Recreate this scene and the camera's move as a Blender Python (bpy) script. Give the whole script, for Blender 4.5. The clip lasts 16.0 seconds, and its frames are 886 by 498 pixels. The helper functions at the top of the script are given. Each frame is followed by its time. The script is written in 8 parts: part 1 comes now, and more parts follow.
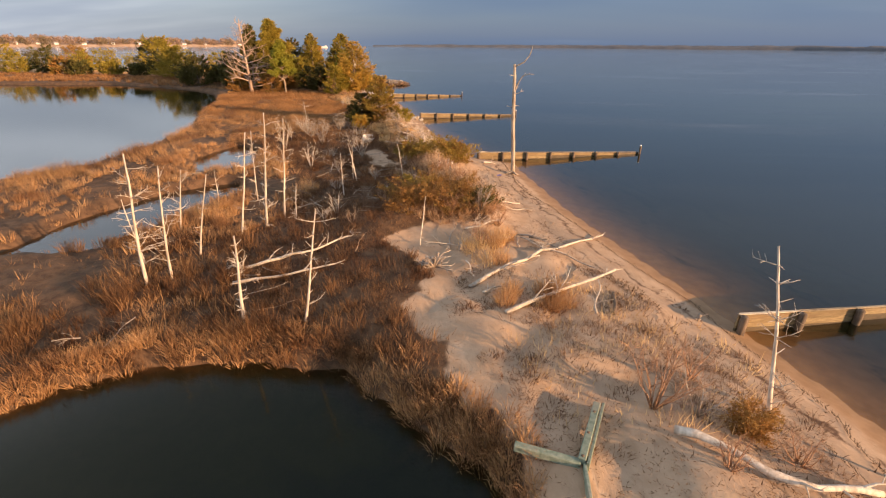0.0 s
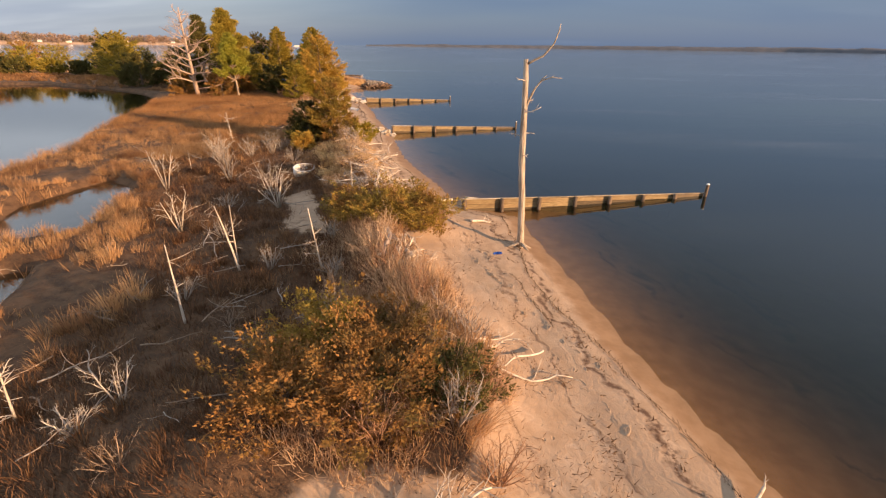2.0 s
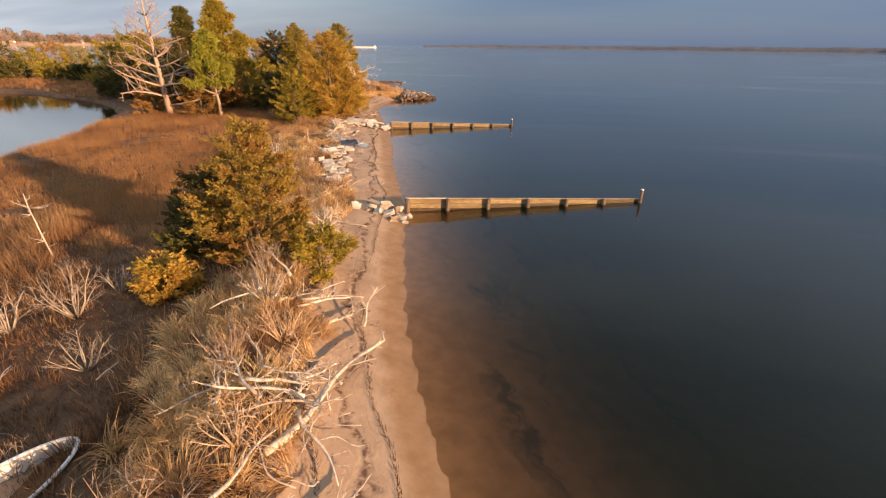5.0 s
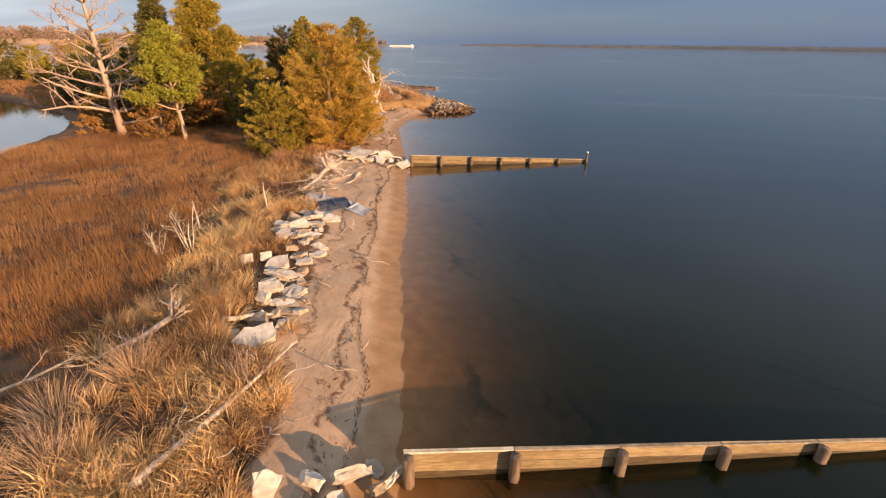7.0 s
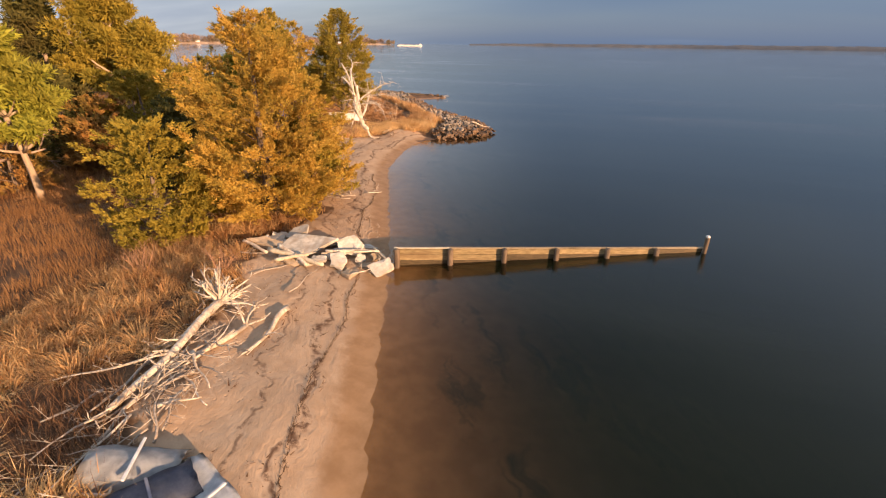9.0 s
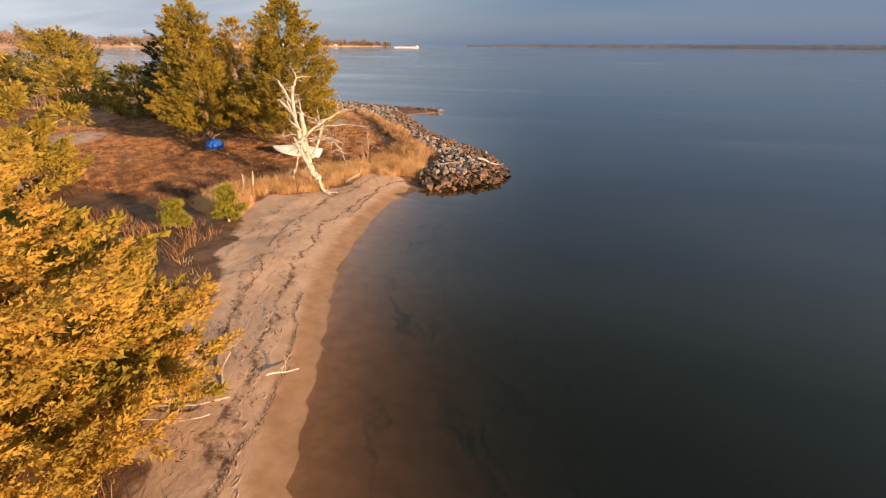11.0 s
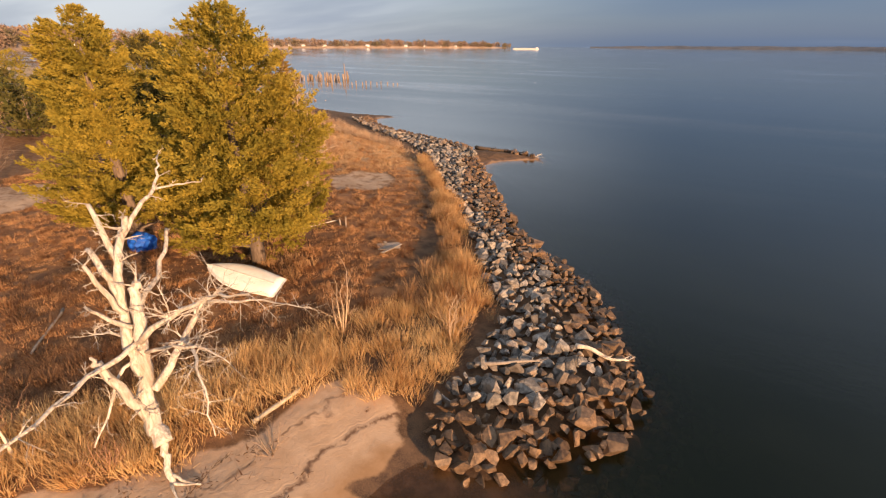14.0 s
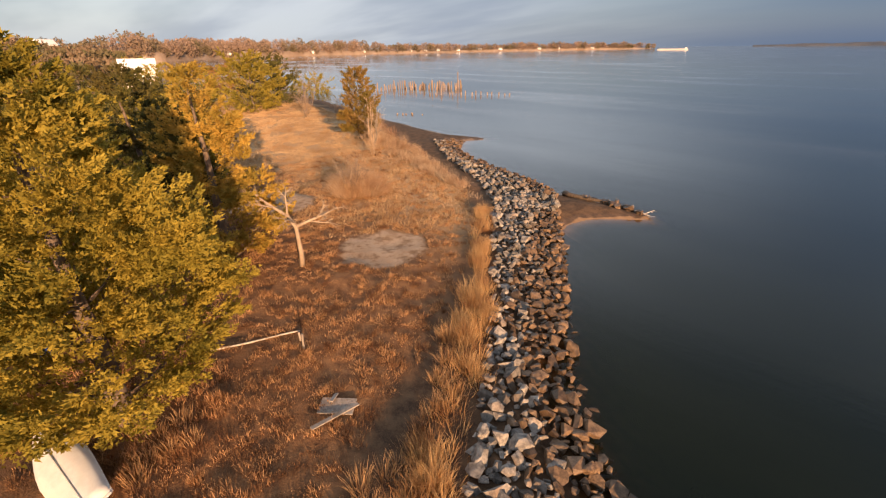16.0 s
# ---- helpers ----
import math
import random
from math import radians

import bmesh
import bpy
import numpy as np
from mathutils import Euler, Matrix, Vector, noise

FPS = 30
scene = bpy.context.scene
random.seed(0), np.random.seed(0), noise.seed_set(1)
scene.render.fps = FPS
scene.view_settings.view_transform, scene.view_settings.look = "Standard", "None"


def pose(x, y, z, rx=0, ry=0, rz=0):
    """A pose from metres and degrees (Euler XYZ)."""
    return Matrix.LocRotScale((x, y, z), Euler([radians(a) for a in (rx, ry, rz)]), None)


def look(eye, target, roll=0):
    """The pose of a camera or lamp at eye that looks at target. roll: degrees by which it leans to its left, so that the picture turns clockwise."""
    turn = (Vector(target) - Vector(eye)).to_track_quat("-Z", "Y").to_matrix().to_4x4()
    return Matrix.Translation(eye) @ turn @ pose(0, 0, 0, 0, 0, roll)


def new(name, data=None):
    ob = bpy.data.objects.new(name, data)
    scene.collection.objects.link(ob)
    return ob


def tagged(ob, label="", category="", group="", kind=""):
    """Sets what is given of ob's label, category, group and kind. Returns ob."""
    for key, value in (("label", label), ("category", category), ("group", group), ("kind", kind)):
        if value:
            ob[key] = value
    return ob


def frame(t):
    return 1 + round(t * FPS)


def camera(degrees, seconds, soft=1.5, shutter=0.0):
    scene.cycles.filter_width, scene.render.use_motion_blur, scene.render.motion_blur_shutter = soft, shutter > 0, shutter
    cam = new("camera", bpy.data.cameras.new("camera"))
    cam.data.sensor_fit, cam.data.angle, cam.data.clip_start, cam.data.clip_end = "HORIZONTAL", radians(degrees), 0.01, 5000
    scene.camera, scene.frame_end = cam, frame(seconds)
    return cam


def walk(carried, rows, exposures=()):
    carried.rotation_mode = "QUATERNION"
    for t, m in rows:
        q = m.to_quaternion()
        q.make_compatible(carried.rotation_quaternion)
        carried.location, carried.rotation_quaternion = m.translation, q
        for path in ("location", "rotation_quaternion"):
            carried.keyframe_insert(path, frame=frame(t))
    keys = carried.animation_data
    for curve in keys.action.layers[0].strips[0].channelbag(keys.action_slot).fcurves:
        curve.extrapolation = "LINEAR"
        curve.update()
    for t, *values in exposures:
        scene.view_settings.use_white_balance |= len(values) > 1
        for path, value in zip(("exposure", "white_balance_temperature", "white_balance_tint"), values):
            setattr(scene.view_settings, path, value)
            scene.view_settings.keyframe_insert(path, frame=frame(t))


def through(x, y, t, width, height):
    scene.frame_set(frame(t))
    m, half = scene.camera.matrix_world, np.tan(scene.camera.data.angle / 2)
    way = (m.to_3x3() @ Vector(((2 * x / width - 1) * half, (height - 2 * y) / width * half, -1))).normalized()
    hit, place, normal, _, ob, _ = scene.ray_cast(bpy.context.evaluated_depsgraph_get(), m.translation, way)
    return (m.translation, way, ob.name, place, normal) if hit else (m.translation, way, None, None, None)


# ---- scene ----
cam = camera(88.5, 16.0, soft=1.2)
PATH = [
    (0, (1.597, -3.662, 9.541), (1.486, -1.84, 8.724), 0.5),
    (0.5, (1.822, 0.085, 9.284), (1.745, 1.908, 8.465), 0.6),
    (1, (2.027, 4.002, 9.042), (1.966, 5.826, 8.223), 0.7),
    (1.5, (2.137, 8.189, 8.818), (2.063, 10.013, 8.002), 0.7),
    (2, (2.215, 12.382, 8.801), (2.13, 14.206, 7.984), 0.8),
    (2.5, (2.178, 16.845, 8.76), (2.078, 18.669, 7.945), 0.6),
    (3, (2.045, 21.176, 8.716), (1.923, 22.999, 7.901), 0.6),
    (3.5, (1.781, 25.55, 8.695), (1.629, 27.368, 7.875), 1.0),
    (4, (1.318, 29.731, 8.787), (1.12, 31.545, 7.969), 0.9),
    (6.3, (-1.867, 49.662, 8.723), (-2.26, 51.444, 7.905), 0.7),
    (6.5, (-2.332, 51.412, 8.71), (-2.736, 53.191, 7.892), 0.7),
    (7, (-3.461, 55.771, 8.788), (-3.888, 57.544, 7.966), 0.8),
    (7.5, (-4.596, 60.009, 8.78), (-5.043, 61.777, 7.957), 0.6),
    (8, (-5.716, 64.233, 8.805), (-6.169, 65.999, 7.983), 0.6),
    (8.5, (-6.826, 68.56, 8.827), (-7.277, 70.326, 8.003), 0.7),
    (9, (-7.82, 72.723, 8.901), (-8.277, 74.487, 8.077), 0.8),
    (9.5, (-8.819, 76.825, 8.899), (-9.284, 78.588, 8.076), 0.6),
    (10, (-9.877, 80.995, 8.878), (-10.346, 82.757, 8.055), 0.7),
    (10.2, (-10.267, 82.601, 8.908), (-10.734, 84.363, 8.086), 0.6),
    (12.3, (-14.082, 98.559, 9.326), (-14.524, 100.331, 8.509), 0.4),
    (12.5, (-14.414, 99.814, 9.532), (-14.878, 101.579, 8.714), 0.4),
    (13, (-14.972, 103.11, 9.974), (-15.533, 104.847, 9.156), 0.2),
    (13.5, (-15.418, 106.407, 10.318), (-16.113, 108.094, 9.5), 0.5),
    (14, (-15.84, 109.625, 10.707), (-16.699, 111.235, 9.888), 0.5),
    (14.5, (-16.468, 112.914, 11.046), (-17.446, 114.455, 10.229), 0.4),
    (15, (-17.199, 116.105, 11.275), (-18.259, 117.594, 10.461), -0.1),
    (15.5, (-17.739, 119.14, 11.583), (-18.889, 120.56, 10.771), -0.4),
    (16, (-18.105, 121.963, 11.776), (-19.375, 123.279, 10.968), -0.7),
]
walk(cam, [(t, look(eye, aim, lean)) for t, eye, aim, lean in PATH], exposures=[(0, 1.15), (12, 1.15), (14, 1.06), (16, 1.0)])

# ---- light: low sun behind the camera's right shoulder, broken cloud ----
SUN_EL, SUN_AZ = radians(9.8), math.atan2(-0.43, 0.90)
SUN_DIR = Vector((math.cos(SUN_AZ) * math.cos(SUN_EL), math.sin(SUN_AZ) * math.cos(SUN_EL), math.sin(SUN_EL)))
sun = new("sun", bpy.data.lights.new("sun", "SUN"))
sun.data.energy, sun.data.angle, sun.data.color = 5.0, radians(0.6), (1.0, 0.61, 0.34)
sun.matrix_world = look(SUN_DIR * 100, (0, 0, 0))


def nd(nt, kind, **inputs):
    """A node; inputs are values or sockets, by name with _ for a space, or by i0, i1 for a number."""
    n = nt.nodes.new(kind)
    for k, v in inputs.items():
        if k[0] == "i" and k[1:].isdigit():
            s = n.inputs[int(k[1:])]
        else:
            s = n.inputs[k.replace("_", " ")]
        if isinstance(v, bpy.types.NodeSocket):
            nt.links.new(v, s)
        else:
            s.default_value = v
    return n


def mathn(nt, op, a, b=0.0, clamp=False):
    n = nd(nt, "ShaderNodeMath", i0=a, i1=b)
    n.operation, n.use_clamp = op, clamp
    return n.outputs[0]


def mixc(nt, fac, a, b, blend="MIX"):
    n = nt.nodes.new("ShaderNodeMix")
    n.data_type, n.blend_type = "RGBA", blend
    for i, v in ((0, fac), (6, a), (7, b)):
        if isinstance(v, bpy.types.NodeSocket):
            nt.links.new(v, n.inputs[i])
        else:
            n.inputs[i].default_value = (*v, 1) if isinstance(v, tuple) and len(v) == 3 else v
    return n.outputs[2]


def ramp(nt, fac, lo, hi):
    n = nd(nt, "ShaderNodeMapRange", Value=fac, From_Min=lo, From_Max=hi)
    n.interpolation_type = "SMOOTHSTEP"
    return n.outputs[0]


def noisen(nt, vec, scale, detail=4.0, rough=0.55):
    n = nd(nt, "ShaderNodeTexNoise", Vector=vec, Scale=scale, Detail=detail, Roughness=rough)
    return n.outputs[0]


def stretch(nt, vec, sx, sy, sz, turn=0.0):
    n = nd(nt, "ShaderNodeMapping", Vector=vec, Scale=(sx, sy, sz), Rotation=(0, 0, turn))
    return n.outputs[0]


world = bpy.data.worlds.new("sky")
scene.world = world
world.use_nodes = True
wt = world.node_tree
wt.nodes.clear()
sky = wt.nodes.new("ShaderNodeTexSky")
sky.sky_type, sky.sun_disc = "NISHITA", False
sky.sun_elevation, sky.sun_rotation = SUN_EL, math.pi / 2 - SUN_AZ
sky.air_density, sky.dust_density = 1.0, 1.5
way = nd(wt, "ShaderNodeTexCoord").outputs["Generated"]
sep = nd(wt, "ShaderNodeSeparateXYZ", Vector=way)
up = mathn(wt, "ADD", mathn(wt, "MAXIMUM", sep.outputs[2], 0.0), 0.16)
flat = nd(wt, "ShaderNodeCombineXYZ", X=mathn(wt, "DIVIDE", sep.outputs[0], up), Y=mathn(wt, "DIVIDE", sep.outputs[1], up))
bank = noisen(wt, stretch(wt, flat.outputs[0], 0.16, 0.34, 1, 0.5), 1.0, 3.0, 0.5)
cover = ramp(wt, bank, 0.35, 0.70)
thin = noisen(wt, stretch(wt, flat.outputs[0], 0.4, 1.0, 1, 0.3), 1.0, 4.0, 0.5)
lit = ramp(wt, mathn(wt, "ADD", mathn(wt, "MULTIPLY", sep.outputs[0], -0.9), mathn(wt, "MULTIPLY", sep.outputs[2], 0.35)), 0.05, 0.95)
cloud = mixc(wt, mathn(wt, "MULTIPLY", ramp(wt, thin, 0.45, 0.75), ramp(wt, bank, 0.45, 0.65)), (0.64, 0.95, 1.62), (1.6, 1.9, 2.5))
cloud = mixc(wt, ramp(wt, sep.outputs[2], 0.12, 0.55), cloud, mixc(wt, ramp(wt, thin, 0.3, 0.65), (1.25, 1.68, 2.5), (3.0, 3.3, 3.9)))
cloud = mixc(wt, mathn(wt, "MULTIPLY", lit, mathn(wt, "ADD", 0.6, mathn(wt, "MULTIPLY", ramp(wt, thin, 0.35, 0.65), 0.4))), cloud, (3.4, 3.6, 3.9))
high = mathn(wt, "MULTIPLY", lit, mathn(wt, "MULTIPLY", ramp(wt, sep.outputs[2], 0.07, 0.24), mathn(wt, "SUBTRACT", 1.0, ramp(wt, sep.outputs[2], 0.40, 0.62))))
cloud = mixc(wt, mathn(wt, "MULTIPLY", high, mathn(wt, "ADD", 0.45, mathn(wt, "MULTIPLY", ramp(wt, thin, 0.4, 0.62), 0.55))), cloud, (8.2, 8.6, 9.4))
back = nd(wt, "ShaderNodeBackground", Color=mixc(wt, mathn(wt, "ADD", 0.82, mathn(wt, "MULTIPLY", cover, 0.16)), sky.outputs[0], cloud), Strength=0.10)
nd(wt, "ShaderNodeOutputWorld", Surface=back.outputs[0])


# ---- materials ----
def material(name):
    m = bpy.data.materials.new(name)
    m.use_nodes = True
    return m, m.node_tree, m.node_tree.nodes["Principled BSDF"]


def surface(name, c1, c2, scale=6.0, rough=0.8, bump=0.3, c3=None, scale3=0.7, amount3=0.5, vary="object", spread=0.35,
            grain=(1, 1, 1), metal=0.0, depth=0.02, local=False):
    """A two-tone weathered surface: fine grain, broad stains, relief, and a shift of value from piece to piece."""
    m, nt, b = material(name)
    pos = nd(nt, "ShaderNodeTexCoord").outputs["Object"] if local else nd(nt, "ShaderNodeNewGeometry").outputs["Position"]
    pos = stretch(nt, pos, *grain)
    fine = noisen(nt, pos, scale, 6.0, 0.65)
    col = mixc(nt, ramp(nt, fine, 0.3, 0.7), c1, c2)
    if c3:
        broad = noisen(nt, pos, scale3, 4.0, 0.6)
        col = mixc(nt, mathn(nt, "MULTIPLY", ramp(nt, broad, 0.45, 0.7), amount3), col, c3)
    rnd = nd(nt, "ShaderNodeObjectInfo").outputs["Random"] if vary == "object" else nd(nt, "ShaderNodeNewGeometry").outputs["Random Per Island"]
    val = mathn(nt, "ADD", mathn(nt, "MULTIPLY", rnd, spread), 1.0 - spread / 2)
    hsv = nd(nt, "ShaderNodeHueSaturation", Color=col, Value=val)
    nt.links.new(hsv.outputs[0], b.inputs["Base Color"])
    b.inputs["Roughness"].default_value, b.inputs["Metallic"].default_value = rough, metal
    b.inputs["Specular IOR Level"].default_value = 0.3
    if bump:
        bp = nd(nt, "ShaderNodeBump", Strength=bump, Distance=depth, Height=fine)
        nt.links.new(bp.outputs[0], b.inputs["Normal"])
    return m


def leafy(name, c1, c2, c3, patch=0.5, through=0.35, rough=0.7):
    """Leaves or blades: a tone for each, drifting with the place, a little light passing through."""
    m, nt, b = material(name)
    geo = nd(nt, "ShaderNodeNewGeometry")
    col = mixc(nt, geo.outputs["Random Per Island"], c1, c2)
    broad = noisen(nt, geo.outputs["Position"], patch, 4.0, 0.6)
    col = mixc(nt, ramp(nt, broad, 0.42, 0.66), col, c3)
    nt.links.new(col, b.inputs["Base Color"])
    b.inputs["Roughness"].default_value = rough
    b.inputs["Specular IOR Level"].default_value = 0.15
    tr = nd(nt, "ShaderNodeBsdfTranslucent", Color=col)
    mx = nd(nt, "ShaderNodeMixShader", i0=through, i1=b.outputs[0], i2=tr.outputs[0])
    nt.links.new(mx.outputs[0], nt.nodes["Material Output"].inputs["Surface"])
    return m


MARSH = leafy("marsh_grass", (0.31, 0.17, 0.078), (0.58, 0.35, 0.165), (0.21, 0.11, 0.055), 0.22, 0.4)
TUSSOCK = leafy("rusty_tussock_grass", (0.38, 0.21, 0.095), (0.68, 0.43, 0.21), (0.28, 0.145, 0.07), 0.35, 0.4)
BRUSH = leafy("dark_dead_brush", (0.11, 0.062, 0.036), (0.27, 0.155, 0.085), (0.15, 0.075, 0.04), 0.45, 0.25)
MEADOW = leafy("meadow_grass", (0.28, 0.145, 0.06), (0.47, 0.26, 0.11), (0.23, 0.115, 0.05), 0.16, 0.4)
STRAW = leafy("straw_grass", (0.64, 0.44, 0.21), (0.84, 0.62, 0.33), (0.56, 0.34, 0.145), 0.5, 0.45)
STRIP_STRAW = leafy("reddish_straw_grass", (0.54, 0.33, 0.145), (0.78, 0.52, 0.25), (0.42, 0.22, 0.095), 0.9, 0.45)
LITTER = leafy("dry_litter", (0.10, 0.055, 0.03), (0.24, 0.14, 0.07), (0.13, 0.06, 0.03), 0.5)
TURF = leafy("dry_turf", (0.37, 0.19, 0.09), (0.68, 0.405, 0.195), (0.20, 0.095, 0.045), 1.1)
STRAW_TURF = leafy("pale_straw_turf", (0.46, 0.29, 0.15), (0.70, 0.48, 0.26), (0.40, 0.24, 0.12), 0.3)
WRACK = leafy("dark_wrack", (0.045, 0.026, 0.016), (0.12, 0.07, 0.04), (0.07, 0.04, 0.022), 1.5, 0.1)
CEDAR_GOLD = leafy("bronzed_cedar_leaf", (0.42, 0.262, 0.05), (0.58, 0.378, 0.08), (0.33, 0.24, 0.045), 0.6, 0.40)
CEDAR_OLIVE = leafy("olive_cedar_leaf", (0.28, 0.215, 0.034), (0.42, 0.315, 0.052), (0.23, 0.19, 0.03), 0.5, 0.38)
# Dark cedar green; on some cedars it stands in for shade.
CEDAR_DARK = leafy("dark_cedar_leaf", (0.07, 0.075, 0.022), (0.15, 0.13, 0.035), (0.10, 0.08, 0.025), 0.4, 0.25)
CEDAR_RUST = leafy("rusty_cedar_leaf", (0.30, 0.15, 0.045), (0.42, 0.23, 0.07), (0.22, 0.155, 0.04), 0.5, 0.3)
CEDAR_BROWN = leafy("brown_half_dead_cedar_leaf", (0.22, 0.11, 0.038), (0.40, 0.21, 0.065), (0.16, 0.115, 0.035), 0.7, 0.35)
CEDAR_MOSS = leafy("mossy_cedar_leaf", (0.21, 0.155, 0.032), (0.40, 0.28, 0.06), (0.28, 0.15, 0.045), 0.8, 0.35)
CEDAR_BRONZE = leafy("dull_bronze_cedar_leaf", (0.24, 0.15, 0.04), (0.38, 0.235, 0.06), (0.20, 0.15, 0.035), 0.5, 0.35)
PINE_LEAF = leafy("pine_needle", (0.20, 0.215, 0.03), (0.40, 0.38, 0.055), (0.28, 0.25, 0.04), 0.6, 0.4)
FAR_LEAF = leafy("far_woods_leaf", (0.16, 0.112, 0.073), (0.25, 0.178, 0.112), (0.105, 0.10, 0.048), 0.02, 0.1)
BARK = surface("bark", (0.10, 0.07, 0.05), (0.20, 0.15, 0.11), 9, 0.9, 0.6, grain=(1, 1, 0.2))
PALE_BARK = surface("pale_pine_bark", (0.30, 0.22, 0.15), (0.44, 0.33, 0.23), 7, 0.9, 0.5, grain=(1, 1, 0.25))
DEADPINE = surface("rosy_dead_pine_wood", (0.30, 0.21, 0.155), (0.47, 0.36, 0.28), 9, 0.9, 0.5, (0.20, 0.13, 0.09), 0.6, 0.6, grain=(1, 1, 0.2))
DEADWOOD = surface("bleached_deadwood", (0.42, 0.35, 0.275), (0.64, 0.56, 0.46), 12, 0.85, 0.5, (0.25, 0.19, 0.14), 2.6, 0.75, grain=(1, 1, 0.16), depth=0.03)
GREYWOOD = surface("grey_deadwood", (0.27, 0.22, 0.175), (0.45, 0.38, 0.31), 12, 0.9, 0.5, (0.15, 0.11, 0.08), 1.8, 0.6, grain=(1, 1, 0.25))
SNAGWOOD = surface("cracked_snag_wood", (0.17, 0.13, 0.095), (0.50, 0.43, 0.35), 16, 0.9, 1.0, (0.36, 0.29, 0.22), 2.2, 0.6, grain=(1, 1, 0.07), depth=0.05)
WHITEWOOD = surface("bone_white_deadwood", (0.320, 0.269, 0.215), (0.648, 0.585, 0.498), 13, 0.85, 0.9, (0.30, 0.24, 0.18), 2.4, 0.7, grain=(1, 1, 0.12), depth=0.04)
# Darker tussock copy: brown grass with dune shade mixed into its colour.
SHADED_DARK_TUSSOCK = leafy("shaded_dark_tussock_grass", (0.13, 0.068, 0.034), (0.33, 0.185, 0.088), (0.10, 0.05, 0.026), 0.4, 0.35)
TAN_TWIG = surface("pale_tan_twig", (0.40, 0.27, 0.16), (0.60, 0.43, 0.28), 14, 0.9, 0.2)
TWIG = surface("dry_twig", (0.22, 0.15, 0.10), (0.36, 0.26, 0.18), 14, 0.9, 0.2)
RUSTY_TWIG = surface("reddish_twig", (0.24, 0.13, 0.075), (0.38, 0.22, 0.13), 14, 0.9, 0.2)
TIMBER = surface("weathered_timber", (0.17, 0.122, 0.06), (0.32, 0.24, 0.125), 10, 0.85, 0.5, (0.16, 0.10, 0.05), 1.1, 0.7, grain=(0.3, 0.3, 2.2))
CAPWOOD = surface("bleached_cap_timber", (0.42, 0.35, 0.25), (0.60, 0.52, 0.39), 9, 0.85, 0.4, (0.24, 0.18, 0.12), 1.3, 0.6)
GROINCAP = surface("weathered_cap_timber", (0.23, 0.175, 0.11), (0.37, 0.29, 0.185), 9, 0.85, 0.4, (0.12, 0.09, 0.055), 1.3, 0.7)
WETWOOD = surface("wet_algae_timber", (0.055, 0.04, 0.022), (0.12, 0.085, 0.045), 9, 0.5, 0.4, grain=(0.3, 0.3, 2.2))
PILEWOOD = surface("dark_pile_timber", (0.07, 0.05, 0.035), (0.17, 0.12, 0.08), 9, 0.8, 0.6, grain=(1, 1, 0.2))
CONCRETE = surface("broken_concrete", (0.344, 0.313, 0.267), (0.540, 0.501, 0.442), 5, 0.9, 0.8, (0.30, 0.24, 0.18), 1.8, 0.8, local=True)
BROWN_CONCRETE = surface("stained_brown_concrete", (0.248, 0.187, 0.126), (0.396, 0.303, 0.209), 5, 0.9, 0.8, (0.30, 0.24, 0.18), 1.8, 0.8, local=True)
ROCK = surface("riprap_stone", (0.095, 0.084, 0.074), (0.33, 0.285, 0.235), 5, 0.85, 0.9, (0.15, 0.095, 0.058), 1.1, 0.8, spread=1.0, local=True, depth=0.04)
WETROCK = surface("wet_riprap_stone", (0.06, 0.038, 0.024), (0.20, 0.125, 0.07), 5, 0.5, 0.8, spread=1.0, local=True, depth=0.04)
ROCK_STUFF = surface("riprap_rubble", (0.095, 0.084, 0.074), (0.33, 0.285, 0.235), 5, 0.85, 0.9, (0.15, 0.095, 0.058), 0.5, 0.7, vary="island", spread=1.0, depth=0.04)
WETROCK_STUFF = surface("wet_riprap_rubble", (0.06, 0.038, 0.024), (0.20, 0.125, 0.07), 5, 0.5, 0.8, vary="island", spread=1.0, depth=0.04)
WHITE_HULL = surface("white_gelcoat", (0.70, 0.67, 0.62), (0.82, 0.80, 0.75), 3, 0.45, 0.05, (0.5, 0.45, 0.38), 1.5, 0.2)
GREY_HULL = surface("faded_grey_gelcoat", (0.42, 0.44, 0.47), (0.62, 0.63, 0.64), 4, 0.5, 0.1, (0.26, 0.26, 0.27), 1.5, 0.5)
BLUE_HULL = surface("navy_gelcoat", (0.03, 0.045, 0.09), (0.07, 0.09, 0.15), 4, 0.45, 0.1, (0.18, 0.18, 0.19), 1.7, 0.4)
TARP = surface("blue_tarpaulin", (0.01, 0.07, 0.42), (0.02, 0.14, 0.62), 5, 0.5, 0.4)
GREENWOOD = surface("green_algae_timber", (0.13, 0.17, 0.12), (0.26, 0.29, 0.22), 9, 0.8, 0.4, (0.32, 0.27, 0.2), 1.5, 0.6)
WALLPAINT = surface("white_siding", (0.72, 0.70, 0.66), (0.82, 0.80, 0.76), 2, 0.7, 0.1)
SHINGLE = surface("grey_shingle", (0.20, 0.19, 0.18), (0.32, 0.30, 0.28), 3, 0.9, 0.2)
SANDLUMP = surface("loose_dry_sand", (0.37, 0.25, 0.155), (0.475, 0.335, 0.22), 9, 0.95, 0.3, (0.28, 0.19, 0.125), 1.2, 0.4)
PANE = surface("dark_window", (0.03, 0.035, 0.04), (0.05, 0.055, 0.06), 2, 0.15, 0.0)
BARGE_PAINT = surface("pale_barge_paint", (0.55, 0.48, 0.40), (0.70, 0.62, 0.54), 0.3, 0.7, 0.0)
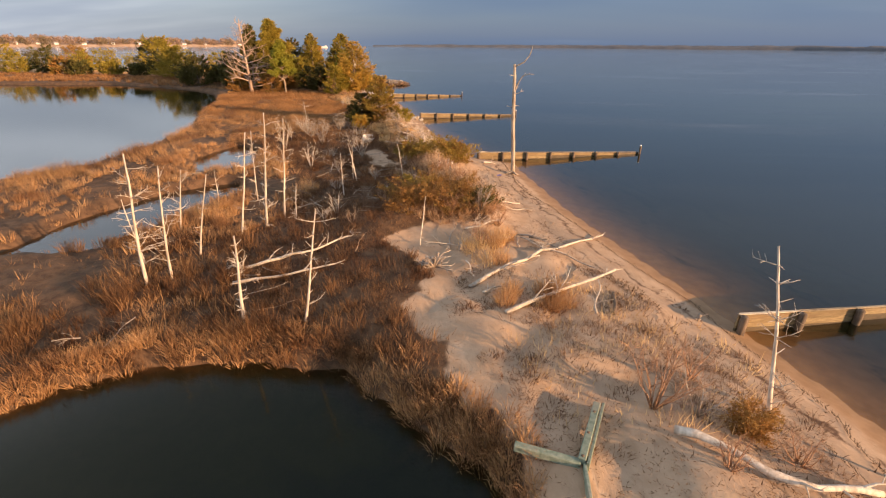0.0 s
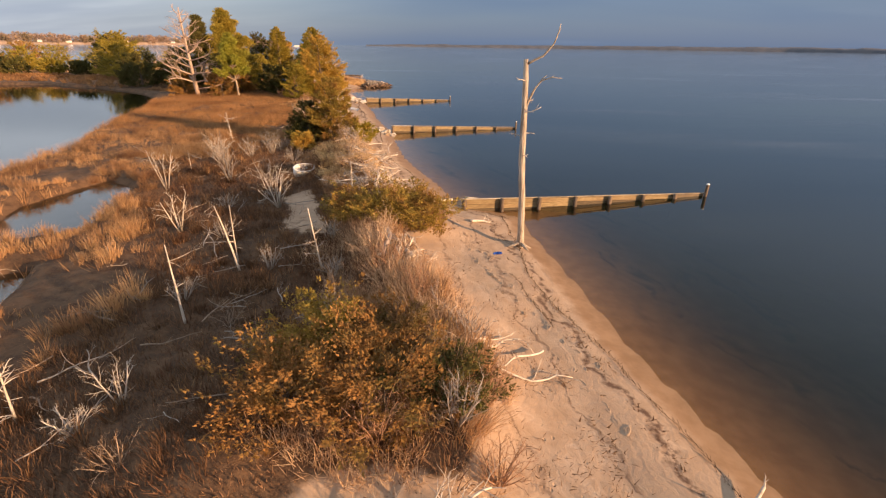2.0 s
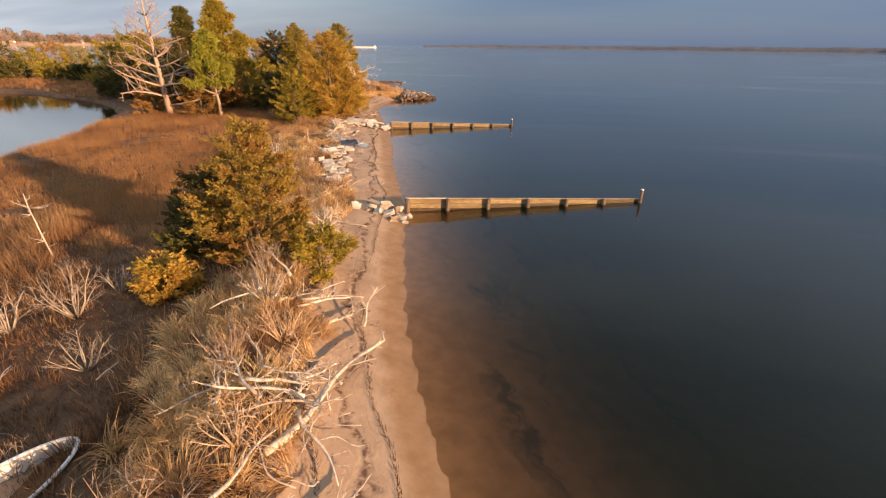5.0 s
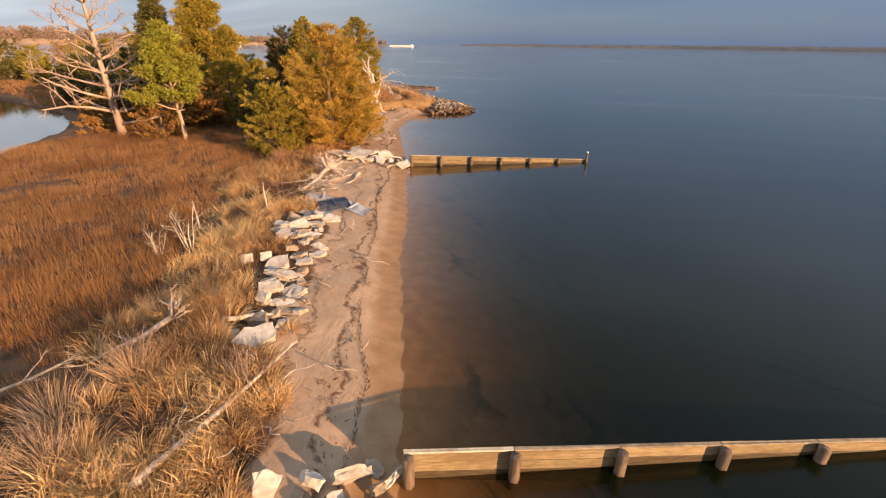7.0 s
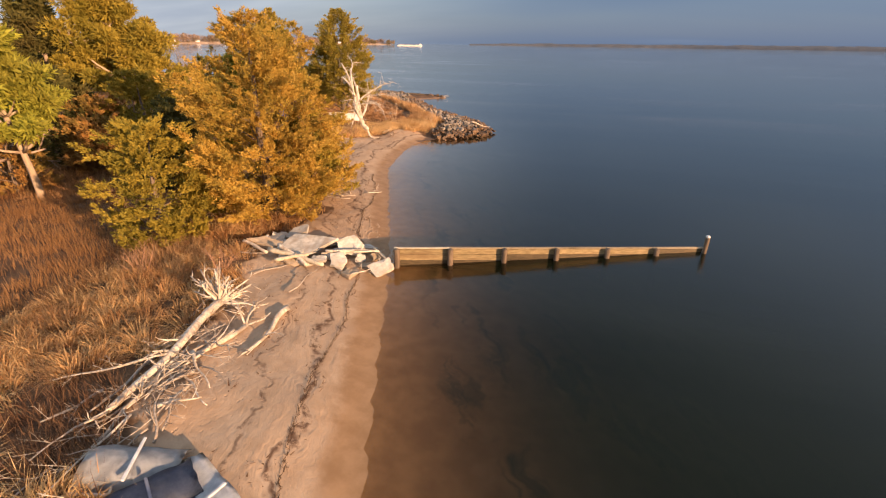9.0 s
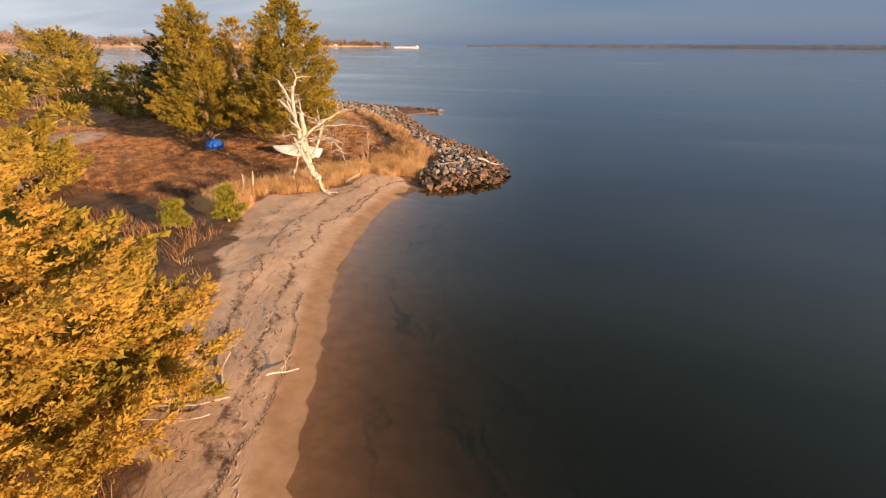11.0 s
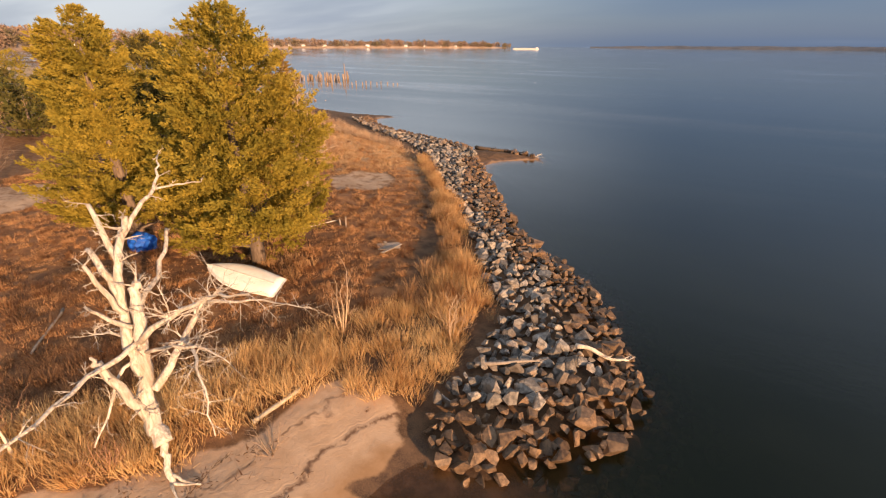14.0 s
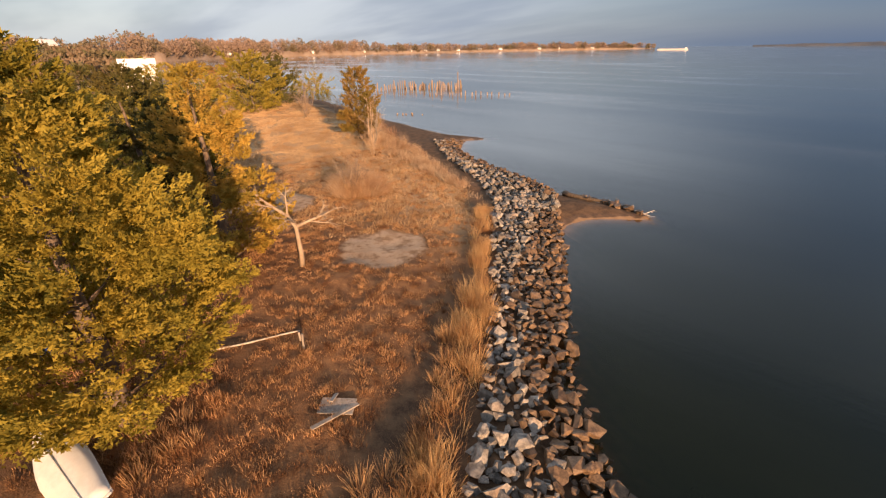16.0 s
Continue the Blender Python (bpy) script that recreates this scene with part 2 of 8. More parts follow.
# Distance haze is mixed into this blue-grey shore colour.
HAZED_LAND = surface("hazed_wooded_shore", (0.085, 0.095, 0.115), (0.13, 0.13, 0.14), 0.02, 1.0, 0.0)


def ground_material():
    """Sand, marsh mud, dry turf, wet shore and wrack lines, by the cover painted on the sheet."""
    m, nt, b = material("shore_ground")
    pos = nd(nt, "ShaderNodeNewGeometry").outputs["Position"]
    at = nd(nt, "ShaderNodeAttribute")
    at.attribute_name = "cover"
    shore = nd(nt, "ShaderNodeAttribute")
    shore.attribute_name = "shore"
    cov = nd(nt, "ShaderNodeSeparateColor", Color=at.outputs["Color"])
    sh = shore.outputs["Fac"]
    fine = noisen(nt, pos, 22, 5.0, 0.7)
    mid = noisen(nt, pos, 1.6, 6.0, 0.6)
    broad = noisen(nt, pos, 0.22, 4.0, 0.6)
    sand = mixc(nt, ramp(nt, mid, 0.3, 0.7), (0.365, 0.247, 0.155), (0.468, 0.33, 0.218))
    sand = mixc(nt, mathn(nt, "MULTIPLY", ramp(nt, fine, 0.55, 0.8), 0.35), sand, (0.28, 0.20, 0.13))
    sand = mixc(nt, mathn(nt, "MULTIPLY", ramp(nt, noisen(nt, pos, 0.8, 5, 0.65), 0.50, 0.70), 0.6), sand, (0.27, 0.185, 0.125))
    wob = mathn(nt, "ADD", sh, mathn(nt, "MULTIPLY", mathn(nt, "SUBTRACT", noisen(nt, pos, 0.5, 4, 0.6), 0.5), 2.4))
    for d, w, a in ((1.7, 0.20, 0.95), (3.0, 0.13, 0.7), (4.9, 0.16, 0.5)):
        line = mathn(nt, "SUBTRACT", 1.0, ramp(nt, mathn(nt, "ABSOLUTE", mathn(nt, "SUBTRACT", wob, d)), 0.0, w), clamp=True)
        line = mathn(nt, "MULTIPLY", line, ramp(nt, noisen(nt, pos, 3.5, 5, 0.7), 0.38, 0.56))
        sand = mixc(nt, mathn(nt, "MULTIPLY", line, a), sand, (0.10, 0.055, 0.035))
    tide = nd(nt, "ShaderNodeCombineXYZ", X=mathn(nt, "MULTIPLY", wob, 1.5), Y=mathn(nt, "MULTIPLY", broad, 3.0))
    bands = noisen(nt, tide.outputs[0], 1.6, 5, 0.65)
    sand = mixc(nt, mathn(nt, "MULTIPLY", ramp(nt, bands, 0.50, 0.68), 0.5), sand, (0.29, 0.195, 0.13))
    sand = mixc(nt, mathn(nt, "MULTIPLY", mathn(nt, "SUBTRACT", 1.0, ramp(nt, bands, 0.30, 0.42)), 0.45), sand, (0.56, 0.42, 0.30))
    wet = mathn(nt, "SUBTRACT", 1.0, ramp(nt, mathn(nt, "ADD", sh, mathn(nt, "MULTIPLY", mid, 0.5)), 0.75, 1.35), clamp=True)
    sand = mixc(nt, wet, sand, mixc(nt, ramp(nt, mid, 0.3, 0.7), (0.25, 0.145, 0.07), (0.33, 0.20, 0.105)))
    bed = nd(nt, "ShaderNodeCombineXYZ", X=mathn(nt, "MULTIPLY", wob, 0.55), Y=mathn(nt, "MULTIPLY", nd(nt, "ShaderNodeSeparateXYZ", Vector=pos).outputs[1], 0.16))
    weed = ramp(nt, noisen(nt, bed.outputs[0], 1.3, 6, 0.65), 0.52, 0.66)
    weed = mathn(nt, "MULTIPLY", weed, mathn(nt, "SUBTRACT", 1.0, ramp(nt, sh, -2.6, -0.9)))
    sand = mixc(nt, mathn(nt, "MULTIPLY", weed, 0.85), sand, (0.05, 0.042, 0.022))
    mud = mixc(nt, ramp(nt, mid, 0.35, 0.65), (0.06, 0.036, 0.022), (0.14, 0.082, 0.045))
    mud = mixc(nt, mathn(nt, "MULTIPLY", ramp(nt, fine, 0.4, 0.7), 0.5), mud, (0.20, 0.115, 0.06))
    turf = mixc(nt, ramp(nt, mid, 0.35, 0.65), (0.15, 0.074, 0.035), (0.26, 0.135, 0.062))
    turf = mixc(nt, mathn(nt, "MULTIPLY", ramp(nt, fine, 0.5, 0.75), 0.6), turf, (0.30, 0.175, 0.09))
    turf = mixc(nt, mathn(nt, "MULTIPLY", ramp(nt, broad, 0.5, 0.68), 0.5), turf, (0.12, 0.066, 0.034))
    turf = mixc(nt, cov.outputs[2], turf, mixc(nt, ramp(nt, fine, 0.3, 0.7), (0.35, 0.22, 0.11), (0.55, 0.37, 0.195)))
    col = mixc(nt, cov.outputs[1], mud, turf)
    col = mixc(nt, ramp(nt, mathn(nt, "ADD", cov.outputs[0], mathn(nt, "MULTIPLY", mathn(nt, "SUBTRACT", mid, 0.5), 0.7)), 0.35, 0.65), col, sand)
    nt.links.new(col, b.inputs["Base Color"])
    nt.links.new(mathn(nt, "SUBTRACT", 0.95, mathn(nt, "MULTIPLY", wet, 0.35)), b.inputs["Roughness"])
    b.inputs["Specular IOR Level"].default_value = 0.2
    steps = noisen(nt, pos, 5.0, 5.0, 0.65)
    h = mathn(nt, "ADD", mathn(nt, "MULTIPLY", fine, 0.25), mathn(nt, "MULTIPLY", steps, mathn(nt, "SUBTRACT", 1.0, mathn(nt, "MULTIPLY", cov.outputs[0], 0.6))))
    cells = nd(nt, "ShaderNodeTexVoronoi", Vector=stretch(nt, pos, 1, 0.7, 1), Scale=6.0, Randomness=1.0)
    print_ = mathn(nt, "SUBTRACT", 1.0, ramp(nt, cells.outputs["Distance"], 0.10, 0.24))
    trail = mathn(nt, "SUBTRACT", 1.0, ramp(nt, mathn(nt, "ABSOLUTE", mathn(nt, "SUBTRACT", wob, 4.3)), 0.3, 1.1), clamp=True)
    h = mathn(nt, "SUBTRACT", h, mathn(nt, "MULTIPLY", mathn(nt, "MULTIPLY", print_, trail), mathn(nt, "MULTIPLY", cov.outputs[0], ramp(nt, noisen(nt, pos, 1.1, 3, 0.6), 0.42, 0.62))))
    h = mathn(nt, "ADD", h, mathn(nt, "MULTIPLY", mathn(nt, "MULTIPLY", bands, cov.outputs[0]), 1.2))
    clods = noisen(nt, pos, 7.0, 4.0, 0.7)
    h = mathn(nt, "ADD", h, mathn(nt, "MULTIPLY", mathn(nt, "MULTIPLY", clods, cov.outputs[1]), mathn(nt, "MULTIPLY", mathn(nt, "SUBTRACT", 1.0, cov.outputs[0]), 3.5)))
    dry = mathn(nt, "SUBTRACT", 1.0, mathn(nt, "MULTIPLY", wet, 0.85))
    bp = nd(nt, "ShaderNodeBump", Strength=mathn(nt, "MULTIPLY", dry, 0.6), Distance=0.06, Height=h)
    nt.links.new(bp.outputs[0], b.inputs["Normal"])
    return m


def water_material():
    """Calm brackish water: clear in the shallows, murky green-brown where deep, with faint ripples and wind streaks."""
    m, nt, b = material("estuary_water")
    nt.nodes.remove(b)
    pos = nd(nt, "ShaderNodeNewGeometry").outputs["Position"]
    at = nd(nt, "ShaderNodeAttribute")
    at.attribute_name = "deep"
    clear = mathn(nt, "POWER", 2.718, mathn(nt, "MULTIPLY", at.outputs["Fac"], -2.7))
    murk = mathn(nt, "SUBTRACT", 1.0, clear, clamp=True)
    broad = noisen(nt, stretch(nt, pos, 0.05, 0.09, 1), 1.0, 4, 0.6)
    body = nd(nt, "ShaderNodeBsdfDiffuse", Color=mixc(nt, ramp(nt, broad, 0.3, 0.7), (0.0042, 0.0066, 0.0022), (0.0088, 0.0112, 0.0040)))
    bed = nd(nt, "ShaderNodeBsdfTransparent", Color=(0.88, 0.78, 0.62, 1))
    under = nd(nt, "ShaderNodeMixShader", i0=murk, i1=bed.outputs[0], i2=body.outputs[0])
    small = noisen(nt, stretch(nt, pos, 1.0, 2.2, 1, 0.35), 2.2, 5, 0.6)
    swell = noisen(nt, stretch(nt, pos, 0.10, 0.5, 1, 0.25), 1.0, 4, 0.6)
    wind = ramp(nt, noisen(nt, stretch(nt, pos, 0.012, 0.06, 1, 0.2), 1.0, 4, 0.6), 0.42, 0.68)
    streak = ramp(nt, noisen(nt, stretch(nt, pos, 0.014, 0.11, 1, 0.12), 1.0, 5, 0.6), 0.48, 0.74)
    still = nd(nt, "ShaderNodeAttribute")
    still.attribute_name = "calm"
    stir = mathn(nt, "SUBTRACT", 1.0, mathn(nt, "MULTIPLY", still.outputs["Fac"], 0.92))
    wind = mathn(nt, "MULTIPLY", mathn(nt, "ADD", wind, mathn(nt, "MULTIPLY", streak, 0.75)), stir)
    h = mathn(nt, "ADD", mathn(nt, "MULTIPLY", small, mathn(nt, "ADD", 0.08, mathn(nt, "MULTIPLY", wind, 0.5))), mathn(nt, "MULTIPLY", mathn(nt, "MULTIPLY", swell, 0.6), stir))
    bp = nd(nt, "ShaderNodeBump", Strength=0.25, Distance=0.10, Height=h)
    gl = nd(nt, "ShaderNodeBsdfGlossy", Color=(0.9, 0.9, 0.9, 1), Roughness=mathn(nt, "ADD", 0.03, mathn(nt, "MULTIPLY", wind, 0.14)), Normal=bp.outputs[0])
    face = nd(nt, "ShaderNodeLayerWeight", Blend=0.5, Normal=bp.outputs[0]).outputs["Facing"]
    fr = mathn(nt, "ADD", 0.017, mathn(nt, "MULTIPLY", mathn(nt, "POWER", face, 4.6), 0.98))
    mx = nd(nt, "ShaderNodeMixShader", i0=fr, i1=under.outputs[0], i2=gl.outputs[0])
    nt.links.new(mx.outputs[0], nt.nodes["Material Output"].inputs["Surface"])
    return m


GROUND, WATER = ground_material(), water_material()

# ---- plan: outlines in metres ----
SHORE = [(40, -200), (15.5, -12), (14.2, 0), (13.1, 6.5), (12.3, 9.3), (11.6, 12), (11, 14), (9.8, 17.5), (8.8, 20.6), (7.5, 25.2), (6.6, 30),
         (5.8, 33.5), (5.3, 36.6), (3.2, 38), (1.6, 39.4), (0.1, 43.1), (-1.9, 47.7), (-4.0, 54.0), (-5.4, 59.5), (-6.9, 65), (-8.2, 68.7),
         (-9.6, 72.5), (-10.6, 76.5), (-12, 81.2), (-14.1, 87.3), (-16.1, 93), (-19.2, 101.0), (-21, 105.6), (-21.7, 110.7), (-21.7, 114.8), (-20.8, 117.4),
         (-18.6, 117.8), (-16.9, 119), (-15.6, 120.8), (-15.1, 122.8), (-16.2, 125.5), (-18.3, 129.6), (-20.2, 131.8), (-21.9, 133.2), (-24.1, 135.7),
         (-26.8, 139.7), (-31, 147), (-32.9, 150.2), (-32.2, 152.4), (-29.0, 155.2), (-29.4, 156.0), (-33.1, 156.8), (-37, 156.4)] + [ (-41.4, 158.6),
         (-49.5, 161), (-56, 164.5), (-60, 170), (-58.5, 172.6), (-59, 173.4), (-66, 172), (-81.6, 175.5), (-115, 186), (-149, 194), (-190, 216), (-250, 216),
         (-330, 212), (-700, 315), (-1500, 500), (-2600, 500), (-2600, -200)]
LAGOON = [(-33, 26.8), (-30.1, 31.3), (-29.8, 37.8), (-32.1, 50.3), (-36.4, 58.3), (-39.4, 66.7), (-43.3, 77.6), (-48.2, 85.3), (-51.5, 91.5),
          (-58, 98), (-64, 102), (-71, 105.5), (-88, 111), (-107, 107), (-140, 98), (-165, 60), (-120, 20), (-60, 8), (-40, 17)]
POND = [(-11.8, 4.9), (-10.6, 6.2), (-9.1, 7.4), (-6.6, 8), (-4.3, 7.9), (-2.2, 7.8), (-0.4, 6.3), (1.1, 5.2), (2.2, 4.4), (2.6, 3.5), (2.4, 0),
        (-2, -8), (-10, -12), (-18, -4), (-14.5, 3)]
CREEK = [(-21.6, 14.6), (-16.6, 15.6), (-15.6, 20.5), (-14.2, 25.2), (-15.6, 28.4), (-19.2, 26.2), (-21.2, 21)]
POOL = [(-20.4, 29.6), (-16.6, 32.2), (-18.6, 39.6), (-22.4, 42), (-23.2, 36)]
VEG = [(3.4, 3.2), (2.4, 4.9), (1.2, 6.1), (0.5, 8), (-0.5, 9.5), (-0.9, 10.3), (-0.4, 11.5), (0.1, 12.7), (-0.3, 14), (-2.6, 16.6), (-2, 17.6),
       (-0.5, 18.4), (2.3, 18.5), (3.3, 20.9), (2.6, 24.5), (1.0, 27.2), (-0.3, 29), (-0.6, 30.9), (1.0, 32.4), (0.8, 35), (-1.3, 36.3),
       (-3.0, 40.6), (-5.0, 46.7), (-8.0, 56.2), (-8.8, 59), (-9.2, 62.3), (-11.1, 66.6), (-13.8, 74.2), (-15.6, 77), (-17.5, 80), (-18.2, 83.5), (-19.4, 86.4),
       (-20.0, 89), (-19.2, 92.9), (-22.2, 98), (-25.8, 105), (-28.2, 109), (-28.3, 111.4), (-26, 113.6), (-24.9, 116.8), (-24.1, 119.0), (-21.9, 118.3)]
SAND = [(3.2, -30), (3.4, 0)] + VEG + [(-17.5, 115), (-10, 90), (0, 70), (8, 45), (20, 20), (24, -30)]
HOLLOW = [(-8.6, 38), (-7.2, 39.6), (-6.3, 37), (-5.0, 34), (-3.7, 32.4), (-3.9, 31.5), (-5.2, 32), (-6.6, 32.9), (-7.0, 34.8)]
LAWN = [(-26.2, 113.8), (-25.1, 117.4), (-24.6, 121.5), (-25.2, 124.5), (-27.2, 127.5), (-29.1, 131.8), (-32.6, 138.2), (-38.2, 146.1), (-44, 151), (-60, 158),
        (-80, 168), (-140, 185), (-230, 225), (-330, 200), (-300, 150), (-160, 130), (-95, 118), (-64, 108), (-52, 110), (-40, 110), (-31, 108.5)]
ROCKS_IN = [(-21.6, 118.6), (-21.2, 121.2), (-21.4, 124.4), (-24.4, 129.1), (-26.2, 131.7), (-28.8, 135.7), (-33.5, 141.8), (-39.3, 149.3), (-43.8, 153.2), (-52.7, 158.2), (-60.9, 164.5)]
DOTS = [(-38.3, 137.6, 3.0), (-51.3, 137.4, 3.4), (-56, 121, 4)]


def signed(poly, x, y):
    """Metres inside (plus) or outside (minus) of an outline, for arrays of points."""
    x, y = np.asarray(x, float), np.asarray(y, float)
    best, inside = np.full(x.shape, 1e18), np.zeros(x.shape, bool)
    for (ax, ay), (bx, by) in zip(poly, poly[1:] + poly[:1]):
        dx, dy = bx - ax, by - ay
        k = np.clip(((x - ax) * dx + (y - ay) * dy) / (dx * dx + dy * dy + 1e-12), 0, 1)
        best = np.minimum(best, (x - ax - k * dx) ** 2 + (y - ay - k * dy) ** 2)
        if ay != by:
            inside ^= ((ay > y) != (by > y)) & (x < ax + dx * (y - ay) / dy)
    return np.sqrt(best) * np.where(inside, 1, -1)


def vnoise(x, y, scale, seed=0):
    """Smooth value noise, 0 to 1."""
    x, y = np.asarray(x, float) * scale + seed * 17.3, np.asarray(y, float) * scale - seed * 9.1
    ix, iy = np.floor(x), np.floor(y)
    fx, fy = x - ix, y - iy
    fx, fy = fx * fx * (3 - 2 * fx), fy * fy * (3 - 2 * fy)

    def h(a, b):
        v = np.sin(a * 127.1 + b * 311.7 + seed * 74.7) * 43758.5453
        return v - np.floor(v)
    return (h(ix, iy) * (1 - fx) + h(ix + 1, iy) * fx) * (1 - fy) + (h(ix, iy + 1) * (1 - fx) + h(ix + 1, iy + 1) * fx) * fy


def fbm(x, y, scale, seed=0, n=4):
    return sum(vnoise(x, y, scale * 2 ** i, seed + i) * 0.5 ** (i + 1) for i in range(n)) / (1 - 0.5 ** n)


def smooth(v, lo, hi):
    t = np.clip((v - lo) / (hi - lo), 0, 1)
    return t * t * (3 - 2 * t)


def terrain(x, y):
    """Height of the ground, and the cover: sand, turf, and the distance from the shore."""
    x, y = np.asarray(x, float), np.asarray(y, float)
    s = signed(SHORE, x, y) + (fbm(x, y, 0.22, 3, 2) - 0.5) * 0.4
    sand_in = signed(SAND, x, y) + (fbm(x, y, 0.6, 5) - 0.5) * 1.6
    lawn_in = signed(LAWN, x, y) + (fbm(x, y, 0.4, 7) - 0.5) * 1.5
    hollow = signed(HOLLOW, x, y) + (fbm(x, y, 0.8, 9) - 0.5) * 1.2
    land = np.where(s < 11, 0.93 * (1 - np.exp(-np.maximum(s, 0) / 3.6)), 0.90)
    sea = -np.minimum((0.075 + 0.28 * smooth(y, 112, 122)) * np.maximum(-s, 0) ** 1.2, 3.2)
    z = np.where(s > 0, land, sea)
    back = smooth(-sand_in, 0.6, 7.0) * (1 - smooth(lawn_in, -3, 3)) * (1 - smooth(x, 30, 40)) * smooth(s, 1, 5)
    z = z * (1 - back) + 0.48 * back
    z = z + smooth(s, 0.8, 3) * ((fbm(x, y, 0.35, 11) - 0.5) * 0.35 + (fbm(x, y, 1.4, 13) - 0.5) * 0.16)
    z = z + np.exp(-((sand_in + 1.0) / 1.4) ** 2) * (0.75 * smooth(y, 16, 20) * (1 - smooth(y, 30, 36)) + 0.5 * smooth(y, 30, 36) * (1 - smooth(y, 52, 60))) * smooth(s, 2, 4)
    z = z + smooth(s, 3.0, 5.5) * (1 - smooth(y, 15, 19)) * smooth(sand_in, -1, 0.6) * (fbm(x, y, 0.55, 17, 3) - 0.5) * 0.8
    for poly in (LAGOON, POND, CREEK, POOL):
        w = signed(poly, x, y) + (fbm(x, y, 0.7, 15) - 0.5) * 0.8
        z = np.minimum(z, np.maximum(0.28 - (w + 0.30) * 0.95, -0.9))
    z = z - bank_drop(y, s)
    far = smooth(np.hypot(x + 20, y - 60), 260, 700)
    z = z + np.where(s > 0, far * smooth(s, 10, 150) * (6 + 12 * fbm(x, y, 0.004, 21)), 0)
    spots = np.max([smooth(r + (fbm(x, y, 0.5, 23) - 0.5) * 2.6 - np.hypot((x - a), (y - b)), -0.5, 0.6) for a, b, r in DOTS], axis=0) * 0.58
    sand = np.maximum(np.maximum(smooth(sand_in, -0.5, 0.5), smooth(hollow, -0.3, 0.4)), spots)
    sand = np.maximum(sand, (s < 0.3) * (signed(LAGOON, x, y) < -20))
    sand = np.where((s < 0.4) & (y > 115.5) & (y < 149), 0, sand)
    wet = signed(POND, x, y) > -0.6
    sand = np.where(wet | (signed(CREEK, x, y) > -1) | (signed(POOL, x, y) > -1), 0, sand)
    return z, sand, smooth(lawn_in, -0.8, 0.8), s


def bank_drop(y, s):
    """How much lower the ground lies under the riprap than the tops of its stones."""
    return 0.38 * smooth(y, 117.6, 119.4) * (1 - smooth(y, 147, 150)) * (1 - smooth(s, 1.0, 2.6))


def height(x, y):
    return float(terrain(np.array([x]), np.array([y]))[0][0])


def axis(lo, hi, step, *outer):
    """Grid lines: even steps inside, growing ones outside, as far as the horizon."""
    mid = list(np.arange(lo, hi + step / 2, step))
    a, d = lo, step
    left = []
    while a > -4800:
        d *= 1.13
        a -= d
        left.append(a)
    b, d = mid[-1], step
    right = []
    while b < 4800:
        d *= 1.13
        b += d
        right.append(b)
    return np.array(left[::-1] + mid + right)


def grid_mesh(name, gx, gy, z, keep=None):
    nx, ny = len(gx), len(gy)
    X, Y = np.meshgrid(gx, gy)
    V = np.stack([X.ravel(), Y.ravel(), z.ravel()], 1)
    i = (np.arange(ny - 1)[:, None] * nx + np.arange(nx - 1)[None]).ravel()
    F = np.stack([i, i + 1, i + nx + 1, i + nx], 1)
    if keep is not None:
        F = F[keep.ravel()[F].any(1)]
    me = bpy.data.meshes.new(name)
    me.from_pydata(V, [], F)
    me.polygons.foreach_set("use_smooth", np.ones(len(me.polygons), bool))
    return me


gx, gy = axis(-62, 16, 0.48), axis(-2, 160, 0.5)
GX, GY = np.meshgrid(gx, gy)
gz, gsand, gturf, gshore = terrain(GX, GY)
me = grid_mesh("ground", gx, gy, gz)
col = me.attributes.new("cover", "FLOAT_COLOR", "POINT")
col.data.foreach_set("color", np.stack([gsand, gturf, smooth(GY, 137, 147), np.ones_like(gsand)], -1).ravel().astype(np.float32))
me.attributes.new("shore", "FLOAT", "POINT").data.foreach_set("value", gshore.ravel().astype(np.float32))
me.materials.append(GROUND)
tagged(new("ground", me), "sandy shore with brown marsh mud and dry turf", "ground", kind="structure")

wx, wy = axis(-62, 22, 1.1), axis(-8, 160, 1.1)
WX, WY = np.meshgrid(wx, wy)
wz = terrain(WX, WY)[0]
me = grid_mesh("water", wx, wy, np.zeros_like(wz), keep=wz < 0.12)
me.attributes.new("deep", "FLOAT", "POINT").data.foreach_set("value", np.maximum(-wz, 0).ravel().astype(np.float32))
me.materials.append(WATER)
me.attributes.new("calm", "FLOAT", "POINT").data.foreach_set("value", smooth(np.maximum(signed(LAGOON, WX, WY), signed(POND, WX, WY)), -6, -2).ravel().astype(np.float32))
tagged(new("water", me), "calm murky river water, brown over the shallows", "water", kind="structure")


# ---- makers ----
def raw_mesh(name, V, F, mat, smooth_faces=False):
    me = bpy.data.meshes.new(name)
    me.from_pydata(V, [], F)
    if smooth_faces:
        me.polygons.foreach_set("use_smooth", np.ones(len(me.polygons), bool))
    me.materials.append(mat)
    return me


def thing(name, x, y, z, label, category, group="", turn=0.0):
    ob = new(name)
    ob.empty_display_size = 0.2
    ob.matrix_basis = pose(x, y, z, 0, 0, turn)
    return tagged(ob, label, category, group)


def part(name, me, parent, label="", m=None):
    ob = new(name, me)
    ob.parent = parent
    if m is not None:
        ob.matrix_basis = m
    return tagged(ob, label)


def bm_part(name, bm, mat, parent, label="", m=None, smooth_faces=False):
    me = bpy.data.meshes.new(name)
    bm.to_mesh(me)
    bm.free()
    if smooth_faces:
        me.polygons.foreach_set("use_smooth", np.ones(len(me.polygons), bool))
    me.materials.append(mat)
    return part(name, me, parent, label, m)


